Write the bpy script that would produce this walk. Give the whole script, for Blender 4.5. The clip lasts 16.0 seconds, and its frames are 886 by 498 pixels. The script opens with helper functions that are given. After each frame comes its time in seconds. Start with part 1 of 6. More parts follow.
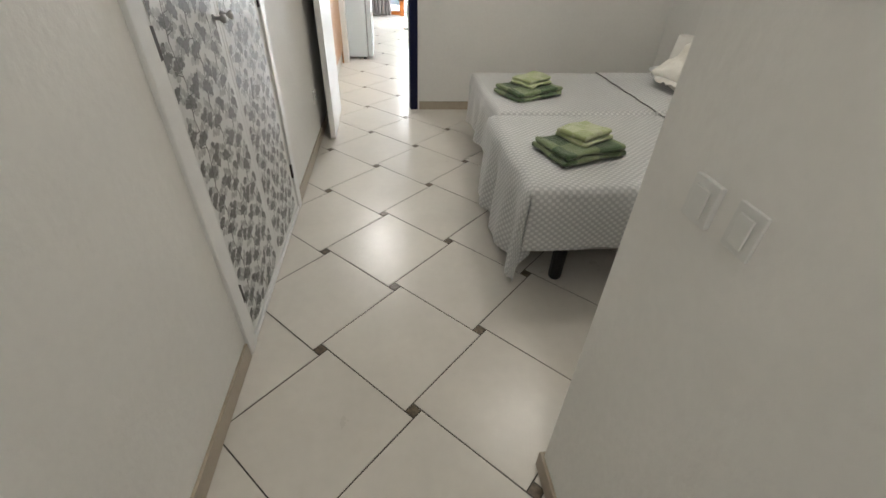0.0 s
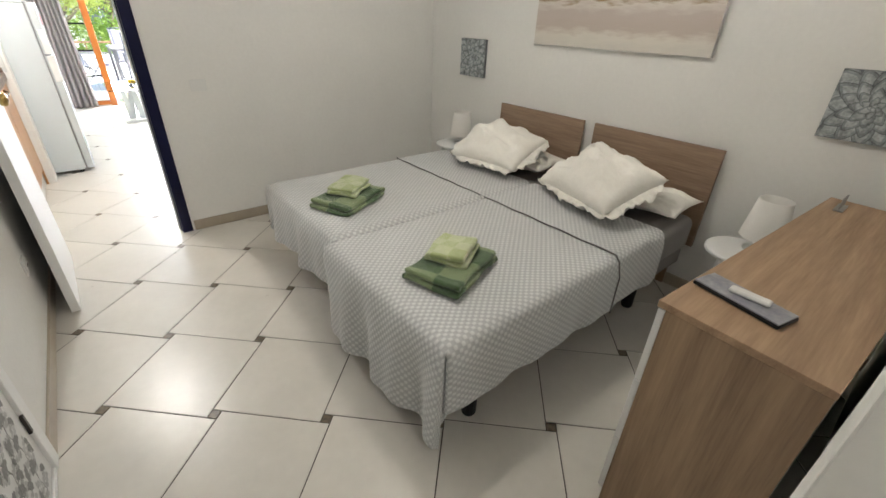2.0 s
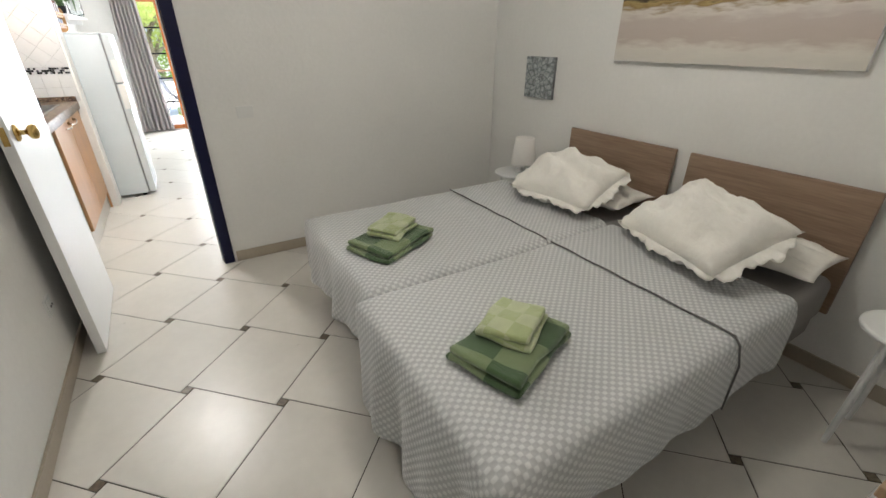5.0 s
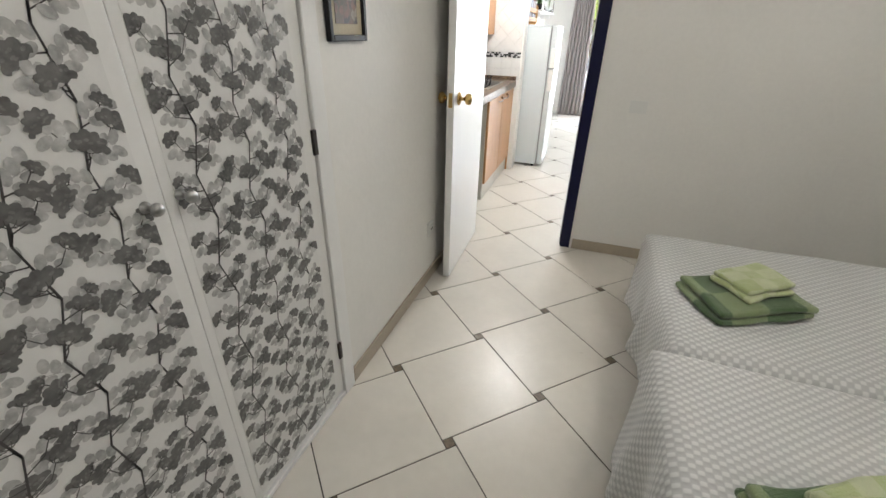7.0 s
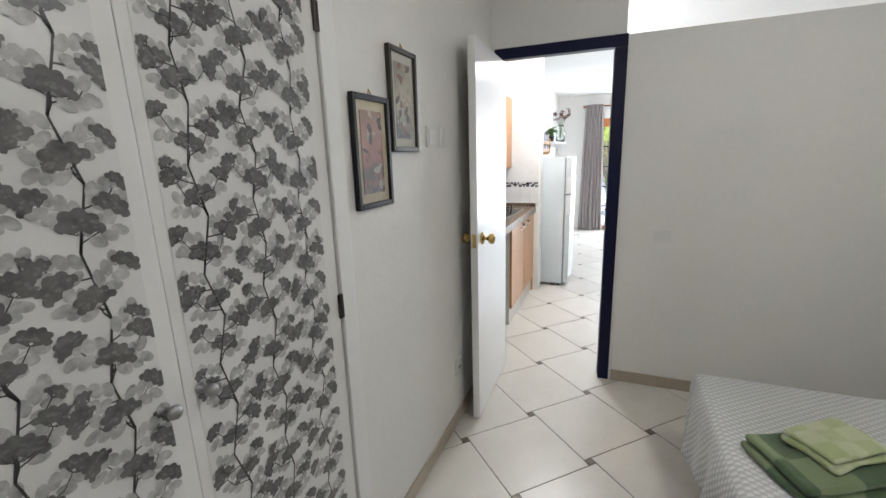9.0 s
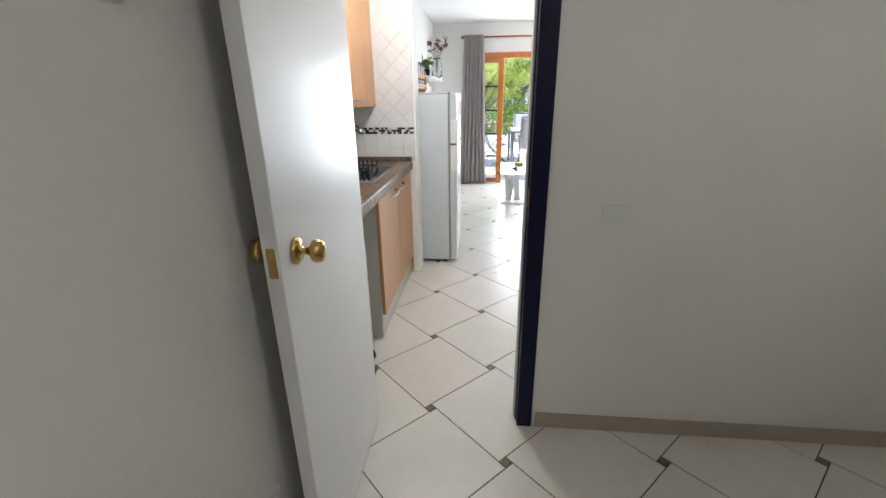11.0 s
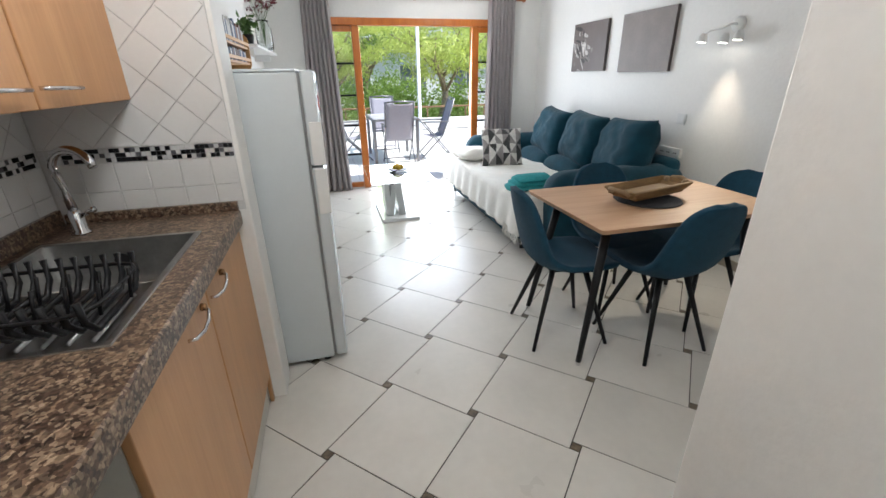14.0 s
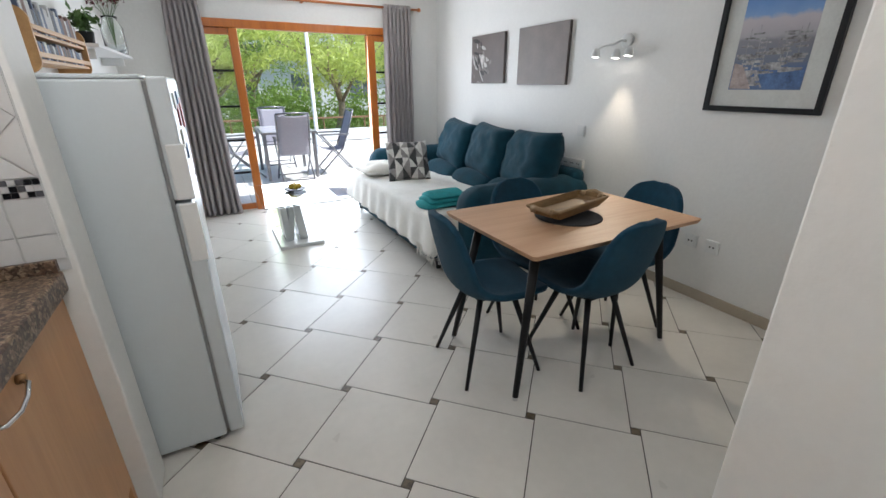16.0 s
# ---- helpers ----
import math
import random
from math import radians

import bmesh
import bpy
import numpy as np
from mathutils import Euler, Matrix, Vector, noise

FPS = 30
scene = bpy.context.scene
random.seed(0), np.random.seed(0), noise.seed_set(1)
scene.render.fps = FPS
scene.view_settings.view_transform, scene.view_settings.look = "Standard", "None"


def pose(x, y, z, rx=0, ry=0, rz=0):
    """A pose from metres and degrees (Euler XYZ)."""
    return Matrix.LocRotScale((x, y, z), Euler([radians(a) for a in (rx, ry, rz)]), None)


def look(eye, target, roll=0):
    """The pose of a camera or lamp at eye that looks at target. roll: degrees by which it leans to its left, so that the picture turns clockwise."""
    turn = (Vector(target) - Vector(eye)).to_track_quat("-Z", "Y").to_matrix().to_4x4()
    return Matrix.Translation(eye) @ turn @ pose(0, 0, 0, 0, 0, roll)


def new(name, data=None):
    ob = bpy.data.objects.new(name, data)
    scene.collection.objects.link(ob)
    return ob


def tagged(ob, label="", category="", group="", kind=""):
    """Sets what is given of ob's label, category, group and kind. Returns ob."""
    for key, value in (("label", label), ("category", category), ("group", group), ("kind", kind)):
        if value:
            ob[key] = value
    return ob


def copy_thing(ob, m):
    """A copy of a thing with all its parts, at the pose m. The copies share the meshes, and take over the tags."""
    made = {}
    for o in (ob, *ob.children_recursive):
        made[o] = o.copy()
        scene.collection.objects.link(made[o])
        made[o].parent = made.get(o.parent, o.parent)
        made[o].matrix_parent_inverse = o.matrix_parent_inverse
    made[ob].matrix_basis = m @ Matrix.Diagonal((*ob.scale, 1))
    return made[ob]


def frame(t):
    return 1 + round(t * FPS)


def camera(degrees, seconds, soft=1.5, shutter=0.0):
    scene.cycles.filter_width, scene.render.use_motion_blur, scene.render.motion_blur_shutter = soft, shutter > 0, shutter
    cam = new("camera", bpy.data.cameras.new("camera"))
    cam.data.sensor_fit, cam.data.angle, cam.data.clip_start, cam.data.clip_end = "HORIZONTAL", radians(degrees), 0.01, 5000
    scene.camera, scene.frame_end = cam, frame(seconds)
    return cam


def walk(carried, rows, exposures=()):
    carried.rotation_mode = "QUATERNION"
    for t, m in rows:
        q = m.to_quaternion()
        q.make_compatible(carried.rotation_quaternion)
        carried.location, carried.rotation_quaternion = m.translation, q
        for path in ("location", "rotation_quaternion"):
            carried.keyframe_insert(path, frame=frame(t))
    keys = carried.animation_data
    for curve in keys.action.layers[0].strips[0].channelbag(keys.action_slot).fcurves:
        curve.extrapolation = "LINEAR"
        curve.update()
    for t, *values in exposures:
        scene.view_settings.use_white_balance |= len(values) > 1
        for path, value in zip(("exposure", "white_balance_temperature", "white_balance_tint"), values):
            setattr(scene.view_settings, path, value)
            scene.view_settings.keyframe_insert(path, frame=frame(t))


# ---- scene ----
cam = camera(93.4, 16.0)
PATH = [
    (0, (0.243, -3.892, 1.261), (0.452, -2.301, 0.067), 2.5),
    (0.5, (0.144, -3.652, 1.283), (0.606, -2.085, 0.13), 2.6),
    (1, (0.131, -3.485, 1.287), (0.824, -1.965, 0.187), 2.1),
    (1.5, (0.142, -3.346, 1.328), (1.07, -1.909, 0.291), 2.2),
    (2, (0.116, -3.267, 1.383), (1.245, -1.924, 0.422), 2.2),
    (2.5, (0.106, -3.258, 1.423), (1.371, -1.983, 0.544), 1.8),
    (3, (0.083, -3.246, 1.442), (1.427, -2.014, 0.622), 1.3),
    (5.5, (0.377, -2.863, 1.349), (1.041, -1.222, 0.419), 0.8),
    (6, (0.374, -2.797, 1.37), (0.679, -1.067, 0.413), 1.4),
    (6.5, (0.42, -2.801, 1.356), (0.299, -1.047, 0.403), 1.2),
    (7, (0.454, -2.845, 1.342), (-0.112, -1.167, 0.412), 1.3),
    (7.5, (0.456, -2.888, 1.37), (-0.471, -1.286, 0.614), -0.2),
    (8, (0.449, -2.894, 1.462), (-0.616, -1.285, 0.938), -1.1),
    (8.5, (0.455, -2.891, 1.501), (-0.547, -1.207, 1.103), -1.6),
    (9, (0.425, -2.767, 1.47), (-0.318, -0.964, 1.028), -1.8),
    (9.5, (0.3, -2.516, 1.424), (-0.181, -0.649, 0.889), -1.7),
    (12, (0.172, -0.919, 1.36), (0.096, 0.951, 0.653), -0.2),
    (12.5, (0.103, -0.623, 1.362), (0.153, 1.241, 0.641), 0.0),
    (13, (0.089, -0.367, 1.36), (0.273, 1.481, 0.618), -0.3),
    (13.5, (0.063, -0.177, 1.36), (0.399, 1.642, 0.6), -0.7),
    (14, (0.041, -0.048, 1.371), (0.504, 1.74, 0.603), -0.9),
    (14.5, (0.044, -0.005, 1.378), (0.605, 1.754, 0.609), -1.0),
    (15, (0.028, 0.029, 1.384), (0.706, 1.749, 0.62), -0.4),
    (15.5, (0.037, 0.105, 1.38), (0.821, 1.782, 0.623), 0.0),
    (16, (0.101, 0.242, 1.373), (0.977, 1.885, 0.642), -0.1),
]
EXPOSURES = ((0.0, 1.76, 6300, 10), (1.0, 1.96, 6300, 10), (3.0, 2.04, 6250, 10), (5.5, 1.8, 6200, 10), (7.0, 1.84, 6200, 10), (8.5, 1.66, 5900, 10), (9.5, 1.69, 5900, 10), (12.0, 0.87, 6100, 10), (13.0, 1.04, 6000, 10), (13.5, 1.01, 6000, 10), (14.0, 0.72, 6050, 10), (14.5, 0.61, 5950, 10), (16.0, 0.5, 5950, 10))
walk(cam, [(t, look(eye, target, roll)) for t, eye, target, roll in PATH], EXPOSURES)

# ---- light ----
world = bpy.data.worlds.new("world")
scene.world = world
world.use_nodes = True
wn = world.node_tree.nodes
sky = wn.new("ShaderNodeTexSky")
sky.sky_type = "NISHITA"
sky.sun_disc = False
sky.sun_elevation = radians(53)
sky.sun_rotation = radians(112)
world.node_tree.links.new(sky.outputs[0], wn["Background"].inputs[0])
wn["Background"].inputs[1].default_value = 0.15
sun = new("sun", bpy.data.lights.new("sun", "SUN"))
sun.data.energy = 5.0
sun.data.angle = radians(0.6)
sun.data.color = (1.0, 0.95, 0.87)
sun.matrix_world = look((0, 0, 0), (-0.55, 0.22, -0.80))


def area_lamp(name, m, sx, sy, watts, color=(1, 1, 1)):
    d = bpy.data.lights.new(name, "AREA")
    d.shape, d.size, d.size_y, d.energy, d.color = "RECTANGLE", sx, sy, watts, color
    ob = new(name, d)
    ob.matrix_world = m
    return ob


def bulb(name, x, y, z, watts, color, radius):
    d = bpy.data.lights.new(name, "POINT")
    d.energy, d.color, d.shadow_soft_size = watts, color, radius
    ob = new(name, d)
    ob.location = (x, y, z)
    return ob


# daylight in the terrace door's opening
area_lamp("door_daylight", look((1.2, 5.62, 1.05), (1.2, 3.0, 0.7)), 1.4, 1.8, 38, (0.94, 0.97, 1.0))
bulb("bedroom_bulb", 1.28, -1.86, 2.22, 3.9, (1.0, 0.93, 0.83), 0.09)
# Fill light added to brighten the passage walls; no lamp is known there.
bulb("hall_fill", 0.3, -4.35, 2.22, 0.3, (0.92, 0.96, 1.0), 0.09)
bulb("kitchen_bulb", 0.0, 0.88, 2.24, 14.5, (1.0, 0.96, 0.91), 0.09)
bulb("living_bulb", 1.6, 4.7, 2.19, 3.0, (1.0, 0.97, 0.93), 0.08)


# ---- materials ----
def rgb(h):
    c = [int(h[i:i + 2], 16) / 255 for i in (0, 2, 4)]
    return tuple(v / 12.92 if v <= 0.04045 else ((v + 0.055) / 1.055) ** 2.4 for v in c)


def mat(name, color, rough=0.5, metal=0.0, var=0.1, scale=6.0, bump=0.05, bscale=90.0, spec=0.5, coat=0.0, sheen=0.0, rvar=0.1, stretch=(1, 1, 1), second=None, per_piece=0.0):
    """A surface with stains and grain: colour varied at two scales, roughness varied, fine relief."""
    m = bpy.data.materials.new(name)
    m.use_nodes = True
    n, l = m.node_tree.nodes, m.node_tree.links
    p = n["Principled BSDF"]
    geo = n.new("ShaderNodeNewGeometry")
    mp = n.new("ShaderNodeMapping")
    mp.inputs["Scale"].default_value = stretch
    l.new(geo.outputs["Position"], mp.inputs["Vector"])
    big = n.new("ShaderNodeTexNoise")
    big.inputs["Scale"].default_value = scale
    big.inputs["Detail"].default_value = 5
    fine = n.new("ShaderNodeTexNoise")
    fine.inputs["Scale"].default_value = bscale
    fine.inputs["Detail"].default_value = 4
    for t in (big, fine):
        l.new(mp.outputs[0], t.inputs["Vector"])
    ramp = n.new("ShaderNodeValToRGB")
    dark = second or tuple(c * (1 - 1.6 * var) for c in color)
    lite = color if second else tuple(min(1, c * (1 + 0.5 * var)) for c in color)
    ramp.color_ramp.elements[0].position, ramp.color_ramp.elements[1].position = 0.3, 0.68
    ramp.color_ramp.elements[0].color, ramp.color_ramp.elements[1].color = (*dark, 1), (*lite, 1)
    mixf = n.new("ShaderNodeMath")
    mixf.operation = "MULTIPLY_ADD"
    mixf.inputs[1].default_value, mixf.inputs[2].default_value = 0.35, 0.0
    addf = n.new("ShaderNodeMath")
    addf.operation = "MULTIPLY_ADD"
    addf.inputs[1].default_value = 0.65
    l.new(fine.outputs[0], mixf.inputs[0])
    l.new(big.outputs[0], addf.inputs[0])
    l.new(mixf.outputs[0], addf.inputs[2])
    l.new(addf.outputs[0], ramp.inputs[0])
    out = ramp.outputs[0]
    if per_piece:
        info = n.new("ShaderNodeObjectInfo")
        hsv = n.new("ShaderNodeHueSaturation")
        rng = n.new("ShaderNodeMapRange")
        rng.inputs["To Min"].default_value, rng.inputs["To Max"].default_value = 1 - per_piece, 1 + per_piece
        l.new(info.outputs["Random"], rng.inputs[0])
        l.new(rng.outputs[0], hsv.inputs["Value"])
        l.new(out, hsv.inputs["Color"])
        out = hsv.outputs[0]
    l.new(out, p.inputs["Base Color"])
    rr = n.new("ShaderNodeMapRange")
    rr.inputs["To Min"].default_value, rr.inputs["To Max"].default_value = max(0, rough - rvar * 0.5), min(1, rough + rvar * 0.5)
    l.new(big.outputs[0], rr.inputs[0])
    l.new(rr.outputs[0], p.inputs["Roughness"])
    p.inputs["Metallic"].default_value = metal
    p.inputs["Specular IOR Level"].default_value = spec
    p.inputs["Coat Weight"].default_value = coat
    p.inputs["Coat Roughness"].default_value = 0.15
    p.inputs["Sheen Weight"].default_value = sheen
    if bump:
        b = n.new("ShaderNodeBump")
        b.inputs["Strength"].default_value = bump
        b.inputs["Distance"].default_value = 0.01
        l.new(fine.outputs[0], b.inputs["Height"])
        l.new(b.outputs[0], p.inputs["Normal"])
    return m


def wood(name, light, dark, axis, rough=0.45, ring=1.0):
    """Wood with its grain along the named axis."""
    s = [26.0 * ring, 26.0 * ring, 26.0 * ring]
    s["xyz".index(axis)] = 1.6 * ring
    return mat(name, light, rough, var=0.1, scale=1.0, bump=0.04, bscale=6.0, stretch=tuple(s), second=dark)


def granite(name):
    m = mat(name, rgb("6e5546"), 0.36, bump=0.0)
    n, l = m.node_tree.nodes, m.node_tree.links
    p = n["Principled BSDF"]
    geo = n.new("ShaderNodeNewGeometry")
    v1 = n.new("ShaderNodeTexVoronoi")
    v1.inputs["Scale"].default_value = 78
    v2 = n.new("ShaderNodeTexVoronoi")
    v2.inputs["Scale"].default_value = 165
    for v in (v1, v2):
        l.new(geo.outputs["Position"], v.inputs["Vector"])
    r1, r2 = n.new("ShaderNodeValToRGB"), n.new("ShaderNodeValToRGB")
    for r, v in ((r1, v1), (r2, v2)):
        sep = n.new("ShaderNodeSeparateColor")
        l.new(v.outputs["Color"], sep.inputs[0])
        l.new(sep.outputs[0], r.inputs[0])
        r.color_ramp.interpolation = "CONSTANT"
    for r, cols in ((r1, ("2a1f1a", "513c2f", "6c5746", "3c2d24", "8f7a64")), (r2, ("33261f", "654e40", "806d5a", "4a3a30", "b09d84"))):
        e = r.color_ramp.elements
        while len(e) < 5:
            e.new(0.5)
        for i, c in enumerate(cols):
            e[i].position = i / 5
            e[i].color = (*rgb(c), 1)
    mx = n.new("ShaderNodeMix")
    mx.data_type = "RGBA"
    mx.inputs[0].default_value = 0.45
    l.new(r1.outputs[0], mx.inputs[6])
    l.new(r2.outputs[0], mx.inputs[7])
    l.new(mx.outputs[2], p.inputs["Base Color"])
    return m


def quilt(name, light, dark, pitch):
    """Woven bedspread: raised lozenges in rows, laid out in metres along the cloth itself."""
    m = mat(name, light, 0.85, var=0.05, scale=3, bump=0.0, sheen=0.3)
    n, l = m.node_tree.nodes, m.node_tree.links
    p = n["Principled BSDF"]
    uv = n.new("ShaderNodeUVMap")
    uv.uv_map = "cloth"
    sep = n.new("ShaderNodeSeparateXYZ")
    l.new(uv.outputs[0], sep.inputs[0])

    def math_node(op, a, b):
        nd = n.new("ShaderNodeMath")
        nd.operation = op
        for k, v in enumerate((a, b)):
            if isinstance(v, (int, float)):
                nd.inputs[k].default_value = v
            elif v is not None:
                l.new(v, nd.inputs[k])
        return nd.outputs[0]

    waves = [math_node("SINE", math_node("MULTIPLY", sep.outputs[ax], 2 * math.pi / w), None) for ax, w in (("X", pitch), ("Y", pitch * 0.8))]
    half = math_node("ADD", math_node("MULTIPLY", math_node("MULTIPLY", waves[0], waves[1]), 0.5), 0.5)
    ramp = n.new("ShaderNodeValToRGB")
    ramp.color_ramp.elements[0].position, ramp.color_ramp.elements[1].position = 0.46, 0.72
    ramp.color_ramp.elements[0].color, ramp.color_ramp.elements[1].color = (*dark, 1), (*light, 1)
    l.new(half, ramp.inputs[0])
    l.new(ramp.outputs[0], p.inputs["Base Color"])
    b = n.new("ShaderNodeBump")
    b.inputs["Strength"].default_value, b.inputs["Distance"].default_value = 0.6, 0.004
    l.new(half, b.inputs["Height"])
    l.new(b.outputs[0], p.inputs["Normal"])
    return m


def bands(name, axis, stops, noise_amount=0.05, noise_scale=5.0, rough=0.6, stretch=(1, 1, 1), lo=0.0, hi=1.0):
    """A painted surface in soft bands along a world axis between lo and hi."""
    m = mat(name, (0.5, 0.5, 0.5), rough, bump=0.06)
    n, l = m.node_tree.nodes, m.node_tree.links
    p = n["Principled BSDF"]
    geo = n.new("ShaderNodeNewGeometry")
    sep = n.new("ShaderNodeSeparateXYZ")
    l.new(geo.outputs["Position"], sep.inputs[0])
    rng = n.new("ShaderNodeMapRange")
    rng.inputs["From Min"].default_value, rng.inputs["From Max"].default_value = lo, hi
    l.new(sep.outputs["xyz".index(axis)], rng.inputs[0])
    mp = n.new("ShaderNodeMapping")
    mp.inputs["Scale"].default_value = stretch
    l.new(geo.outputs["Position"], mp.inputs["Vector"])
    nz = n.new("ShaderNodeTexNoise")
    nz.inputs["Scale"].default_value, nz.inputs["Detail"].default_value = noise_scale, 8
    l.new(mp.outputs[0], nz.inputs["Vector"])
    add = n.new("ShaderNodeMath")
    add.operation = "MULTIPLY_ADD"
    add.inputs[1].default_value = noise_amount
    sub = n.new("ShaderNodeMath")
    sub.operation = "SUBTRACT"
    sub.inputs[1].default_value = 0.5
    l.new(nz.outputs[0], sub.inputs[0])
    l.new(sub.outputs[0], add.inputs[0])
    l.new(rng.outputs[0], add.inputs[2])
    ramp = n.new("ShaderNodeValToRGB")
    e = ramp.color_ramp.elements
    while len(e) < len(stops):
        e.new(0.5)
    for i, (pos, c) in enumerate(stops):
        e[i].position = pos
        e[i].color = (*rgb(c), 1)
    l.new(add.outputs[0], ramp.inputs[0])
    l.new(ramp.outputs[0], p.inputs["Base Color"])
    return m


def glass(name, color=(0.95, 0.98, 0.97), rough=0.0):
    m = bpy.data.materials.new(name)
    m.use_nodes = True
    p = m.node_tree.nodes["Principled BSDF"]
    p.inputs["Base Color"].default_value = (*color, 1)
    p.inputs["Roughness"].default_value = rough
    p.inputs["Transmission Weight"].default_value = 1.0
    p.inputs["IOR"].default_value = 1.45
    return m


def glow(name, color, strength):
    m = bpy.data.materials.new(name)
    m.use_nodes = True
    p = m.node_tree.nodes["Principled BSDF"]
    p.inputs["Base Color"].default_value = (*color, 1)
    p.inputs["Emission Color"].default_value = (*color, 1)
    p.inputs["Emission Strength"].default_value = strength
    return m


WALL = mat("wall_paint", (0.78, 0.77, 0.74), 0.6, var=0.04, scale=1.5, bump=0.12, bscale=45)
CEIL = mat("ceiling_paint", (0.82, 0.82, 0.80), 0.8, var=0.03, scale=1.5, bump=0.08)
TILE = mat("cream_tile", (0.64, 0.61, 0.555), 0.29, var=0.05, scale=4, bump=0.012, bscale=25, rvar=0.08, per_piece=0.03)
INSERT = mat("brown_insert", (0.06, 0.045, 0.03), 0.3, var=0.8, scale=55, bump=0.1, second=(0.22, 0.17, 0.11), per_piece=0.2)
GROUT = mat("grey_grout", (0.07, 0.06, 0.05), 0.9, var=0.2, scale=20)
SKIRT = mat("beige_skirting", (0.42, 0.36, 0.28), 0.35, var=0.08, scale=6)
NAVY = mat("navy_gloss_paint", (0.004, 0.005, 0.034), 0.34, spec=0.25, var=0.15, scale=4, bump=0.06, bscale=30)
WHITEP = mat("white_gloss_paint", (0.78, 0.78, 0.77), 0.3, var=0.03, scale=3, bump=0.03)
PAPER = mat("wallpaper_ground", (0.74, 0.74, 0.73), 0.3, var=0.04, scale=8, bump=0.05)
INK = [mat("wallpaper_ink_" + k, c, 0.3, var=0.35, scale=40, bump=0.05) for k, c in (("dark", (0.065, 0.062, 0.062)), ("mid", (0.16, 0.157, 0.154)), ("pale", (0.52, 0.52, 0.515)), ("floret", (0.225, 0.222, 0.218)))]
BRASS = mat("worn_brass", (0.62, 0.42, 0.15), 0.25, metal=1.0, var=0.15, scale=40)
CHROME = mat("chrome", (0.72, 0.72, 0.73), 0.14, metal=1.0, var=0.05, scale=30, bump=0.0)
STEEL = mat("brushed_steel", (0.42, 0.42, 0.415), 0.32, metal=1.0, var=0.12, scale=30, bump=0.03)
DARKMET = mat("dark_hinge", (0.06, 0.05, 0.045), 0.4, metal=0.7, var=0.2, scale=30)
BLACK = mat("black_plastic", (0.010, 0.010, 0.011), 0.42, spec=0.3, var=0.2, scale=20)
BLACKM = mat("black_metal", (0.008, 0.008, 0.009), 0.5, spec=0.3, var=0.2, scale=20, bump=0.03)
OAK_Y = wood("oak_veneer", rgb("a08872"), rgb("77604c"), "y", 0.5)
OAK_X = wood("oak_laminate", rgb("b59879"), rgb("8a6e54"), "x", 0.5)
OAK_Z = wood("oak_side", rgb("ab9072"), rgb("7d654e"), "z", 0.5)
BEECH = wood("beech_front", rgb("c8986a"), rgb("b28255"), "z", 0.35, 0.6)
BEECHEND = wood("beech_edge", rgb("b97b40"), rgb("a06830"), "z", 0.35, 0.6)
PINE = wood("varnished_pine", rgb("c9772e"), rgb("a8591b"), "z", 0.3, 0.5)
TABLEW = wood("oak_table", rgb("c9a482"), rgb("b38a68"), "x", 0.5, 0.7)
BASKETW = wood("rough_wood", rgb("9a7346"), rgb("6e4e2c"), "x", 0.7)
SPREAD = quilt("grey_bedspread", (0.635, 0.64, 0.63), (0.46, 0.468, 0.47), 0.032)
SHEET = mat("grey_sheet", (0.30, 0.285, 0.27), 0.9, var=0.08, bump=0.2, bscale=200)
FOLD_LINE = mat("dark_fold_line", (0.19, 0.185, 0.18), 0.9, var=0.1)
PILLOW = mat("cream_pillow", (0.87, 0.845, 0.78), 0.9, var=0.05, scale=8, bump=0.25, bscale=60, sheen=0.2)
TOWELD = mat("green_towel", (0.06, 0.115, 0.035), 0.95, var=0.25, scale=16, bump=0.5, bscale=260, sheen=0.4, second=(0.15, 0.24, 0.09))
TOWELL = mat("pale_green_towel", (0.50, 0.56, 0.30), 0.95, var=0.3, scale=14, bump=0.5, bscale=260, sheen=0.4, second=(0.60, 0.64, 0.44))
TEAL = mat("teal_velvet", (0.006, 0.048, 0.074), 0.8, var=0.25, scale=9, bump=0.2, bscale=220, sheen=0.08, spec=0.2)
TEALCH = mat("blue_chair_cloth", (0.013, 0.056, 0.095), 0.85, var=0.15, scale=30, bump=0.3, bscale=300, sheen=0.05, spec=0.2)
AQUA = mat("turquoise_towel", (0.03, 0.30, 0.32), 0.95, var=0.15, scale=20, bump=0.5, bscale=260)
THROW = mat("white_throw", (0.76, 0.74, 0.69), 0.95, var=0.06, scale=14, bump=0.4, bscale=120, sheen=0.2)
CURTAIN = mat("grey_curtain", (0.53, 0.485, 0.475), 0.85, var=0.06, scale=8, bump=0.15, bscale=220, sheen=0.2)
FRIDGE = mat("white_enamel", (0.58, 0.62, 0.635), 0.22, var=0.02, scale=2, bump=0.01)
SEAL = mat("grey_seal", (0.25, 0.25, 0.25), 0.6)
CARCASS = mat("white_melamine", (0.62, 0.60, 0.55), 0.4, var=0.04)
GRANITE = granite("brown_granite")
WTILE = mat("white_wall_tile", (0.68, 0.68, 0.67), 0.12, var=0.03, scale=5, bump=0.02, per_piece=0.015)
WGROUT = mat("pale_grout", (0.61, 0.61, 0.595), 0.85)
CHIPS = [mat("mosaic_" + k, c, 0.15, var=0.1) for k, c in (("black", (0.012, 0.012, 0.014)), ("grey", (0.12, 0.12, 0.13)), ("white", (0.66, 0.66, 0.66)))]
PLASTIC = mat("white_plastic", (0.72, 0.72, 0.70), 0.35, var=0.02)
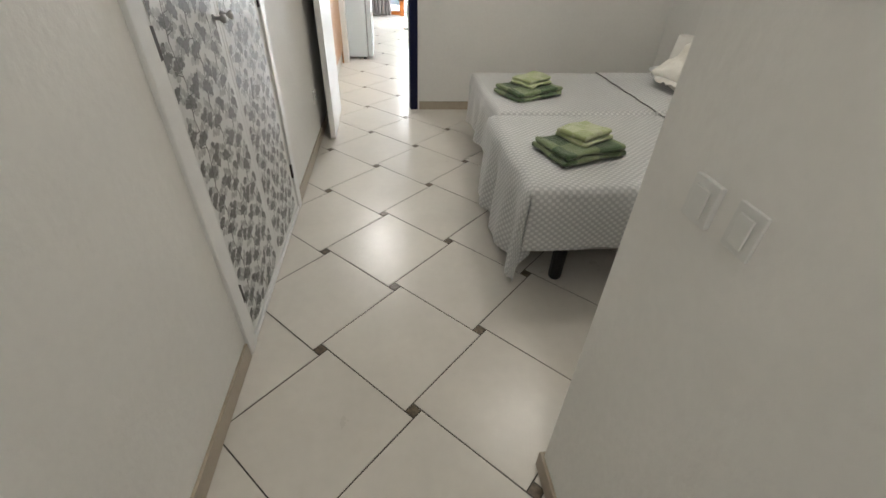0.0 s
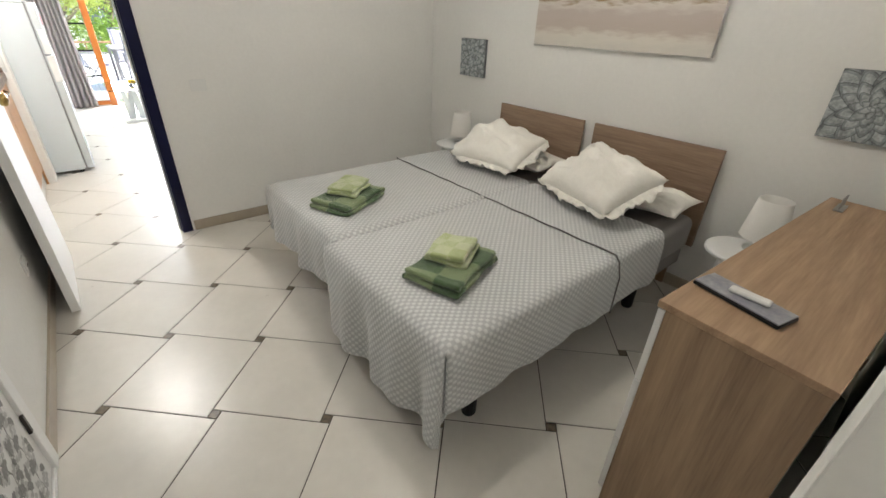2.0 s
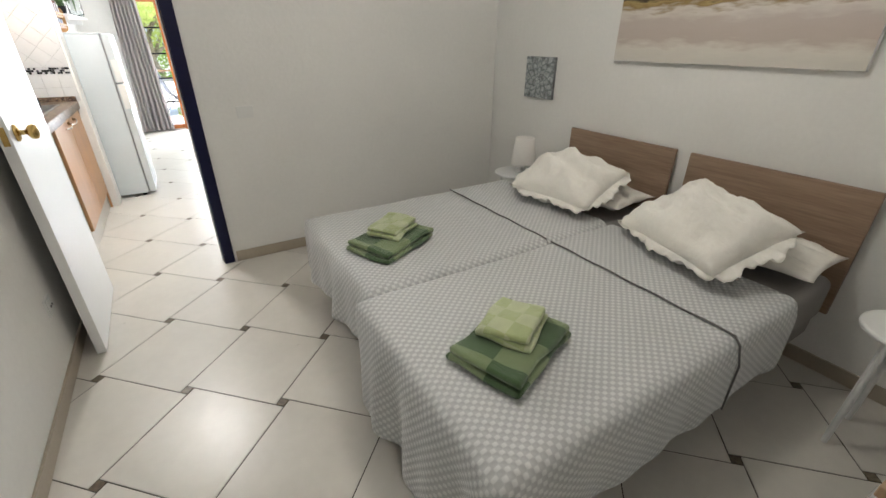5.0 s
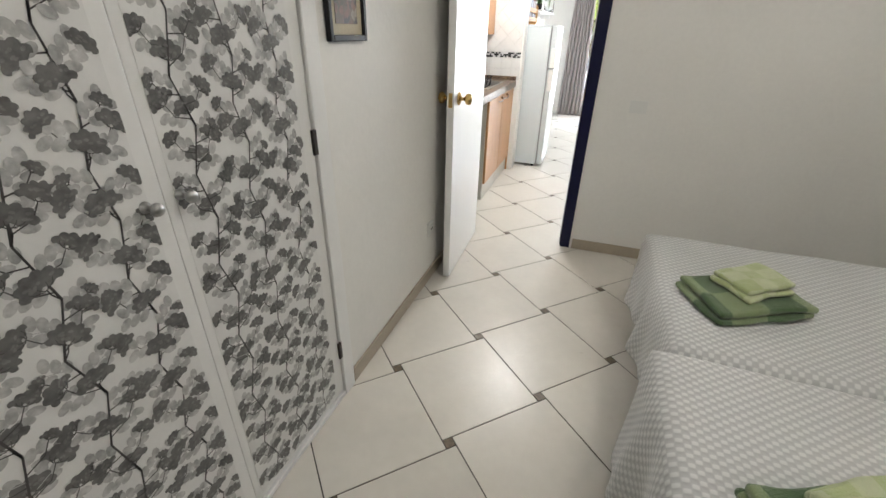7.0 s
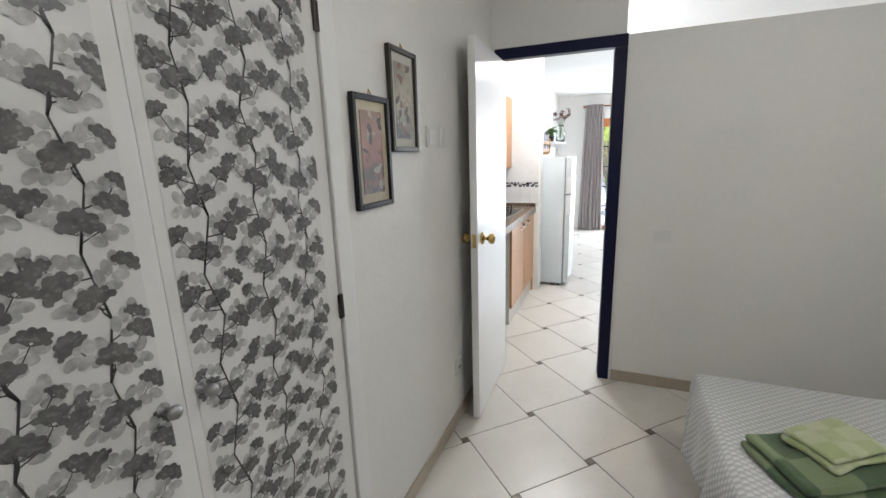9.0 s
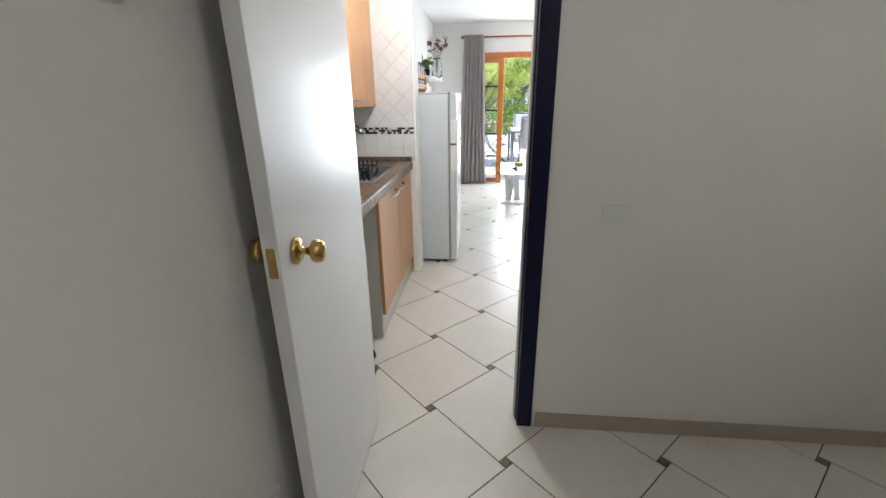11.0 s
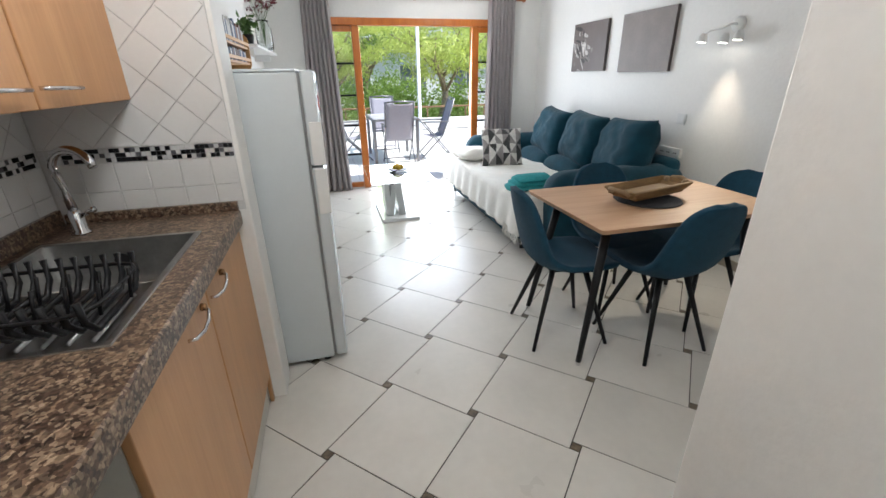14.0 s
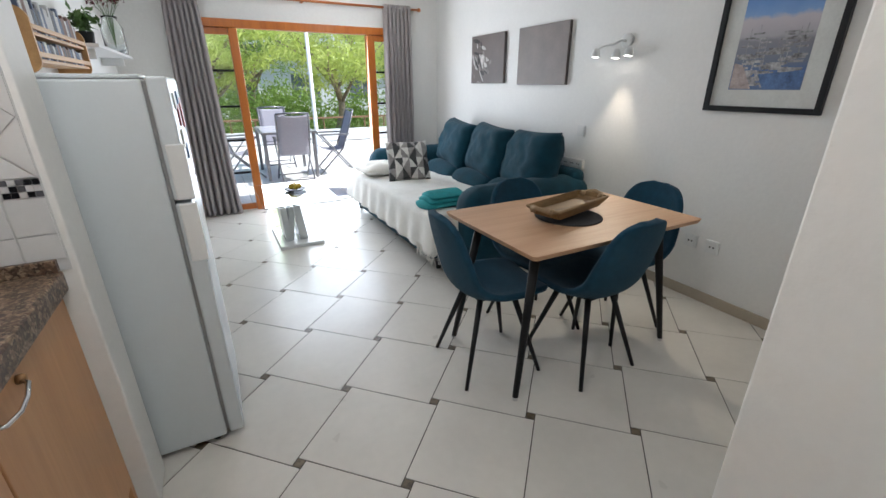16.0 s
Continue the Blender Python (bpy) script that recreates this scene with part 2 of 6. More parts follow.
SHADE = mat("white_lampshade", (0.78, 0.76, 0.72), 0.8, var=0.03)
GLASS = glass("clear_glass")
PANE = glass("window_glass", (0.97, 0.99, 0.98))
GREENGL = glass("green_glass", (0.80, 0.95, 0.62))
LEAF = mat("leaf_green", (0.30, 0.42, 0.10), 0.5, var=0.4, scale=3, second=(0.16, 0.28, 0.05))
LEAFD = mat("leaf_dark", (0.05, 0.12, 0.03), 0.5, var=0.4, scale=4, second=(0.10, 0.18, 0.04))
BARK = mat("bark", (0.36, 0.29, 0.21), 0.9, var=0.4, scale=14, bump=0.6, bscale=30)
TERR = mat("terrace_tile", (0.78, 0.76, 0.72), 0.6, var=0.08, scale=3, per_piece=0.03)


# ---- builders ----
def obj(name, bm, material, parent=None, label="", smooth=False):
    me = bpy.data.meshes.new(name)
    if parent is not None:
        bmesh.ops.translate(bm, verts=bm.verts, vec=-base_of(parent))
    bm.to_mesh(me)
    bm.free()
    for m in material if isinstance(material, (list, tuple)) else [material]:
        me.materials.append(m)
    if smooth:
        for f in me.polygons:
            f.use_smooth = True
    ob = new(name, me)
    if parent is not None:
        ob.parent = parent
    if label:
        ob["label"] = label
    return ob


def base_of(ob):
    v = Vector(ob.location)
    while ob.parent is not None:
        ob = ob.parent
        v += Vector(ob.location)
    return v


def part(name, bm, material, parent, label="", smooth=False):
    return obj(name, bm, material, parent, label, smooth)


def thing(name, x, y, z, label, category, group="", kind=""):
    ob = new(name)
    ob.location = (x, y, z)
    ob.empty_display_size = 0.1
    return tagged(ob, label, category, group, kind)


def single(name, bm, material, label, category, group="", kind="", smooth=False):
    return tagged(obj(name, bm, material, None, "", smooth), label, category, group, kind)


def bevel_all(bm, geom_edges, r, seg=2):
    bmesh.ops.bevel(bm, geom=geom_edges, offset=r, segments=seg, profile=0.5, affect="EDGES")


def box(x0, x1, y0, y1, z0, z1, r=0.0, seg=2, bm=None, m=None):
    """A box between two corners, with edges rounded by r, turned by m about its own middle."""
    b = bmesh.new()
    bmesh.ops.create_cube(b, size=1)
    c = Vector(((x0 + x1) / 2, (y0 + y1) / 2, (z0 + z1) / 2))
    for v in b.verts:
        v.co = Vector((v.co.x * abs(x1 - x0), v.co.y * abs(y1 - y0), v.co.z * abs(z1 - z0)))
    if r:
        bevel_all(b, b.edges[:], r, seg)
    if m is not None:
        b.transform(m)
    bmesh.ops.translate(b, verts=b.verts, vec=c)
    return merge(bm, b)


def merge(bm, b):
    if bm is None:
        return b
    me = bpy.data.meshes.new("tmp")
    b.to_mesh(me)
    b.free()
    bm.from_mesh(me)
    bpy.data.meshes.remove(me)
    return bm


def lathe(profile, x, y, seg=24, bm=None, m=None):
    """A turned body: rows of (radius, z) about an upright axis at x, y."""
    b = bmesh.new()
    rings = []
    for r, z in profile:
        rings.append([b.verts.new((r * math.cos(2 * math.pi * i / seg), r * math.sin(2 * math.pi * i / seg), z)) for i in range(seg)] if r > 1e-5 else [b.verts.new((0, 0, z))])
    for a, c in zip(rings, rings[1:]):
        for i in range(seg):
            j = (i + 1) % seg
            if len(a) == 1 and len(c) == 1:
                continue
            if len(a) == 1:
                b.faces.new((a[0], c[j], c[i]))
            elif len(c) == 1:
                b.faces.new((a[i], a[j], c[0]))
            else:
                b.faces.new((a[i], a[j], c[j], c[i]))
    bmesh.ops.recalc_face_normals(b, faces=b.faces)
    if m is not None:
        b.transform(m)
    bmesh.ops.translate(b, verts=b.verts, vec=(x, y, 0))
    return merge(bm, b)


def tube(points, r, seg=8, bm=None, r2=None):
    """A round bar through points, tapering from r to r2, with closed ends."""
    b = bmesh.new()
    pts = [Vector(p) for p in points]
    rings = []
    up = Vector((0, 0, 1))
    for i, p in enumerate(pts):
        d = (pts[min(i + 1, len(pts) - 1)] - pts[max(i - 1, 0)]).normalized()
        side = d.cross(up if abs(d.z) < 0.95 else Vector((1, 0, 0))).normalized()
        top = side.cross(d)
        rad = r if r2 is None else r + (r2 - r) * i / (len(pts) - 1)
        rings.append([b.verts.new(p + rad * (math.cos(2 * math.pi * k / seg) * side + math.sin(2 * math.pi * k / seg) * top)) for k in range(seg)])
    for a, c in zip(rings, rings[1:]):
        for k in range(seg):
            b.faces.new((a[k], a[(k + 1) % seg], c[(k + 1) % seg], c[k]))
    b.faces.new(rings[0][::-1])
    b.faces.new(rings[-1])
    bmesh.ops.recalc_face_normals(b, faces=b.faces)
    return merge(bm, b)


def grid_sheet(nu, nv, fn, bm=None, closed_u=False):
    """A sheet of quads through fn(u, v), u and v from 0 to 1."""
    b = bmesh.new()
    vs = [[b.verts.new(fn(i / nu, j / nv)) for j in range(nv + 1)] for i in range(nu if closed_u else nu + 1)]
    n = len(vs)
    for i in range(n if closed_u else n - 1):
        for j in range(nv):
            b.faces.new((vs[i][j], vs[(i + 1) % n][j], vs[(i + 1) % n][j + 1], vs[i][j + 1]))
    bmesh.ops.recalc_face_normals(b, faces=b.faces)
    return merge(bm, b)


def cushion(w, d, h, puff=2.4, nu=20, nv=20, wrinkle=0.004, seed=0):
    """A soft pillow body centred on the origin, w by d, h thick."""
    def fn(sign):
        def g(u, v):
            x, y = u * 2 - 1, v * 2 - 1
            edge = max(0.0, (1 - abs(x) ** puff)) ** 0.5 * max(0.0, (1 - abs(y) ** puff)) ** 0.5
            pinch = 1 - 0.06 * (1 - abs(x)) * 0 - 0.05 * (1 - x * x) * abs(y) - 0.05 * (1 - y * y) * abs(x)
            nz = noise.noise(Vector((x * 2.3 + seed, y * 2.3, seed * 3.1 + sign))) * wrinkle * 3 + noise.noise(Vector((x * 7 + seed, y * 7, sign))) * wrinkle
            return Vector((x * w / 2 * pinch, y * d / 2 * pinch, sign * (h / 2 * edge) + nz * edge))
        return g
    bm = grid_sheet(nu, nv, fn(1))
    bm = grid_sheet(nu, nv, fn(-1), bm)
    bmesh.ops.remove_doubles(bm, verts=bm.verts, dist=0.0008)
    bmesh.ops.recalc_face_normals(bm, faces=bm.faces)
    return bm


def extruded(outline, axis, lo, hi):
    """A flat outline drawn out along an axis: points are (x, z) for y and (x, y) for z."""
    b = bmesh.new()
    at = (lambda p, d: (p[0], d, p[1])) if axis == "y" else (lambda p, d: (p[0], p[1], d))
    a, c = ([b.verts.new(at(p, d)) for p in outline] for d in (lo, hi))
    n = len(outline)
    for i in range(n):
        b.faces.new((a[i], a[(i + 1) % n], c[(i + 1) % n], c[i]))
    b.faces.new(a[::-1])
    b.faces.new(c)
    bmesh.ops.recalc_face_normals(b, faces=b.faces)
    return b


def moved(bm, m):
    bm.transform(m)
    return bm


# ---- structure ----
H = 2.42
YB = -0.07


def structure(name, bm, material, label, category):
    return single(name, bm, material, label, category, kind="structure")


b = box(-0.42, -0.32, -5.2, -2.80, 0, H)
box(-0.42, -0.32, -1.745, YB, 0, H, bm=b)
box(-0.42, -0.32, -2.80, -1.745, 2.09, H, bm=b)
structure("wall_west_bedroom", b, WALL, "pale grey painted bedroom wall with a built-in wardrobe", "wall")
b = box(-1.0, -0.285, YB, 0.03, 0, H)
box(-0.285, 0.445, YB, 0.03, 2.075, H, bm=b)
box(0.445, 2.7, YB, 0.03, 0, 2.08, bm=b)
structure("wall_north_bedroom", b, WALL, "pale painted partition with a doorway, open above head height", "wall")
structure("wall_east_bedroom", box(2.6, 2.7, -5.2, YB, 0, H), WALL, "pale painted wall behind the beds", "wall")
# Added piece, never in view: shuts out sun that leaked past the partition.
structure("wall_sun_block", box(2.701, 2.829, -0.17, -0.072, 0, H), WALL, "added unseen wall piece that shuts sun out of the gap", "wall")
structure("wall_passage", box(0.64, 0.74, -5.2, -3.317, 0, H, 0.004), WALL, "grey painted wall of the narrow entrance passage", "wall")
structure("wall_partition", box(0.74, 2.6, -3.51, -3.41, 0, H), WALL, "pale painted partition behind the wooden dresser", "wall")
structure("wall_south_bedroom", box(-0.42, 2.7, -5.3, -5.2, 0, H), WALL, "plain painted back wall", "wall")
structure("wall_nook", box(0.70, 0.80, 0.03, 0.46, 0, 2.08, 0.003), WALL, "white painted wall corner beside the bedroom door", "wall")
structure("wall_south_living", box(0.80, 2.829, 0.36, 0.46, 0, 2.08), WALL, "white painted living room wall, open above", "wall")
# Run south of y 0.46 is unseen, lengthened to keep the sun out.
structure("wall_east_living", box(2.83, 2.93, -0.17, 5.52, 0, H), WALL, "white painted wall behind the teal sofa", "wall")
structure("wall_west_kitchen", box(-1.0, -0.9, 0.03, 2.47, 0, H), WALL, "white kitchen wall behind the granite worktop", "wall")
structure("wall_west_living", box(-1.0, -0.6, 2.47, 5.52, 0, H), WALL, "white painted living room wall with small shelves", "wall")
b = extruded([(-1.0, 0), (0.19, 0), (0.19, 2.005), (2.21, 2.005), (2.21, 0), (2.93, 0), (2.93, H), (-1.0, H)], "y", 5.52, 5.68)
structure("wall_north_living", b, WALL, "white painted wall round the terrace door", "wall")
structure("wall_fin", box(-0.9, -0.285, 1.635, 1.80, 0, H, 0.006), WALL, "white plastered end wall between worktop and fridge", "wall")
b = box(-1.0, 2.93, -5.3, 5.68, H, H + 0.1)
structure("ceiling", b, CEIL, "plain white painted ceiling", "ceiling")

# skirting
def skirt(x0, x1, y0, y1):
    return structure("baseboard", box(x0, x1, y0, y1, 0.0, 0.072, 0.002), SKIRT, "beige ceramic skirting tile along the wall", "baseboard")


skirt(-0.32, -0.309, -5.2, -2.83)
skirt(-0.32, -0.309, -1.712, YB)
skirt(0.47, 2.6, YB - 0.011, YB)
skirt(2.589, 2.6, -3.41, YB - 0.011)
skirt(0.629, 0.64, -5.2, -3.306)
skirt(0.64, 0.74, -3.317, -3.306)
skirt(2.819, 2.83, 0.46, 5.52)
skirt(0.689, 0.70, 0.03, 0.46)
skirt(2.21, 2.819, 5.509, 5.52)

# bedroom door: navy frame, white leaf standing open
fr = thing("door_frame", 0.08, YB, 0, "navy blue gloss painted wooden door frame", "door frame", kind="structure")
part("jamb", box(0.392, 0.455, YB - 0.012, -0.022, 0, 2.02, 0.003), NAVY, fr)
part("jamb", box(-0.30, -0.262, YB - 0.012, -0.03, 0, 2.02, 0.003), NAVY, fr)
part("head", box(-0.30, 0.455, YB - 0.012, -0.012, 2.022, 2.085, 0.003), NAVY, fr)
part("reveal", box(0.381, 0.3915, -0.0215, 0.033, 0, 2.02, 0.002), WHITEP, fr, "white painted reveal")
part("rebate", box(0.387, 0.3915, -0.045, -0.022, 0, 2.02, 0.002), NAVY, fr)
part("strike_plate", box(0.388, 0.3915, -0.076, -0.048, 0.985, 1.05, 0.001), BRASS, fr, "worn brass strike plate")
part("latch_hole", box(0.3872, 0.3879, -0.068, -0.056, 1.008, 1.03), BLACK, fr, "dark latch hole")
DOORM = Matrix.Translation((-0.264, -0.085, 0)) @ Matrix.Rotation(radians(-90 + 1.7), 4, "Z")
dr = thing("bedroom_door", -0.264, -0.085, 0, "white painted flush door standing open against the wall", "door")


def in_door(bm):
    return moved(bm, DOORM)


part("leaf", in_door(box(0.0, 0.685, 0.0, 0.038, 0.008, 2.0, 0.002)), WHITEP, dr)
for s, y0 in ((1, 0.038), (-1, 0.0)):
    m = Matrix.Translation((0.60, y0, 1.03)) @ Matrix.Rotation(radians(-90 * s), 4, "X")
    b = lathe([(0, 0), (0.033, 0), (0.033, 0.004), (0.026, 0.010), (0.010, 0.012), (0.009, 0.03), (0.014, 0.034), (0.026, 0.042), (0.029, 0.054), (0.025, 0.064), (0.012, 0.069), (0, 0.07)], 0, 0, 24, m=m)
    part("knob", in_door(b), BRASS, dr, "polished brass door knob", True)
part("latch_plate", in_door(box(0.6845, 0.6865, 0.009, 0.029, 0.995, 1.065, 0.001)), BRASS, dr, "brass latch plate")
for z in (0.25, 1.0, 1.75):
    part("hinge", in_door(box(-0.012, 0.0, 0.012, 0.03, z, z + 0.09, 0.003)), DARKMET, dr)


# wardrobe: white casing and two doors papered with grey blossom
wr = thing("built_in_wardrobe", -0.32, -2.27, 0, "built-in wardrobe with double doors papered in grey blossom branches", "wardrobe", kind="structure")
X0 = -0.32
part("casing", box(X0 - 0.02, X0 + 0.014, -2.825, -2.757, 0, 2.115, 0.004), WHITEP, wr)
part("casing", box(X0 - 0.02, X0 + 0.014, -1.788, -1.72, 0, 2.115, 0.004), WHITEP, wr)
part("casing", box(X0 - 0.02, X0 + 0.014, -2.757, -1.788, 2.045, 2.115, 0.004), WHITEP, wr)
part("sill", box(X0 - 0.02, X0 + 0.010, -2.757, -1.788, 0, 0.022, 0.003), WHITEP, wr)
part("back_board", box(X0 - 0.098, X0 - 0.09, -2.79, -1.75, 0, 2.09), CARCASS, wr)


def blossom(rng, y0, y1, z0, z1, x):
    """Printed branches: angular stems, side stalks, cloud-shaped flower heads and pale leaves, as flat shapes on the paper."""
    bm = bmesh.new()
    count = [0]

    def flat(pts, ink, lift):
        pts = [(min(max(a, y0), y1), min(max(c, z0), z1)) for a, c in pts]
        cy, cz = sum(p[0] for p in pts) / len(pts), sum(p[1] for p in pts) / len(pts)
        count[0] += 1
        lx = x + lift + count[0] * 4e-7
        mid = bm.verts.new((lx, cy, cz))
        ring = [bm.verts.new((lx, p[0], p[1])) for p in pts]
        for i in range(len(ring)):
            f = bm.faces.new((mid, ring[i], ring[(i + 1) % len(ring)]))
            f.material_index = ink

    def inside(a, c, m=0.0):
        return y0 - m < a < y1 + m and z0 - m < c < z1 + m

    def ribbon(pts, w0, w1, ink, lift):
        prev = None
        for i, (a, c) in enumerate(pts):
            q, p = pts[min(i + 1, len(pts) - 1)], pts[max(i - 1, 0)]
            d = Vector((q[0] - p[0], q[1] - p[1])).normalized()
            s = Vector((-d.y, d.x)) * (w0 + (w1 - w0) * i / (len(pts) - 1)) / 2
            if not inside(a, c, -0.003):
                prev = None
                continue
            cur = (bm.verts.new((x + lift, a + s.x, c + s.y)), bm.verts.new((x + lift, a - s.x, c - s.y)))
            if prev:
                f = bm.faces.new((prev[0], prev[1], cur[1], cur[0]))
                f.material_index = ink
            prev = cur

    def disc(cy, cz, ru, rv, ang, ink, lift, n=10):
        ca, sa = math.cos(ang), math.sin(ang)
        flat([(cy + ru * math.cos(t) * ca - rv * math.sin(t) * sa, cz + ru * math.cos(t) * sa + rv * math.sin(t) * ca) for t in np.linspace(0, 2 * math.pi, n, endpoint=False)], ink, lift)

    def head(by, bz, size, ang):
        """A cloud of round florets that opens out from its stalk's end."""
        if not inside(by, bz, 0.03):
            return
        ca, sa = math.cos(ang), math.sin(ang)
        at = lambda u, v: (by + size * (u * ca - v * sa), bz + size * (u * sa + v * ca))  # noqa: E731
        crown = []
        lobes = rng.choice((5, 6, 7))
        for k in range(lobes * 4 + 1):
            f = k / (lobes * 4)
            q = radians(-112 + 224 * f)
            r = 0.92 + 0.20 * abs(math.sin(f * lobes * math.pi)) + 0.08 * math.sin(f * 9 + by * 40)
            crown.append(at(0.80 * r * math.sin(q), 0.24 + 0.70 * r * math.cos(q)))
        under = [at(u, 0.06 + 0.10 * math.cos(u * 9)) for u in (0.55, 0.28, 0.0, -0.28, -0.55)]
        flat(crown + under, 1, 0.0006)
        for _ in range(7):
            u = rng.uniform(-0.6, 0.6)
            disc(*at(u, 0.22 + rng.uniform(0, 0.42) * (1 - u * u)), size * rng.uniform(0.07, 0.14), size * rng.uniform(0.05, 0.09), ang, 3, 0.0009, 7)
        for off in (-0.5, -0.2, 0.2, 0.5):
            ribbon([at(off * 0.2, -0.05), at(off * 0.8, 0.10), at(off, 0.26)], 0.0018, 0.001, 0, 0.0012)

    def leaves(cy, cz, ang, size, n):
        """A pale twig with small oval leaves in pairs."""
        d = Vector((math.sin(ang), math.cos(ang)))
        s = Vector((d.y, -d.x))
        o = Vector((cy, cz))
        for k in range(n):
            for sg in (-1, 1):
                c = o + d * size * 0.8 * k + s * sg * size * 0.55
                if not inside(c.x, c.y, 0.01):
                    continue
                a2 = ang + sg * 0.9
                e, q = Vector((math.sin(a2), math.cos(a2))), Vector((math.cos(a2), -math.sin(a2)))
                flat([tuple(c + e * size * 0.62 * math.cos(t) + q * size * 0.38 * math.sin(t)) for t in np.linspace(0, 2 * math.pi, 10, endpoint=False)], 2, 0.0003)

    def stalk(p, ang, length, size, width):
        """A bent side stalk from p, leaning by ang, with a head at its end."""
        d1, d2 = Vector((math.sin(ang * 1.35), math.cos(ang * 1.35))), Vector((math.sin(ang * 0.6), math.cos(ang * 0.6)))
        m = Vector(p) + d1 * length * 0.55
        e = m + d2 * length * 0.45
        pts = [Vector(p).lerp(m, t) for t in np.linspace(0, 1, 5)] + [m.lerp(e, t) for t in np.linspace(0.25, 1, 4)]
        ribbon([tuple(q) for q in pts], width, width * 0.7, 0, 0.0011)
        head(e.x, e.y, size, -ang * rng.uniform(0.5, 1.1))

    columns = 3
    pitch = (y1 - y0) / columns
    for ci in range(columns):
        yc = y0 + pitch * (ci + 0.5)
        z = z0 - 0.14 + 0.05 * ci + rng.uniform(0, 0.03)
        y = yc
        side = 1 if ci % 2 else -1
        while z < z1 + 0.05:
            rise = rng.uniform(0.092, 0.112)
            y2 = yc + side * rng.uniform(0.008, 0.020)
            z2 = z + rise
            for sg, f in ((side, 0.25), (-side, 0.55), (side, 0.80)):
                leaves(y + (y2 - y) * f + sg * 0.016, z + rise * f, sg * rng.uniform(0.7, 1.5), 0.023, 3)
                ribbon([(y + (y2 - y) * f + sg * 0.05 * t, z + rise * f + 0.02 * t) for t in np.linspace(0, 1, 5)], 0.0018, 0.0010, 2, 0.0008)
            ribbon([(y + (y2 - y) * t, z + rise * t) for t in np.linspace(0, 1, 9)], 0.0044, 0.0034, 0, 0.0011)
            stalk((y2, z2), -side * rng.uniform(0.15, 0.5), 0.030, rng.uniform(0.034, 0.040), 0.0028)
            stalk((y + (y2 - y) * 0.15, z + rise * 0.15), side * rng.uniform(0.7, 1.0), rng.uniform(0.062, 0.078), rng.uniform(0.030, 0.036), 0.0025)
            stalk((y + (y2 - y) * 0.45, z + rise * 0.45), -side * rng.uniform(0.8, 1.15), rng.uniform(0.052, 0.066), rng.uniform(0.024, 0.031), 0.0022)
            stalk((y + (y2 - y) * 0.65, z + rise * 0.65), side * rng.uniform(0.9, 1.2), rng.uniform(0.052, 0.066), rng.uniform(0.016, 0.022), 0.0028)
            y, z, side = y2, z2, -side
    return bm


for k, (ya, yb) in enumerate(((-2.752, -2.2925), (-2.2915, -1.793))):
    d = part("wardrobe_door", box(X0 - 0.02, X0 + 0.004, ya, yb, 0.03, 2.038, 0.002), WHITEP, wr)
    ia, ib = (ya + 0.020, yb - 0.033) if k == 0 else (ya + 0.0235, yb - 0.050)
    part("wallpaper", box(X0 + 0.0042, X0 + 0.005, ia, ib, 0.05, 2.03), PAPER, d)
    part("blossom_print", blossom(random.Random(11 + k), ia, ib, 0.05, 2.03, X0 + 0.0052), INK, d, "grey blossom branches printed on the paper")
    ye = ya if k == 0 else yb
    for z in (0.20, 1.0, 1.79):
        part("hinge", box(X0 + 0.004, X0 + 0.014, ye - 0.009, ye + 0.009, z, z + 0.075, 0.002), DARKMET, d, "small dark metal hinge")
for yk in (-2.258, -2.335):
    part("knob", lathe([(0, 0), (0.012, 0), (0.012, 0.003), (0.006, 0.006), (0.006, 0.02), (0.011, 0.025), (0.014, 0.032), (0.011, 0.039), (0, 0.041)], 0, 0, 18, m=Matrix.Translation((X0 + 0.0045, yk, 1.033)) @ Matrix.Rotation(radians(90), 4, "Y")), STEEL, wr, "small steel door knob", True)


# ---- bedroom ----
BX0, BX1, BTOP = 0.805, 2.52, 0.505


def bed(y0, y1, label):
    t = thing("single_bed", (BX0 + BX1) / 2, (y0 + y1) / 2, 0, label, "bed", "pair of single beds")
    part("base", box(BX0 + 0.03, BX1, y0 + 0.02, y1 - 0.02, 0.20, 0.29, 0.012), SHEET, t, "dark fabric bed base")
    part("mattress", box(BX0, BX1, y0, y1, 0.292, BTOP - 0.012, 0.045, 4), SHEET, t, "mattress in a grey sheet", True)
    for x in (BX0 + 0.16, BX1 - 0.35):
        for y in (y0 + 0.09, y1 - 0.09):
            part("leg", lathe([(0, 0), (0.026, 0), (0.03, 0.01), (0.033, 0.20), (0, 0.20)], x, y, 14), BLACK, t)
    return t


bed(-1.695, -0.83, "single bed with grey sheets, pushed against its twin")
bed(-2.545, -1.715, "single bed with grey sheets and a dark base")


def headboard(y0, y1):
    t = thing("headboard", 2.565, (y0 + y1) / 2, 0, "plain oak veneer headboard standing behind the bed", "headboard", "headboards")
    part("panel", box(2.553, 2.575, y0, y1, 0.30, 0.85, 0.003), OAK_Y, t)
    for y in (y0 + 0.12, y1 - 0.12):
        part("post", box(2.576, 2.598, y - 0.025, y + 0.025, 0.0, 0.72, 0.002), OAK_Z, t)


headboard(-1.72, -0.99)
headboard(-2.555, -1.80)


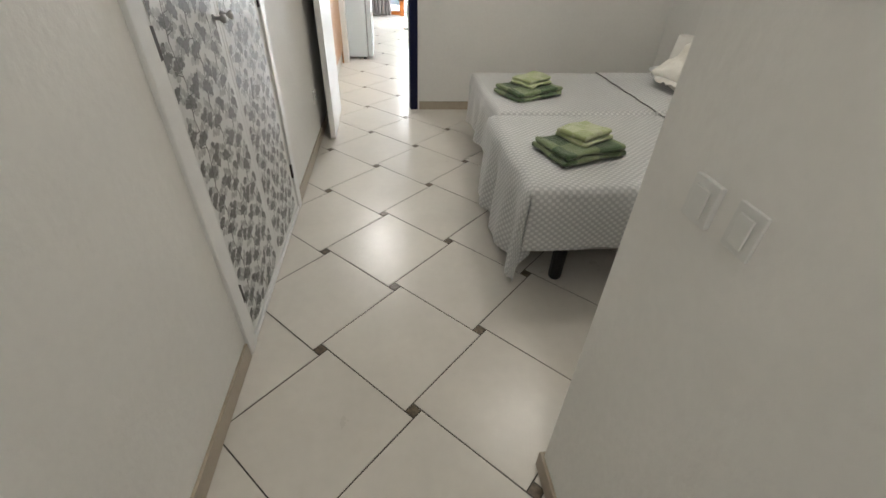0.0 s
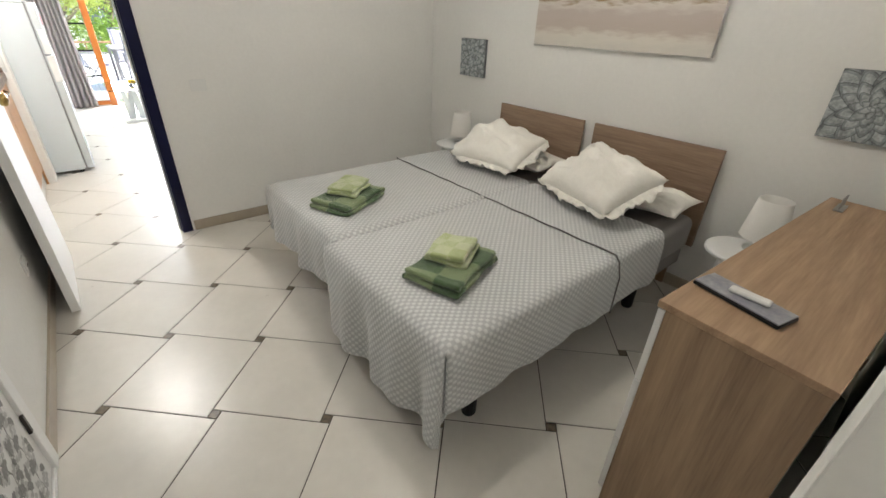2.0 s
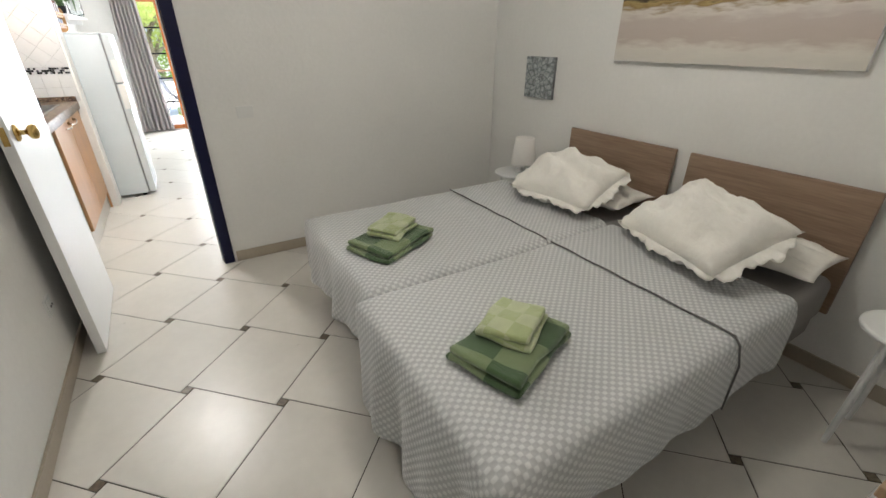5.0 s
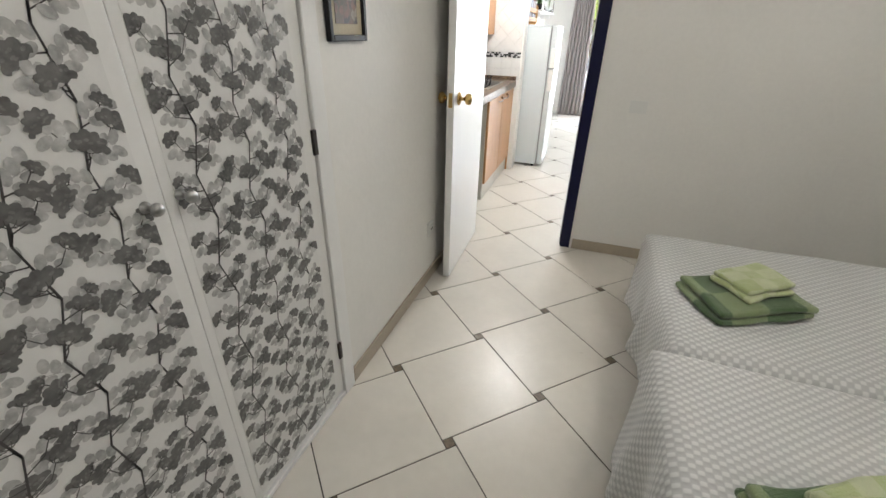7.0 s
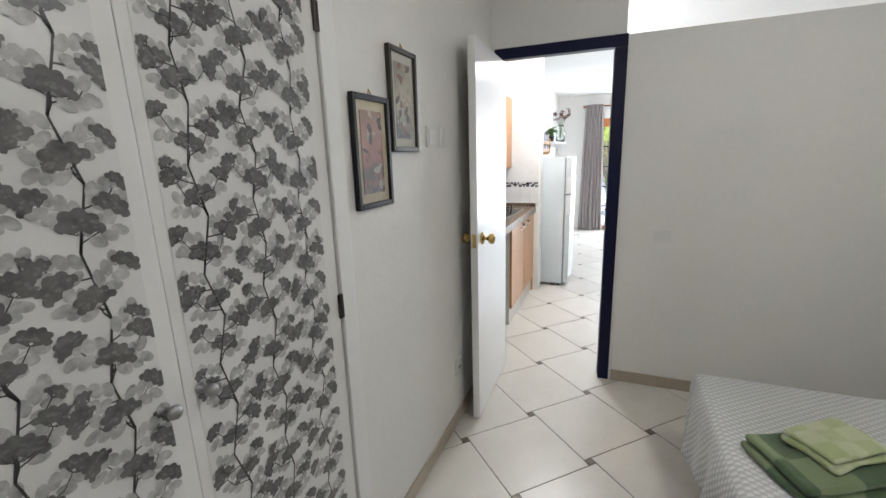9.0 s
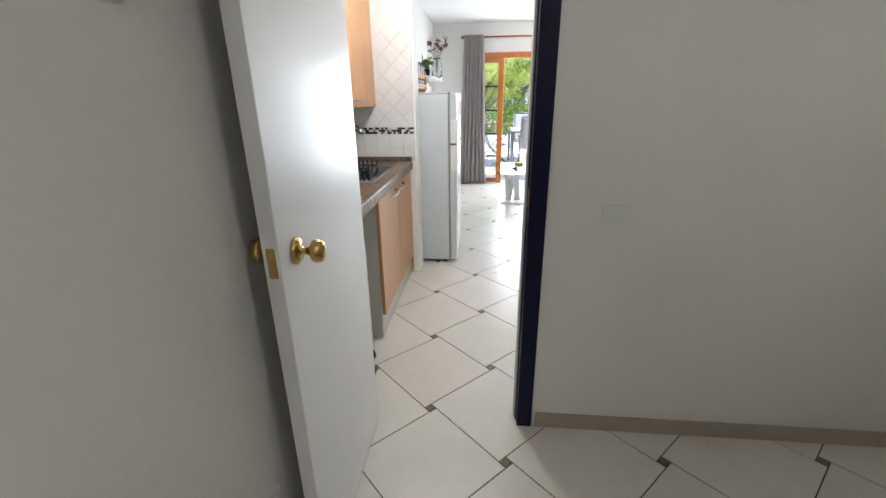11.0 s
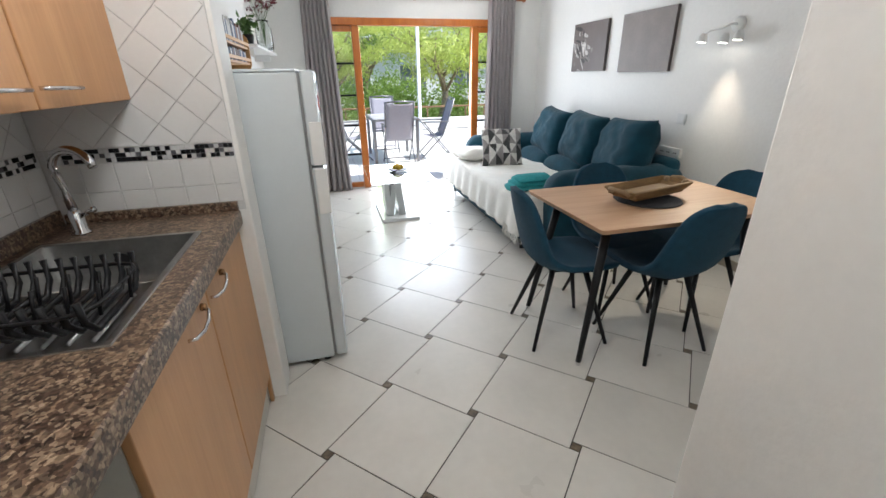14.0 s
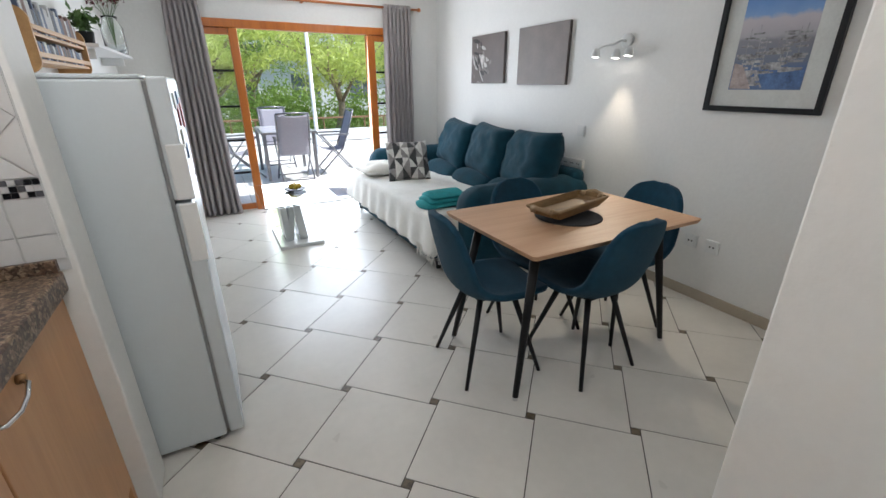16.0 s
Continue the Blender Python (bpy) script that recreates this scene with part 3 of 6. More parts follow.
def spread_sheet(y0, y1, drop_foot, drop_lo, drop_hi, x_head, lift, seed, x_foot=BX0):
    """Cloth over a bed: flat on top, rounded at the rim, hanging in folds at the foot and the open side."""
    nx, ny = 92, 74
    lo_l, hi_l = drop_lo, drop_hi
    span_x, span_y = drop_foot + (x_head - x_foot), lo_l + (y1 - y0) + hi_l
    top = BTOP + lift

    def fn(u, v):
        s = u * span_x - drop_foot
        q = v * span_y - lo_l
        ex = max(0.0, -s)
        w = y1 - y0
        ey = -q if q < 0 else (q - w if q > w else 0.0)
        sy = -1 if q < 0 else 1
        x, y = x_foot + max(0.0, s), y0 + min(max(q, 0.0), w)
        d = math.hypot(ex, ey)
        nz = 0.006 * noise.noise(Vector((x * 3 + seed, y * 3, 0))) + 0.002 * noise.noise(Vector((x * 11, y * 11, seed)))
        if d < 1e-6:
            rim = max(0.0, 0.035 - max(0.0, min(s + (0 if drop_foot else 9), q, w - q))) / 0.035
            return Vector((x, y, top + nz - 0.018 * rim * rim))
        dx, dy = -ex / d, sy * ey / d
        along = (y if abs(dx) > abs(dy) else x) * 18 + seed
        corner = min(ex, ey) / max(d, 1e-6)
        fold = (math.sin(along) + 0.6 * math.sin(along * 1.9 + seed) + 0.5 * noise.noise(Vector((x * 5, y * 5, seed)))) * min(1.0, d / 0.3)
        calm = 1.0 if ex > ey else 0.35
        out = 0.012 * min(1.0, d / 0.05) + 0.022 * calm * fold * (1 - 0.5 * corner) + 0.016 * min(1, d / 0.4)
        cr = 0.035 * corner * math.sin(math.atan2(ex, ey) * 8) * min(1.0, d / 0.25)
        turn = min(ex, ey) / max(ex, ey)
        x += 0.05 * turn
        y += -sy * 0.05 * turn
        z = top - 0.018 - d * (1 - 0.06 * turn)
        spill = max(0.0, 0.015 - z)
        out += spill * 0.8
        return Vector((x + dx * out + dy * cr, y + dy * out - dx * cr, max(z, 0.014 + 0.01 * abs(fold) * min(1, spill * 6))))
    bm = grid_sheet(nx, ny, fn)
    bm.verts.index_update()
    lay = bm.loops.layers.uv.new("cloth")
    for f in bm.faces:
        for lp in f.loops:
            i, j = divmod(lp.vert.index, ny + 1)
            lp[lay].uv = (i / nx * span_x, j / ny * span_y)
    return bm


def bedspread(y0, y1, foot, lo, hi, seed, label, xf):
    t = thing("bedspread", BX0, (y0 + y1) / 2, BTOP, label, "bedspread", "bedspreads")
    sp = part("cover", spread_sheet(y0, y1, foot, lo, hi, 1.72, 0.006, seed, xf), SPREAD, t, "", True)
    part("turned_back_edge", spread_sheet(y0, y1, 0.0, lo * 0.96, hi, 2.12, 0.012, seed + 5, 1.705), SPREAD, t, "cover folded back below the pillows", True)
    pts = [(1.703, y, BTOP + 0.017 + 0.002 * math.sin(y * 30)) for y in np.linspace(y0 + 0.01, y1 - 0.01, 24)]
    if lo > 0.1:
        pts = [(1.703, y0 - 0.03, BTOP - k) for k in (0.27, 0.18, 0.08)] + [(1.703, y0 - 0.012, BTOP - 0.01)] + pts
    # Thin dark tube that draws the line of the cover's fold.
    part("fold_line", tube(pts, 0.0036, 6), FOLD_LINE, t, "thin dark line along the fold of the cover", True)
    for o in t.children:
        if o.name.startswith(("cover", "turned")):
            mod = o.modifiers.new("thick", "SOLIDIFY")
            mod.thickness, mod.offset = 0.005, 1


bedspread(-1.70, -0.825, 0.27, 0.03, 0.27, 1.3, "light grey lozenge-woven bedspread hanging over the foot", 0.80)
bedspread(-2.55, -1.712, 0.40, 0.245, 0.03, 4.1, "light grey lozenge-woven bedspread with its corner on the floor", 0.748)


def pillow(x, y, z, w, d, h, m, frill, label, seed):
    t = thing("pillow", x, y, z, label, "pillow", "bed pillows")
    body = moved(cushion(w, d, h, 1.7 if frill else 2.6, 30, 30, 0.026 if frill else 0.014, seed), Matrix.Translation((x, y, z)) @ m)
    part("body", body, PILLOW, t, "", True)
    if frill:
        n = 150

        def fn(u, v):
            a = u * 2 * math.pi
            ca, sa = math.cos(a), math.sin(a)
            k = (abs(ca) ** 5 + abs(sa) ** 5) ** -0.2
            r = 1 + v * (0.14 + 0.05 * math.sin(a * 7 + seed) + 0.03 * math.sin(a * 17))
            wav = math.sin(a * 31 + seed) + 0.5 * math.sin(a * 53)
            p = Vector((ca * k * w / 2 * 0.96 * r, sa * k * d / 2 * 0.96 * r * (1 + 0.03 * v), v * (0.009 * wav - 0.014)))
            return Matrix.Translation((x, y, z)) @ m @ p
        o = part("frill", grid_sheet(n, 4, fn, closed_u=True), PILLOW, t, "gathered frill", True)
        mod = o.modifiers.new("thick", "SOLIDIFY")
        mod.thickness = 0.004


R = Matrix.Rotation
pillow(2.36, -1.36, 0.575, 0.32, 0.66, 0.10, R(radians(-3), 4, "Y"), False, "flat white pillow under a frilled one", 3.0)
pillow(2.36, -2.22, 0.575, 0.32, 0.66, 0.10, R(radians(-3), 4, "Y"), False, "flat white pillow under a frilled one", 7.0)
pillow(2.15, -1.37, 0.66, 0.40, 0.52, 0.28, R(radians(8), 4, "Z") @ R(radians(-18), 4, "Y"), True, "plump cream pillow with a gathered frill", 1.0)
pillow(2.12, -2.15, 0.665, 0.40, 0.54, 0.31, R(radians(-16), 4, "Z") @ R(radians(-20), 4, "Y"), True, "plump cream pillow with a gathered frill, slumped forward", 5.0)


def towel_pile(x, y, z, turn, k):
    """A folded check towel with a smaller one on top."""
    rng = random.Random(k)

    def folded(name, w, d, h, layers, material, ox, oy, oz, rot, label, cat):
        t = thing(name, x, y, z, label, cat, "folded towels")
        m0 = Matrix.Translation((x, y, z)) @ R(radians(turn), 4, "Z") @ Matrix.Translation((ox, oy, oz)) @ R(radians(rot), 4, "Z")
        for i in range(layers):
            sx, sy = 1 - 0.05 * rng.random() * i, 1 - 0.10 * rng.random() * i
            b = box(-w / 2 * sx, w / 2 * sx, -d / 2 * sy, d / 2 * sy, i * h / layers + 0.001, (i + 1) * h / layers, h / layers * 0.46, 4)
            bmesh.ops.subdivide_edges(b, edges=[e for e in b.edges if e.calc_length() > 0.05], cuts=9, use_grid_fill=True)
            for v in b.verts:
                c = v.co.copy()
                puff = 1 + 0.35 * noise.noise(Vector((c.x * 7 + k, c.y * 7, i)))
                v.co.z = i * h / layers + 0.001 + (c.z - i * h / layers) * puff
                v.co += Vector((0.016 * noise.noise(c * 8 + Vector((k, i, 0))), 0.016 * noise.noise(c * 8 + Vector((i, k, 4))), 0.012 * noise.noise(Vector((c.x * 9, c.y * 9, k + 0.6)))))
                v.co.z = max(v.co.z, 0.0015)
            b.transform(m0)
            part("fold", b, material, t, "", True)
        return t
    folded("bath_towel", 0.34, 0.24, 0.05, 2, CHECKD, 0, 0, 0, 0, "dark green checked towel folded on the bedspread", "towel")
    folded("hand_towel", 0.20, 0.17, 0.044, 2, CHECKL, 0.03, 0.02, 0.053, 10, "pale green checked hand towel folded on a larger one", "towel")


def checked(name, a, c, e, pitch):
    """Terry cloth with woven checks."""
    m = mat(name, a, 0.95, var=0.2, scale=30, bump=0.6, bscale=300, sheen=0.4)
    n, l = m.node_tree.nodes, m.node_tree.links
    p = n["Principled BSDF"]
    tc = n.new("ShaderNodeTexCoord")
    mp = n.new("ShaderNodeMapping")
    mp.inputs["Rotation"].default_value = (0, 0, radians(-24))
    l.new(tc.outputs["Object"], mp.inputs[0])
    ck = n.new("ShaderNodeTexChecker")
    ck.inputs["Scale"].default_value = 1 / pitch
    ck.inputs["Color1"].default_value, ck.inputs["Color2"].default_value = (*c, 1), (*e, 1)
    l.new(mp.outputs[0], ck.inputs[0])
    mx = n.new("ShaderNodeMix")
    mx.data_type = "RGBA"
    mx.inputs[0].default_value = 0.5
    old = p.inputs["Base Color"].links[0].from_socket
    l.new(old, mx.inputs[6])
    l.new(ck.outputs[0], mx.inputs[7])
    l.new(mx.outputs[2], p.inputs["Base Color"])
    return m


CHECKD = checked("dark_green_check", (0.07, 0.13, 0.04), (0.045, 0.10, 0.03), (0.34, 0.41, 0.21), 0.125)
CHECKL = checked("pale_green_check", (0.48, 0.54, 0.28), (0.42, 0.50, 0.22), (0.62, 0.66, 0.46), 0.06)
towel_pile(1.05, -1.37, BTOP + 0.017, 25, 1)
towel_pile(1.05, -2.22, BTOP + 0.017, 20, 6)


def bedside(x, y, r, lx, ly, label):
    t = thing("bedside_table", x, y, 0, label, "bedside table", "round bedside tables")
    part("top", lathe([(0, 0.478), (r - 0.015, 0.478), (r, 0.484), (r, 0.496), (r - 0.01, 0.5), (0, 0.5)], x, y, 36), WHITEP, t, "", True)
    for k in range(3):
        a = k * 2.094 + 0.5
        part("leg", tube([(x + 0.10 * math.cos(a), y + 0.10 * math.sin(a), 0.478), (x + r * 0.8 * math.cos(a), y + r * 0.8 * math.sin(a), 0.0)], 0.014, 10, r2=0.010), WHITEP, t)
    l = thing("table_lamp", lx, ly, 0.5, "small white bedside lamp with a tapered shade", "lamp", "bedside lamps")
    part("foot", lathe([(0, 0.5), (0.055, 0.5), (0.055, 0.508), (0.018, 0.516), (0.012, 0.53), (0.012, 0.60), (0, 0.60)], lx, ly, 20), WHITEP, l, "", True)
    b = lathe([(0.088, 0.565), (0.066, 0.745), (0.063, 0.745), (0.085, 0.565), (0.088, 0.565)], lx, ly, 30)
    part("shade", b, SHADE, l, "white fabric shade", True)
    return t


bedside(2.27, -2.85, 0.155, 2.33, -2.88, "round white bedside table between bed and dresser")
bedside(2.38, -0.67, 0.15, 2.42, -0.70, "round white bedside table in the room's corner")

# dresser
DM = Matrix.Translation((1.712, -3.1765, 0)) @ R(radians(-3.2), 4, "Z") @ Matrix.Translation((-1.712, 3.1765, 0))
ds = thing("dresser", 1.72, -3.165, 0, "oak laminate chest of drawers with white fronts against the partition", "dresser")


def in_dresser(b):
    return moved(b, DM)


part("top", in_dresser(box(1.057, 2.367, -3.3545, -2.9985, 0.782, 0.802, 0.002)), OAK_X, ds)
part("side_panel", in_dresser(box(1.059, 1.077, -3.3525, -3.0205, 0.0, 0.781, 0.0015)), OAK_Z, ds)
part("side_panel", in_dresser(box(2.347, 2.365, -3.3525, -3.0205, 0.0, 0.781, 0.0015)), OAK_Z, ds)
part("back_panel", in_dresser(box(1.078, 2.346, -3.3525, -3.3465, 0.02, 0.78)), CARCASS, ds)
part("plinth", in_dresser(box(1.078, 2.346, -3.045, -3.03, 0.0, 0.06)), CARCASS, ds)
for cx in range(2):
    for cz in range(3):
        xa = 1.061 + cx * 0.653
        za = 0.065 + cz * 0.239
        d = part("drawer", in_dresser(box(xa, xa + 0.649, -3.0195, -3.0015, za, za + 0.235, 0.0015)), WHITEP, ds, "plain white drawer front")
        part("handle", in_dresser(tube([(xa + 0.25, -3.0005, za + 0.19), (xa + 0.25, -2.9785, za + 0.19), (xa + 0.39, -2.9785, za + 0.19), (xa + 0.39, -3.0005, za + 0.19)], 0.005, 8)), CHROME, d)
pc = thing("pencil_case", 1.23, -3.09, 0.802, "flat marbled grey case with a dark rim lying on the dresser", "case")
PM = Matrix.Translation((1.23, -3.09, 0.803)) @ R(radians(-103), 4, "Z")
part("body", moved(box(-0.105, 0.105, -0.042, 0.042, 0, 0.010, 0.004, 3), PM), BLACK, pc)
part("lid", moved(box(-0.103, 0.103, -0.040, 0.040, 0.0102, 0.014, 0.0018), PM), mat("marbled_grey", (0.20, 0.21, 0.25), 0.3, var=0.5, scale=22, second=(0.40, 0.39, 0.42)), pc, "marbled blue-grey lid")
rm = single("remote_control", moved(box(-0.045, 0.045, -0.014, 0.014, 0.0142, 0.026, 0.006, 4), PM @ Matrix.Translation((0.01, 0.005, 0)) @ R(radians(12), 4, "Z")), PLASTIC, "small rounded white remote lying on the case", "remote")
st = thing("jewellery_stand", 2.24, -3.09, 0.802, "small metal stand with upright prongs on the dresser", "ornament")
part("bar", moved(box(2.19, 2.29, -3.105, -3.075, 0.802, 0.808, 0.002), Matrix()), STEEL, st)
for k in range(4):
    part("prong", tube([(2.20 + 0.025 * k, -3.09, 0.808), (2.205 + 0.025 * k, -3.09, 0.85)], 0.003, 6), STEEL, st)


# pictures
def canvas(name, x0, x1, y0, y1, z0, z1, material, label, edge=WHITEP):
    t = thing(name, (x0 + x1) / 2, (y0 + y1) / 2, z0, label, "picture")
    part("stretcher", box(x0, x1, y0, y1, z0, z1, 0.003), edge, t)
    return t


PAINTING = bands("abstract_painting", "z", ((0.0, "c9c4bb"), (0.12, "d2ccc2"), (0.20, "b9aca2"), (0.34, "bcb0a8"), (0.42, "cfc8bf"), (0.47, "8a7040"), (0.50, "a8925c"), (0.53, "33281d"), (0.57, "a58d5a"), (0.60, "d6d0c4"), (0.69, "e0dbd0"), (0.73, "14151f"), (1.0, "0e0f19")), 0.20, 4.5, 0.5, (1, 2.0, 9.0), 1.262, 1.82)
t = canvas("abstract_painting", 2.572, 2.598, -2.345, -1.215, 1.262, 1.90, None, "wide abstract canvas in navy, ochre and cream")
part("painted_face", box(2.5705, 2.5718, -2.343, -1.217, 1.264, 1.898), PAINTING, t, "bands of navy, ochre, brown and cream paint")


def succulent(y0, y1, z0, z1, label):
    """A square print of a rosette plant: overlapping petals as thin raised shapes."""
    t = thing("plant_print", 2.585, (y0 + y1) / 2, z0, label, "picture", "plant prints")
    part("panel", box(2.578, 2.598, y0, y1, z0, z1, 0.002), PRINTBG, t)
    cy, cz = (y0 + y1) / 2, (z0 + z1) / 2
    bm = bmesh.new()
    rng = random.Random(int(-y0 * 100))
    k = 0
    for ring, (n, r, s) in enumerate(((15, 0.185, 0.060), (13, 0.140, 0.056), (12, 0.102, 0.048), (10, 0.070, 0.040), (8, 0.042, 0.031), (6, 0.020, 0.021), (3, 0.006, 0.011))):
        for i in range(n):
            a = 2 * math.pi * (i + 0.5 * (ring % 2)) / n + rng.uniform(-0.08, 0.08)
            for grow, ink in ((1.0, 2), (0.88, 1), (0.60, 0)):
                k += 1
                lx = 2.5775 - 0.00001 * k
                py, pz = cy + (r + s * 0.16 * (1 - grow)) * math.cos(a), cz + (r + s * 0.16 * (1 - grow)) * math.sin(a)
                ring_v = []
                for t2 in np.linspace(0, 2 * math.pi, 14, endpoint=False):
                    u = grow * s * (math.cos(t2) + 0.22 * max(0.0, math.cos(t2)) ** 6)
                    v = grow * s * 0.74 * math.sin(t2) * (1 - 0.25 * math.cos(t2))
                    yy, zz = py + u * math.cos(a) - v * math.sin(a), pz + u * math.sin(a) + v * math.cos(a)
                    ring_v.append(bm.verts.new((lx, min(max(yy, y0 + 0.001), y1 - 0.001), min(max(zz, z0 + 0.001), z1 - 0.001))))
                f = bm.faces.new(ring_v)
                f.material_index = ink
    part("printed_rosette", bm, PETALS, t, "grey-green rosette of fleshy leaves")
    return t


PRINTBG = mat("print_ground", (0.20, 0.21, 0.215), 0.5, var=0.4, scale=30)
PETALS = [mat("petal_" + k, c, 0.5, var=0.45, scale=26) for k, c in (("pale", (0.50, 0.53, 0.54)), ("mid", (0.33, 0.36, 0.37)), ("dark", (0.19, 0.21, 0.22)))]
succulent(-0.748, -0.470, 0.995, 1.265, "square grey print of a succulent rosette by the corner")
succulent(-3.146, -2.862, 0.990, 1.266, "square grey print of a succulent rosette above the dresser")


def framed(y0, y1, z0, z1, fr_mat, matte, art, label, rod=0.018):
    t = thing("framed_picture", X0 + 0.01, (y0 + y1) / 2, z0, label, "picture", "framed prints by the bedroom door")
    for n2, a in (("frame_bar", (y0, y0 + rod, z0, z1)), ("frame_bar", (y1 - rod, y1, z0, z1)), ("frame_bar", (y0 + rod, y1 - rod, z0, z0 + rod)), ("frame_bar", (y0 + rod, y1 - rod, z1 - rod, z1))):
        part(n2, box(X0 + 0.002, X0 + 0.02, a[0], a[1], a[2], a[3], 0.003), fr_mat, t)
    part("mount", box(X0 + 0.002, X0 + 0.009, y0 + rod, y1 - rod, z0 + rod, z1 - rod), matte, t)
    part("print", box(X0 + 0.0092, X0 + 0.0105, y0 + rod + 0.028, y1 - rod - 0.028, z0 + rod + 0.03, z1 - rod - 0.03), art, t, "faded printed picture")
    rng = random.Random(int(z0 * 1000))
    b = bmesh.new()
    a0, a1, c0, c1 = y0 + rod + 0.029, y1 - rod - 0.029, z0 + rod + 0.031, z1 - rod - 0.031
    for k in range(34):
        cy, cz = rng.uniform(a0, a1), c0 + (c1 - c0) * rng.random() ** 1.5
        ru, rv, tilt = rng.uniform(0.006, 0.026), rng.uniform(0.005, 0.016), rng.uniform(0, 3.1)
        ring = []
        for q in np.linspace(0, 2 * math.pi, 10, endpoint=False):
            u, w = ru * math.cos(q) * (1 + 0.3 * math.sin(3 * q + k)), rv * math.sin(q)
            ring.append(b.verts.new((X0 + 0.0107 + 0.000008 * k, min(max(cy + u * math.cos(tilt) - w * math.sin(tilt), a0), a1), min(max(cz + u * math.sin(tilt) + w * math.cos(tilt), c0), c1))))
        b.faces.new(ring).material_index = k % 3
    part("printed_shape", b, BLOTS, t, "dark and pale shapes of the faded print")["kind"] = "stuff"
    part("hook", tube([(X0 + 0.012, (y0 + y1) / 2 - 0.01, z1), (X0 + 0.008, (y0 + y1) / 2, z1 + 0.018), (X0 + 0.012, (y0 + y1) / 2 + 0.01, z1)], 0.0018, 6), BRASS, t)
    return t


BLOTS = [mat("print_" + k, c, 0.45, var=0.4, scale=40) for k, c in (("dark", (0.07, 0.055, 0.045)), ("rust", (0.22, 0.11, 0.085)), ("pale", (0.42, 0.36, 0.27)))]
ART1 = bands("faded_red_print", "z", ((0, "6d5347"), (0.25, "4f4a3b"), (0.45, "8a5a50"), (0.7, "9d7668"), (1, "7f6a58")), 0.9, 14, 0.4, (1, 1, 1), 1.34, 1.62)
ART2 = bands("faded_grey_print", "z", ((0, "2f3033"), (0.3, "8f8a7a"), (0.6, "b4ad97"), (1, "7d776a")), 0.8, 12, 0.4, (1, 1, 1), 1.52, 1.8)
framed(-1.668, -1.448, 1.304, 1.660, BLACK, mat("cream_mount", (0.55, 0.49, 0.36), 0.7), ART1, "black framed print in faded red with a cream mount")
framed(-1.428, -1.215, 1.484, 1.842, mat("dark_bronze", (0.05, 0.045, 0.035), 0.3, metal=0.6), mat("pale_mount", (0.55, 0.54, 0.48), 0.7), ART2, "dark bronze framed print with a pale mount")


def plate(name, face, a, c, w, h, label, category, toggles=1, out=0.009, pins=False):
    """A white wall plate; face is (axis, place, sign), a and c its middle."""
    ax, v, s = face
    if ax == "x":
        pos = (v, a, c)
        bx = lambda y0, y1, z0, z1, d0, d1: box(*sorted((v + s * d0, v + s * d1)), y0, y1, z0, z1, 0.0015)  # noqa: E731
    else:
        pos = (a, v, c)
        bx = lambda y0, y1, z0, z1, d0, d1: box(y0, y1, *sorted((v + s * d0, v + s * d1)), z0, z1, 0.0015)  # noqa: E731
    t = thing(name, *pos, label, category)
    part("plate", bx(a - w / 2, a + w / 2, c - h / 2, c + h / 2, 0.0, out), PLASTIC, t)
    for k in range(toggles):
        tw = (w - 0.02) / toggles
        a0 = a - w / 2 + 0.01 + k * tw
        part("insert" if pins else "rocker", bx(a0 + 0.001, a0 + tw - 0.001, c - h / 2 + 0.01, c + h / 2 - 0.01, out + 0.0005, out + 0.004), PLASTIC, t)
        for dy in (-0.011, 0.011) if pins else ():
            m = a0 + tw / 2 + dy
            part("pin_hole", bx(m - 0.005, m + 0.005, c - 0.005, c + 0.005, out + 0.0042, out + 0.0052), BLACK, t, "dark socket hole")
    return t


plate("light_switch", ("x", X0, 1), -1.075, 1.545, 0.08, 0.085, "small white switch plate beside the framed prints", "switch")
plate("thermostat", ("x", X0, 1), -0.93, 1.547, 0.055, 0.085, "narrow white wall switch near the door", "switch")
plate("wall_socket", ("x", X0, 1), -0.80, 0.33, 0.08, 0.08, "white wall socket low behind the open door", "socket", 1, 0.009, True)
plate("wall_socket", ("y", YB, -1), 0.70, 0.965, 0.095, 0.07, "white blank wall plate beside the door frame", "wall plate", 0, 0.005)
plate("light_switch", ("x", 0.64, -1), -3.46, 1.0, 0.05, 0.06, "white light switch on the passage wall", "switch")
plate("fuse_cover", ("x", 0.64, -1), -3.535, 1.003, 0.045, 0.06, "small white cover plate beside the light switch", "cover plate", 1, 0.005)


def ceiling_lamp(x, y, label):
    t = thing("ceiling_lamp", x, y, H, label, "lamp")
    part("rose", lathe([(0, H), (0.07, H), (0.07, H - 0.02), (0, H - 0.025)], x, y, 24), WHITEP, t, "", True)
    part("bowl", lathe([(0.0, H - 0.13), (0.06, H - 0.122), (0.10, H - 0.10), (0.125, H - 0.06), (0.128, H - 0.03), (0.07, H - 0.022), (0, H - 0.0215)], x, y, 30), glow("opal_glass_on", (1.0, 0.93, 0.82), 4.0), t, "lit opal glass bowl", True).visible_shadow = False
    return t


ceiling_lamp(1.28, -1.86, "lit opal glass ceiling lamp over the beds")
# Invented fitting for the passage fill light, never in view.
ceiling_lamp(0.3, -4.35, "added glowing ceiling lamp in the passage, out of view")
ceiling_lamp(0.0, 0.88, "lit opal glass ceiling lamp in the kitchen")


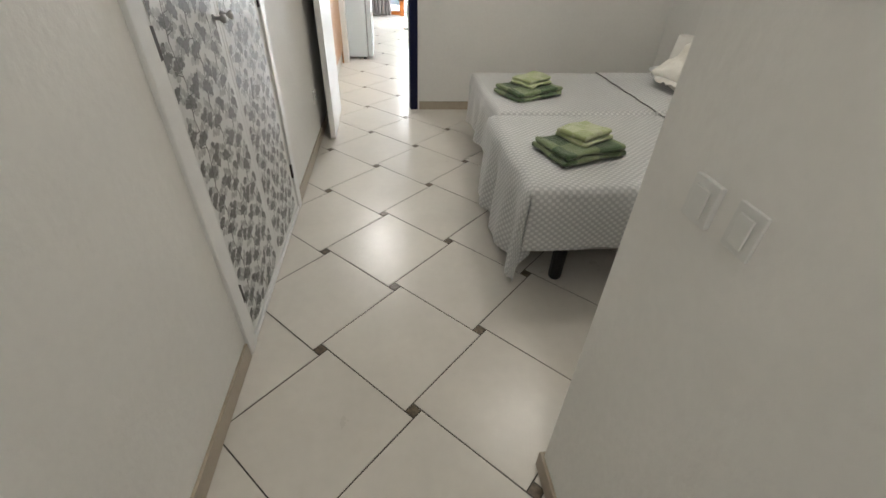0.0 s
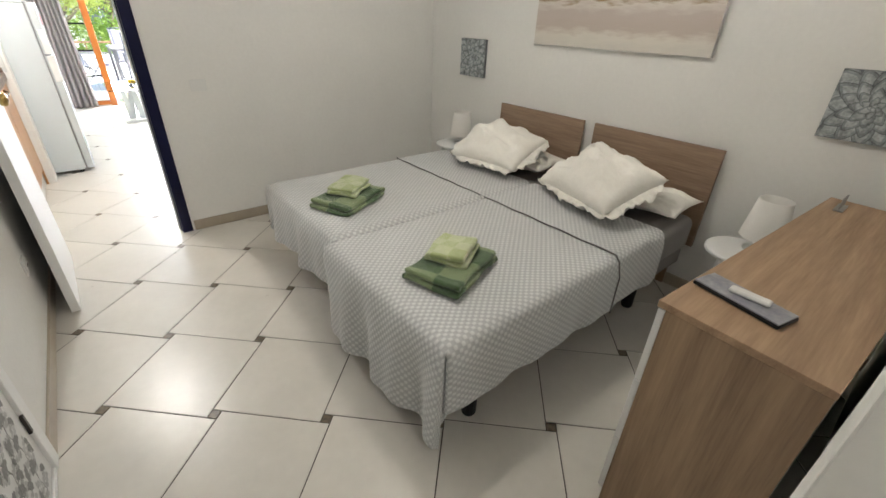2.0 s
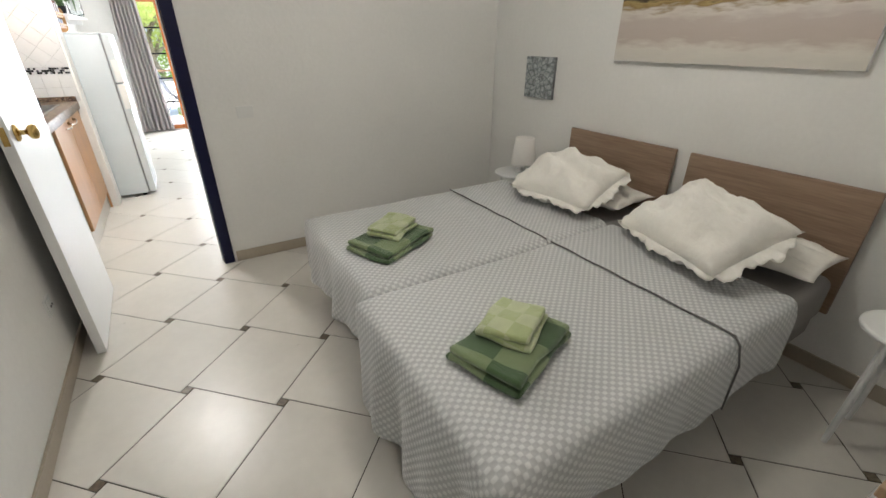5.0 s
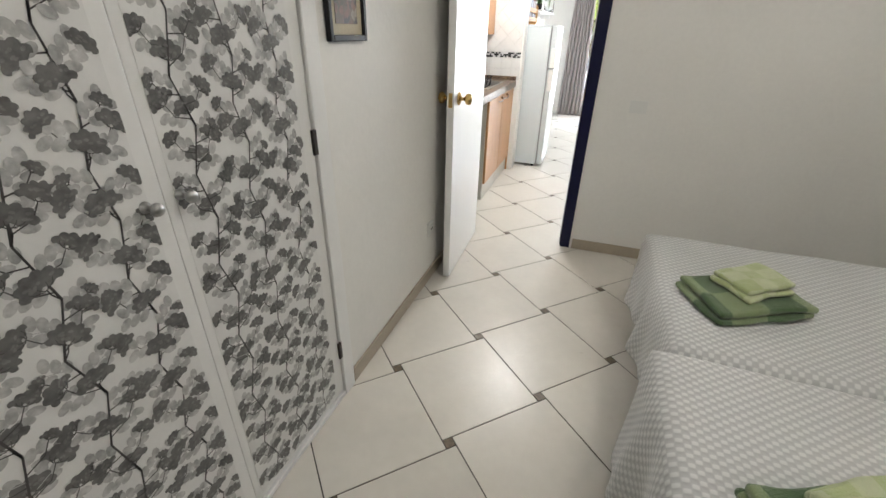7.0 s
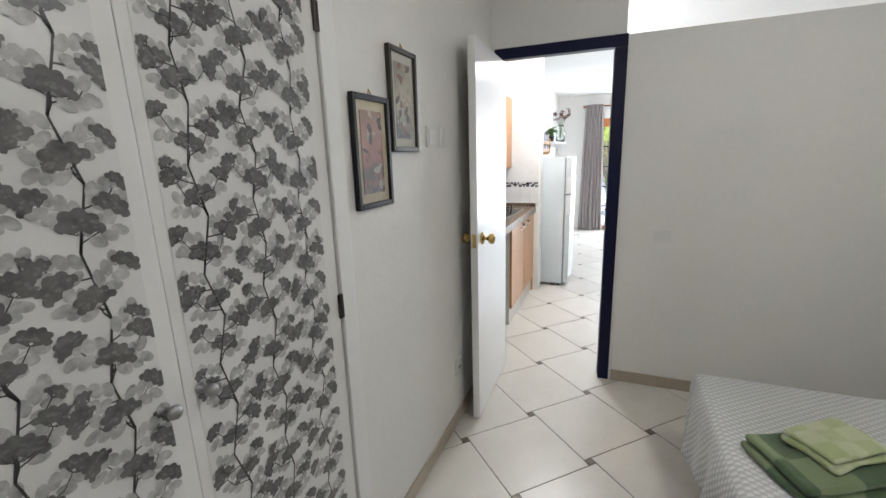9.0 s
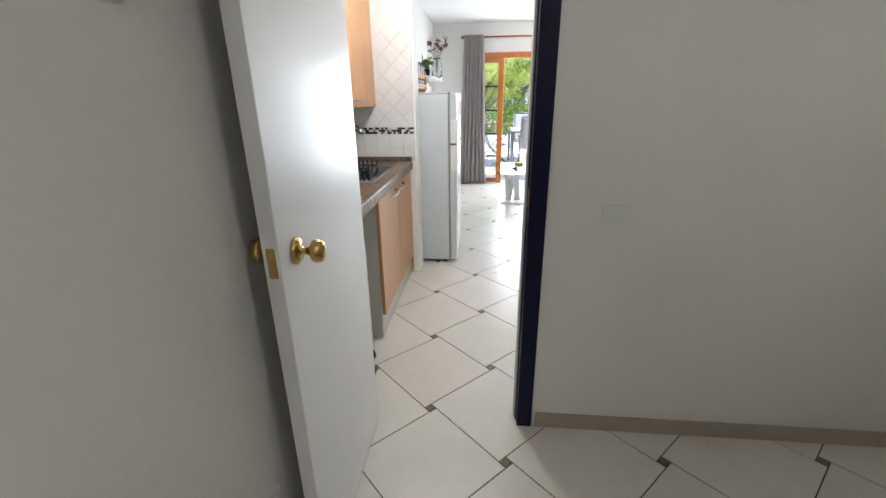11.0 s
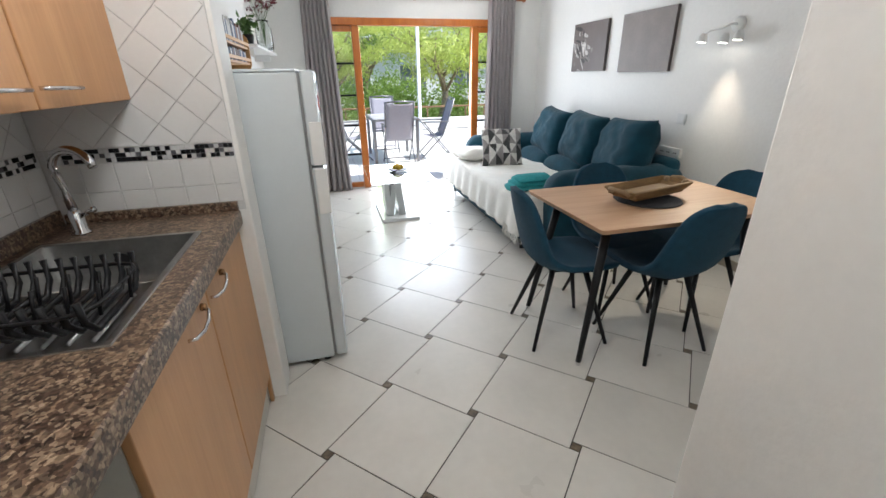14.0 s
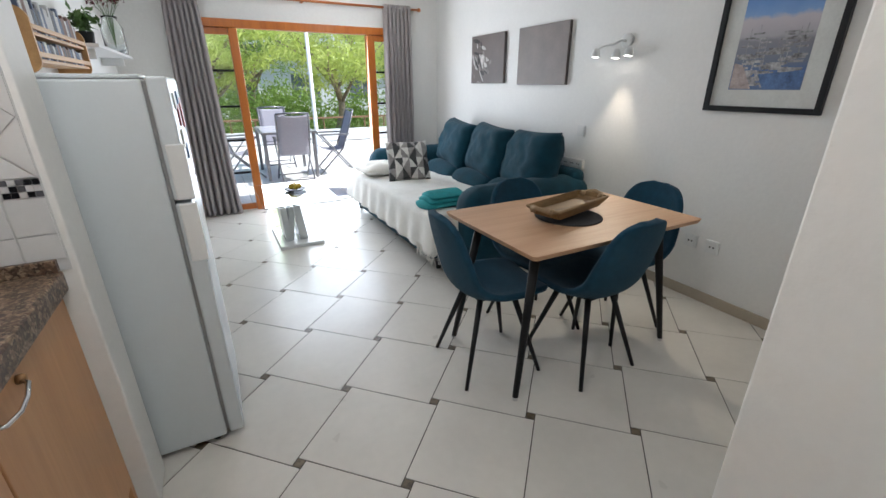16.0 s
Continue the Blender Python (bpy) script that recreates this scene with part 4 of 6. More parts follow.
# ---- kitchen ----
CX, CZ = -0.337, 0.91
wt = thing("worktop", -0.6, 0.87, 0.87, "polished brown speckled granite worktop with an upstand", "worktop")
b = bmesh.new()
outer = ((-0.898, 0.033), (-0.345, 0.033), (-0.345, 1.633), (-0.898, 1.633))
hole = ((-0.845, 0.745), (-0.40, 0.745), (-0.40, 1.40), (-0.845, 1.40))
rings = [[b.verts.new((x, y, z)) for x, y in ring] for z in (CZ - 0.035, CZ) for ring in (outer, hole)]
for k in range(4):
    e = (k + 1) % 4
    for p, q in ((0, 1), (2, 3), (0, 2), (1, 3)):
        b.faces.new((rings[p][k], rings[p][e], rings[q][e], rings[q][k]))
bmesh.ops.recalc_face_normals(b, faces=b.faces)
part("slab", b, GRANITE, wt)
part("front_edge", extruded([(-0.3449, CZ - 0.062), (-0.327, CZ - 0.062), (-0.323, CZ - 0.058), (-0.322, CZ - 0.05), (-0.322, CZ - 0.01), (-0.3235, CZ - 0.004), (-0.328, CZ), (-0.3449, CZ)], "y", 0.033, 1.633), GRANITE, wt, "thick rounded granite front edge")
part("upstand", box(-0.898, -0.878, 0.033, 1.612, CZ + 0.0005, CZ + 0.055, 0.002), GRANITE, wt)
part("upstand", box(-0.876, -0.325, 1.613, 1.633, CZ + 0.0005, CZ + 0.035, 0.002), GRANITE, wt)


def cabinet(y0, y1, group):
    t = thing("base_cabinet", -0.6, (y0 + y1) / 2, 0, "white base cabinet with a beech door under the worktop", "cabinet", group)
    b = box(-0.88, CX - 0.022, y0, y1, 0.10, CZ - 0.18)
    part("body", b, CARCASS, t)
    part("side_panel", box(-0.88, CX - 0.022, y0, y0 + 0.016, CZ - 0.18, CZ - 0.036), CARCASS, t)
    part("side_panel", box(-0.88, CX - 0.022, y1 - 0.016, y1, CZ - 0.18, CZ - 0.036), CARCASS, t)
    part("plinth", box(-0.85, CX - 0.025, y0 + 0.001, y1 - 0.001, 0.0, 0.098), CARCASS, t)
    d = part("door", box(CX - 0.02, CX, y0 + 0.002, y1 - 0.002, 0.15, CZ - 0.066, 0.003), BEECH, t, "beech veneer door")
    ym = y0 + (0.315 if y0 < 1 else 0.025)
    pts = [(CX, ym, 0.800), (CX + 0.016, ym + 0.008, 0.798), (CX + 0.027, ym + 0.04, 0.800), (CX + 0.029, ym + 0.075, 0.808), (CX + 0.022, ym + 0.115, 0.816), (CX, ym + 0.132, 0.818)]
    part("handle", tube(pts, 0.0048, 8), CHROME, d, "curved chrome handle", True)
    part("handle_mount", lathe([(0, 0), (0.010, 0), (0.011, 0.008), (0.008, 0.014), (0, 0.015)], 0, 0, 12, m=Matrix.Translation((CX, ym + 0.132, 0.818)) @ Matrix.Rotation(radians(90), 4, "Y")), BASKETW, d, "dark wooden handle mount", True)
    return t


cabinet(0.592, 1.10, "base cabinets")
cabinet(1.102, 1.605, "base cabinets")
single("filler_panel", box(CX - 0.02, CX - 0.004, 1.607, 1.633, 0.0, CZ - 0.066, 0.002), BEECH, "narrow beech strip between cabinet and end wall", "panel")


def upper(y0, y1):
    t = thing("wall_cabinet", -0.75, (y0 + y1) / 2, 1.31, "beech wall cabinet hung above the sink", "cabinet", "wall cabinets")
    part("body", box(-0.898, -0.602, y0, y1, 1.31, 2.0, 0.001), BEECHEND, t)
    d = part("door", box(-0.60, -0.58, y0 + 0.002, y1 - 0.002, 1.312, 1.998, 0.003), BEECH, t, "beech veneer door")
    ym = y1 - 0.19 if y0 < 1 else y0 + 0.02
    part("handle", tube([(-0.58, ym, 1.357), (-0.562, ym + 0.01, 1.357), (-0.558, ym + 0.08, 1.356), (-0.562, ym + 0.15, 1.355), (-0.58, ym + 0.16, 1.355)], 0.005, 8), CHROME, d, "chrome bow handle", True)


upper(0.66, 1.135)
upper(1.138, 1.633)

# sink
sk = thing("sink", -0.6, 1.08, 0.9, "stainless steel inset sink with a drainer", "sink")
b = box(-0.845, -0.40, 0.745, 0.762, CZ - 0.002, CZ + 0.004, 0.0015)
box(-0.845, -0.40, 1.383, 1.40, CZ - 0.002, CZ + 0.004, 0.0015, bm=b)
box(-0.845, -0.828, 0.762, 1.383, CZ - 0.002, CZ + 0.004, 0.0015, bm=b)
box(-0.417, -0.40, 0.762, 1.383, CZ - 0.002, CZ + 0.004, 0.0015, bm=b)
part("rim", b, STEEL, sk)


def bowl(x0, x1, y0, y1, depth):
    def fn(u, v):
        x, y = u * 2 - 1, v * 2 - 1
        e = max(abs(x), abs(y))
        s = min(1.0, (1 - e) / 0.16)
        z = CZ - depth * (1 - (1 - s) ** 2)
        return Vector((x0 + (x1 - x0) * u, y0 + (y1 - y0) * v, z))
    return grid_sheet(24, 24, fn)


part("bowl", bowl(-0.828, -0.417, 1.03, 1.383, 0.145), STEEL, sk, "", True)
part("overflow", lathe([(0, 0), (0.02, 0), (0.02, 0.004), (0, 0.004)], 0, 0, 16, m=Matrix.Translation((-0.62, 1.345, CZ - 0.05)) @ Matrix.Rotation(radians(70), 4, "X")), BLACK, sk)
part("drainer", bowl(-0.828, -0.417, 0.762, 1.03, 0.02), STEEL, sk, "", True)
for k in range(9):
    part("ridge", tube([(-0.80 + k * 0.043, 0.80, CZ - 0.014), (-0.80 + k * 0.043, 1.0, CZ - 0.016)], 0.005, 6), STEEL, sk, "", True)
tp = thing("tap", -0.78, 1.48, CZ, "chrome swan-neck mixer tap beside the sink", "tap")
part("body", lathe([(0, CZ), (0.028, CZ), (0.028, CZ + 0.006), (0.02, CZ + 0.012), (0.02, CZ + 0.07), (0.014, CZ + 0.08), (0, CZ + 0.08)], -0.78, 1.50, 20), CHROME, tp, "", True)
part("spout", tube([(-0.78, 1.50, CZ + 0.07), (-0.785, 1.495, CZ + 0.15)] + [(-0.712 - 0.075 * math.cos(a), 1.49 - 0.03 * a, CZ + 0.19 + 0.085 * math.sin(a)) for a in np.linspace(0.1, 2.7, 12)], 0.013, 12), CHROME, tp, "", True)
part("lever", tube([(-0.76, 1.50, CZ + 0.06), (-0.71, 1.47, CZ + 0.085)], 0.007, 8, r2=0.010), CHROME, tp, "", True)

# dish rack
dk = thing("dish_rack", -0.62, 0.90, CZ, "black wire dish rack with upright prongs on the drainer", "dish rack")
zr = CZ + 0.012
rim = []
for a in np.linspace(0, 2 * math.pi, 33):
    ca, sa = math.cos(a), math.sin(a)
    k = (abs(ca) ** 6 + abs(sa) ** 6) ** (-1 / 6)
    rim.append((-0.60 + 0.175 * ca * k, 0.89 + 0.13 * sa * k, zr + 0.05))
part("rim", tube(rim, 0.0045, 6), BLACK, dk, "", True)
for k in range(12):
    x = -0.760 + k * 0.029
    part("prong", tube([(x, 0.768, zr + 0.075), (x, 0.77, zr + 0.03), (x, 0.80, zr), (x, 0.98, zr), (x, 1.01, zr + 0.03), (x, 1.013, zr + 0.078)], 0.0072, 6), BLACK, dk, "", True)
for k in range(6):
    x = -0.745 + k * 0.057
    part("divider", tube([(x, 0.86, zr), (x + 0.01, 0.865, zr + 0.068)], 0.004, 6), BLACK, dk, "", True)
    part("divider", tube([(x + 0.03, 0.93, zr), (x + 0.04, 0.935, zr + 0.068)], 0.004, 6), BLACK, dk, "", True)

# folded cloth
STRIPED = mat("striped_cotton", (0.70, 0.70, 0.69), 0.9, var=0.08, scale=30, bump=0.3, bscale=200)
sn, sl2 = STRIPED.node_tree.nodes, STRIPED.node_tree.links
sp0 = sn["Principled BSDF"]
wv = sn.new("ShaderNodeTexWave")
wv.bands_direction = "X"
wv.inputs["Scale"].default_value = 26
wv.inputs["Distortion"].default_value = 0.6
gp = sn.new("ShaderNodeNewGeometry")
sl2.new(gp.outputs["Position"], wv.inputs["Vector"])
wr2 = sn.new("ShaderNodeValToRGB")
wr2.color_ramp.elements[0].position, wr2.color_ramp.elements[0].color = 0.12, (0.30, 0.30, 0.31, 1)
wr2.color_ramp.elements[1].position, wr2.color_ramp.elements[1].color = 0.30, (0.70, 0.70, 0.69, 1)
sl2.new(wv.outputs["Fac"], wr2.inputs[0])
sl2.new(wr2.outputs[0], sp0.inputs["Base Color"])
ct = thing("tea_towel", -0.56, 0.54, CZ, "white tea towel with thin grey stripes folded on the granite", "tea towel")
for k in range(3):
    b = box(-0.645 + 0.004 * k, -0.525 - 0.006 * k, 0.468, 0.638 - 0.008 * k, CZ + 0.001 + 0.014 * k, CZ + 0.014 + 0.014 * k, 0.006, 3)
    bmesh.ops.subdivide_edges(b, edges=[e for e in b.edges if e.calc_length() > 0.05], cuts=6, use_grid_fill=True)
    for v in b.verts:
        v.co += Vector((0.012 * noise.noise(v.co * 14), 0.012 * noise.noise(v.co * 13 + Vector((3, 0, 0))), 0.008 * noise.noise(v.co * 12 + Vector((0, k, 0)))))
    part("fold", moved(b, Matrix.Translation((-0.585, 0.553, 0)) @ R(radians(-26 + 5 * k), 4, "Z") @ Matrix.Translation((0.585, -0.553, 0))), STRIPED, ct, "", True)

# hob
hb = thing("hob", -0.6, 0.25, CZ, "black glass hob with a steel front and knobs", "hob")
part("plate", box(-0.84, -0.36, 0.11, 0.372, CZ + 0.0005, CZ + 0.006, 0.002), STEEL, hb)
part("glass", box(-0.835, -0.432, 0.115, 0.337, CZ + 0.0065, CZ + 0.009, 0.001), mat("black_hob_glass", (0.004, 0.004, 0.005), 0.1, bump=0.0, spec=0.3), hb, "black ceramic glass")
for y in (0.15, 0.325):
    part("knob", lathe([(0, CZ + 0.006), (0.022, CZ + 0.006), (0.020, CZ + 0.026), (0.017, CZ + 0.028), (0, CZ + 0.028)], -0.402, y, 20), STEEL, hb, "", True)

# coffee maker
cm = thing("coffee_maker", -0.77, 0.47, CZ, "black plastic coffee maker with a glass jug", "coffee maker")
part("base", box(-0.87, -0.67, 0.42, 0.675, CZ, CZ + 0.03, 0.01), BLACK, cm)
b = box(-0.10, 0.10, 0.0, 0.105, 0.0, 0.195, 0.018, 3)
for v in b.verts:
    k = v.co.z / 0.195
    v.co.x *= 1 - 0.30 * k
    v.co.y = v.co.y * (1 - 0.25 * k) + 0.018 * k
part("tower", moved(b, Matrix.Translation((-0.77, 0.568, CZ + 0.031))), mat("charcoal_plastic", (0.022, 0.023, 0.027), 0.4), cm, "charcoal water tank", True)
part("head", box(-0.85, -0.69, 0.44, 0.585, CZ + 0.165, CZ + 0.215, 0.02, 3), BLACK, cm)
part("jug", lathe([(0, CZ + 0.032), (0.055, CZ + 0.032), (0.066, CZ + 0.07), (0.062, CZ + 0.13), (0.045, CZ + 0.15), (0.048, CZ + 0.16), (0, CZ + 0.16)], -0.755, 0.495, 24), BLACK, cm, "dark glass jug", True)

# wire trolley under the hob
tr = thing("wire_trolley", -0.45, 0.33, 0, "narrow cream metal trolley on castors under the hob", "trolley")
CREAM = mat("cream_enamel", (0.72, 0.71, 0.62), 0.4)
for x in (-0.62, -0.37):
    arch = [(x, 0.20, 0.06), (x, 0.20, 0.64)] + [(x, 0.285 - 0.085 * math.cos(a), 0.64 + 0.085 * math.sin(a)) for a in np.linspace(0.3, 2.84, 9)] + [(x, 0.37, 0.64), (x, 0.37, 0.06)]
    part("side_frame", tube(arch, 0.008, 8), CREAM, tr, "", True)
    for y in (0.20, 0.37):
        part("castor", lathe([(0, 0), (0.014, 0.002), (0.02, 0.02), (0.014, 0.04), (0.006, 0.058), (0, 0.058)], x, y, 14), BLACK, tr, "black castor", True)
BASKETP = mat("pale_yellow_plastic", (0.66, 0.66, 0.46), 0.45, var=0.06, scale=8)
for z in (0.14, 0.34, 0.54):
    bk = part("basket", box(-0.612, -0.378, 0.212, 0.358, z, z + 0.004, 0.001), BASKETP, tr, "pale yellow basket")
    for x0, x1, y0, y1 in ((-0.616, -0.612, 0.208, 0.362), (-0.378, -0.374, 0.208, 0.362), (-0.612, -0.378, 0.208, 0.212), (-0.612, -0.378, 0.358, 0.362)):
        part("basket_side", box(x0, x1, y0, y1, z, z + 0.085, 0.001), BASKETP, bk)
    part("basket_rim", tube([(-0.62, 0.2, z + 0.085), (-0.37, 0.2, z + 0.085), (-0.37, 0.37, z + 0.085), (-0.62, 0.37, z + 0.085), (-0.62, 0.2, z + 0.085)], 0.005, 6), CREAM, bk, "cream wire rim")

# fridge
fg = thing("fridge", -0.3, 2.11, 0, "tall white fridge-freezer beside the tiled end wall", "fridge")
part("cabinet", box(-0.58, -0.062, 1.838, 2.385, 0.025, 1.392, 0.008, 3), FRIDGE, fg)
part("seal", box(-0.061, -0.052, 1.85, 2.375, 0.04, 1.385), SEAL, fg)
part("door", box(-0.051, 0.004, 1.838, 2.385, 0.03, 1.008, 0.01, 3), FRIDGE, fg, "lower fridge door")
part("door", box(-0.051, 0.004, 1.838, 2.385, 1.018, 1.40, 0.01, 3), FRIDGE, fg, "upper freezer door")
part("handle", box(-0.04, 0.012, 1.834, 1.85, 1.02, 1.20, 0.004), PLASTIC, fg)
part("handle", box(-0.04, 0.012, 1.834, 1.85, 0.80, 1.006, 0.004), PLASTIC, fg)
part("worktop_cover", box(-0.58, -0.064, 1.838, 2.385, 1.393, 1.405, 0.004), FRIDGE, fg)
for x in (-0.53, -0.10):
    for y in (1.88, 2.34):
        part("foot", lathe([(0, 0), (0.02, 0), (0.018, 0.024), (0, 0.024)], x, y, 12), BLACK, fg)

MAGM = [mat("magnet_" + k2, c, 0.5) for k2, c in (("paper", (0.62, 0.62, 0.58)), ("red", (0.35, 0.06, 0.05)), ("blue", (0.08, 0.16, 0.3)))]
for k2, (y, z, w, hh) in enumerate(((1.93, 1.30, 0.07, 0.05), (2.03, 1.24, 0.05, 0.07), (2.12, 1.31, 0.06, 0.045), (1.96, 1.17, 0.06, 0.06), (2.22, 1.22, 0.09, 0.11), (2.08, 1.12, 0.05, 0.05))):
    single("fridge_magnet", box(0.0045, 0.009, y, y + w, z, z + hh, 0.001), MAGM[k2 % 3], "small flat souvenir magnet on the freezer door", "magnet", "fridge magnets")

# wall tiles: straight rows below a mosaic band, diagonal tiles above
sp = thing("splashback", -0.6, 1.63, 0.96, "glossy white wall tiles with a black and white mosaic band", "splashback", kind="structure")
YT, XT = 1.635, -0.9
part("grout_sheet", box(XT, -0.30, YT - 0.0045, YT - 0.0005, 0.91, H - 0.002), WGROUT, sp)
part("grout_sheet", box(XT + 0.0005, XT + 0.0045, 0.035, YT - 0.005, 0.91, H - 0.002), WGROUT, sp)


def wall_tile(poly, on_y):
    """A tile standing on the end wall or the back wall from its outline in (along, height)."""
    c = sum((Vector(p) for p in poly), Vector((0, 0))) / len(poly)
    b = bmesh.new()
    rows = []
    for d, k in ((0.004, 1.0), (0.0075, 1.0), (0.0085, 0.975)):
        row = []
        for p in poly:
            q = c + (Vector(p) - c) * k
            row.append(b.verts.new((q.x, YT - d, q.y) if on_y else (XT + d, q.x, q.y)))
        rows.append(row)
    n = len(poly)
    for r0, r1 in zip(rows, rows[1:]):
        for i in range(n):
            b.faces.new((r0[i], r0[(i + 1) % n], r1[(i + 1) % n], r1[i]))
    b.faces.new(rows[-1])
    bmesh.ops.recalc_face_normals(b, faces=b.faces)
    part("wall_tile", b, WTILE, sp)


def clip2(poly, x0, x1, z0, z1):
    poly = [Vector(p) for p in poly]
    for axis, lim, sgn in ((0, x0, 1), (0, x1, -1), (1, z0, 1), (1, z1, -1)):
        out = []
        for p, q in zip(poly, poly[1:] + poly[:1]):
            a, c = sgn * (p[axis] - lim), sgn * (q[axis] - lim)
            if a >= 0:
                out.append(p)
            if a * c < 0:
                out.append(p + (q - p) * (a / (a - c)))
        poly = out
        if len(poly) < 3:
            return []
    return poly


for on_y, a0, a1 in ((True, XT + 0.01, -0.302), (False, 0.11, YT - 0.012)):
    for z0, z1 in ((0.945, 1.012), (1.014, 1.110)):
        k = a0
        while k < a1 - 0.01:
            e = min(k + 0.099, a1)
            wall_tile([(k + 0.001, z0), (e - 0.001, z0), (e - 0.001, z1), (k + 0.001, z1)], on_y)
            k += 0.101
    half = 0.0713
    start = -0.446 - 7 * half if on_y else a0
    top = 2.40 if on_y else 1.31
    for i in range(-2, 25):
        for j in range(-1, 19):
            ca, cz = start + i * half, 1.162 + j * half
            if (i + j) % 2:
                continue
            g = half - 0.0015
            pl = clip2([(ca - g, cz), (ca, cz - g), (ca + g, cz), (ca, cz + g)], a0, a1, 1.162, top)
            if len(pl) >= 3:
                wall_tile(pl, on_y)
rng = random.Random(5)
for on_y, a0, a1 in ((True, XT + 0.01, -0.302), (False, 0.11, YT - 0.012)):
    b = bmesh.new()
    k = a0
    while k < a1 - 0.012:
        for r in range(3):
            z = 1.1135 + r * 0.0155
            m = rng.choices((0, 1, 2), (0.42, 0.13, 0.45))[0]
            q = box(k, k + 0.0138, YT - 0.0085, YT - 0.003, z, z + 0.0138) if on_y else box(XT + 0.003, XT + 0.0085, k, k + 0.0138, z, z + 0.0138)
            for f in q.faces:
                f.material_index = m
            merge(b, q)
        k += 0.0155
    o = part("mosaic_band", b, CHIPS, sp, "black, grey and white mosaic chips")
    o["kind"] = "stuff"


# ---- living room ----
# terrace door
td = thing("terrace_door", 1.2, 5.56, 0, "varnished pine terrace door folded open, with barred side panes", "door", kind="structure")
part("head", box(0.19, 2.21, 5.50, 5.60, 1.925, 2.005, 0.006), PINE, td)
part("post", box(0.415, 0.50, 5.50, 5.60, 0.0, 1.924, 0.006), PINE, td)
part("post", box(1.895, 1.985, 5.50, 5.60, 0.0, 1.924, 0.006), PINE, td)
part("threshold", box(0.19, 2.21, 5.51, 5.64, -0.02, 0.012, 0.003), TERR, td, "pale stone threshold")
for xa, xb in ((0.19, 0.414), (1.986, 2.21)):
    s = part("side_light", box(xa, xb, 5.53, 5.57, 0.0, 0.075, 0.004), PINE, td, "narrow side light with dark glazing bars")
    part("top_rail", box(xa, xb, 5.53, 5.57, 1.86, 1.924, 0.004), PINE, s)
    part("pane", box(xa, xb, 5.548, 5.552, 0.076, 1.859), PANE, s).visible_shadow = False
    for z in (0.44, 0.80, 1.16, 1.52):
        part("glazing_bar", box(xa, xb, 5.535, 5.565, z - 0.011, z + 0.011, 0.002), BLACKM, s)


def curtain(x0, x1, y, seed, label, flare):
    t = thing("curtain", (x0 + x1) / 2, y, 0, label, "curtain", "grey curtains")
    n = 7

    def fn(u, v):
        x = x0 + (x1 - x0) * u
        fold = math.sin(u * n * 2 * math.pi + seed)
        sway = 0.012 * math.sin(v * 5 + u * 9 + seed)
        amp = 0.035 + 0.012 * (1 - v) + 0.006 * math.sin(u * 23 + seed)
        zz = 0.012 + (2.245 - 0.012) * v
        spread = (x - (x0 + x1) / 2) * flare * (1 - v)
        return Vector((x + spread + sway * (1 - v) + 0.01 * math.cos(u * n * 2 * math.pi + seed), y + amp * fold, zz))
    o = part("cloth", grid_sheet(112, 40, fn), CURTAIN, t, "", True)
    mod = o.modifiers.new("thick", "SOLIDIFY")
    mod.thickness = 0.003
    for k in range(n):
        u = (k + 0.25 - seed / (2 * math.pi)) / n % 1
        x = x0 + (x1 - x0) * u
        part("eyelet", lathe([(0.024, -0.004), (0.03, 0), (0.024, 0.004), (0.019, 0), (0.024, -0.004)], 0, 0, 14, m=Matrix.Translation((x, 5.45, 2.215)) @ R(radians(90), 4, "Y")), CHROME, t, "", True)
    return t


curtain(-0.12, 0.175, 5.44, 0.6, "grey eyelet curtain drawn to the window's side", 0.5)
curtain(2.10, 2.44, 5.44, 2.1, "grey eyelet curtain gathered beside the sofa", 0.1)
rd = thing("curtain_rod", 1.2, 5.45, 2.215, "varnished wooden curtain rod over the terrace door", "curtain rod")
RODW = wood("rod_wood", rgb("b8703a"), rgb("9a5526"), "x", 0.35)
part("pole", tube([(-0.12, 5.45, 2.215), (2.53, 5.45, 2.215)], 0.0125, 14), RODW, rd, "", True)
for x, s in ((-0.12, -1), (2.53, 1)):
    part("finial", lathe([(0, 0), (0.013, 0), (0.022, 0.012), (0.024, 0.025), (0.016, 0.04), (0, 0.045)], 0, 0, 16, m=Matrix.Translation((x, 5.45, 2.215)) @ R(radians(90 * s), 4, "Y")), RODW, rd, "", True)
for x in (0.0, 1.18, 2.42):
    part("bracket", box(x - 0.015, x + 0.015, 5.45, 5.518, 2.195, 2.235, 0.004), RODW, rd)

# sofa
sf = thing("sofa", 2.3, 4.0, 0, "teal velvet three-seat sofa with loose back cushions", "sofa")
part("base", box(2.27, 2.80, 2.78, 5.15, 0.06, 0.28, 0.03, 3), TEAL, sf, "", True)
part("back", box(2.66, 2.80, 2.74, 5.12, 0.25, 0.72, 0.06, 4), TEAL, sf, "", True)


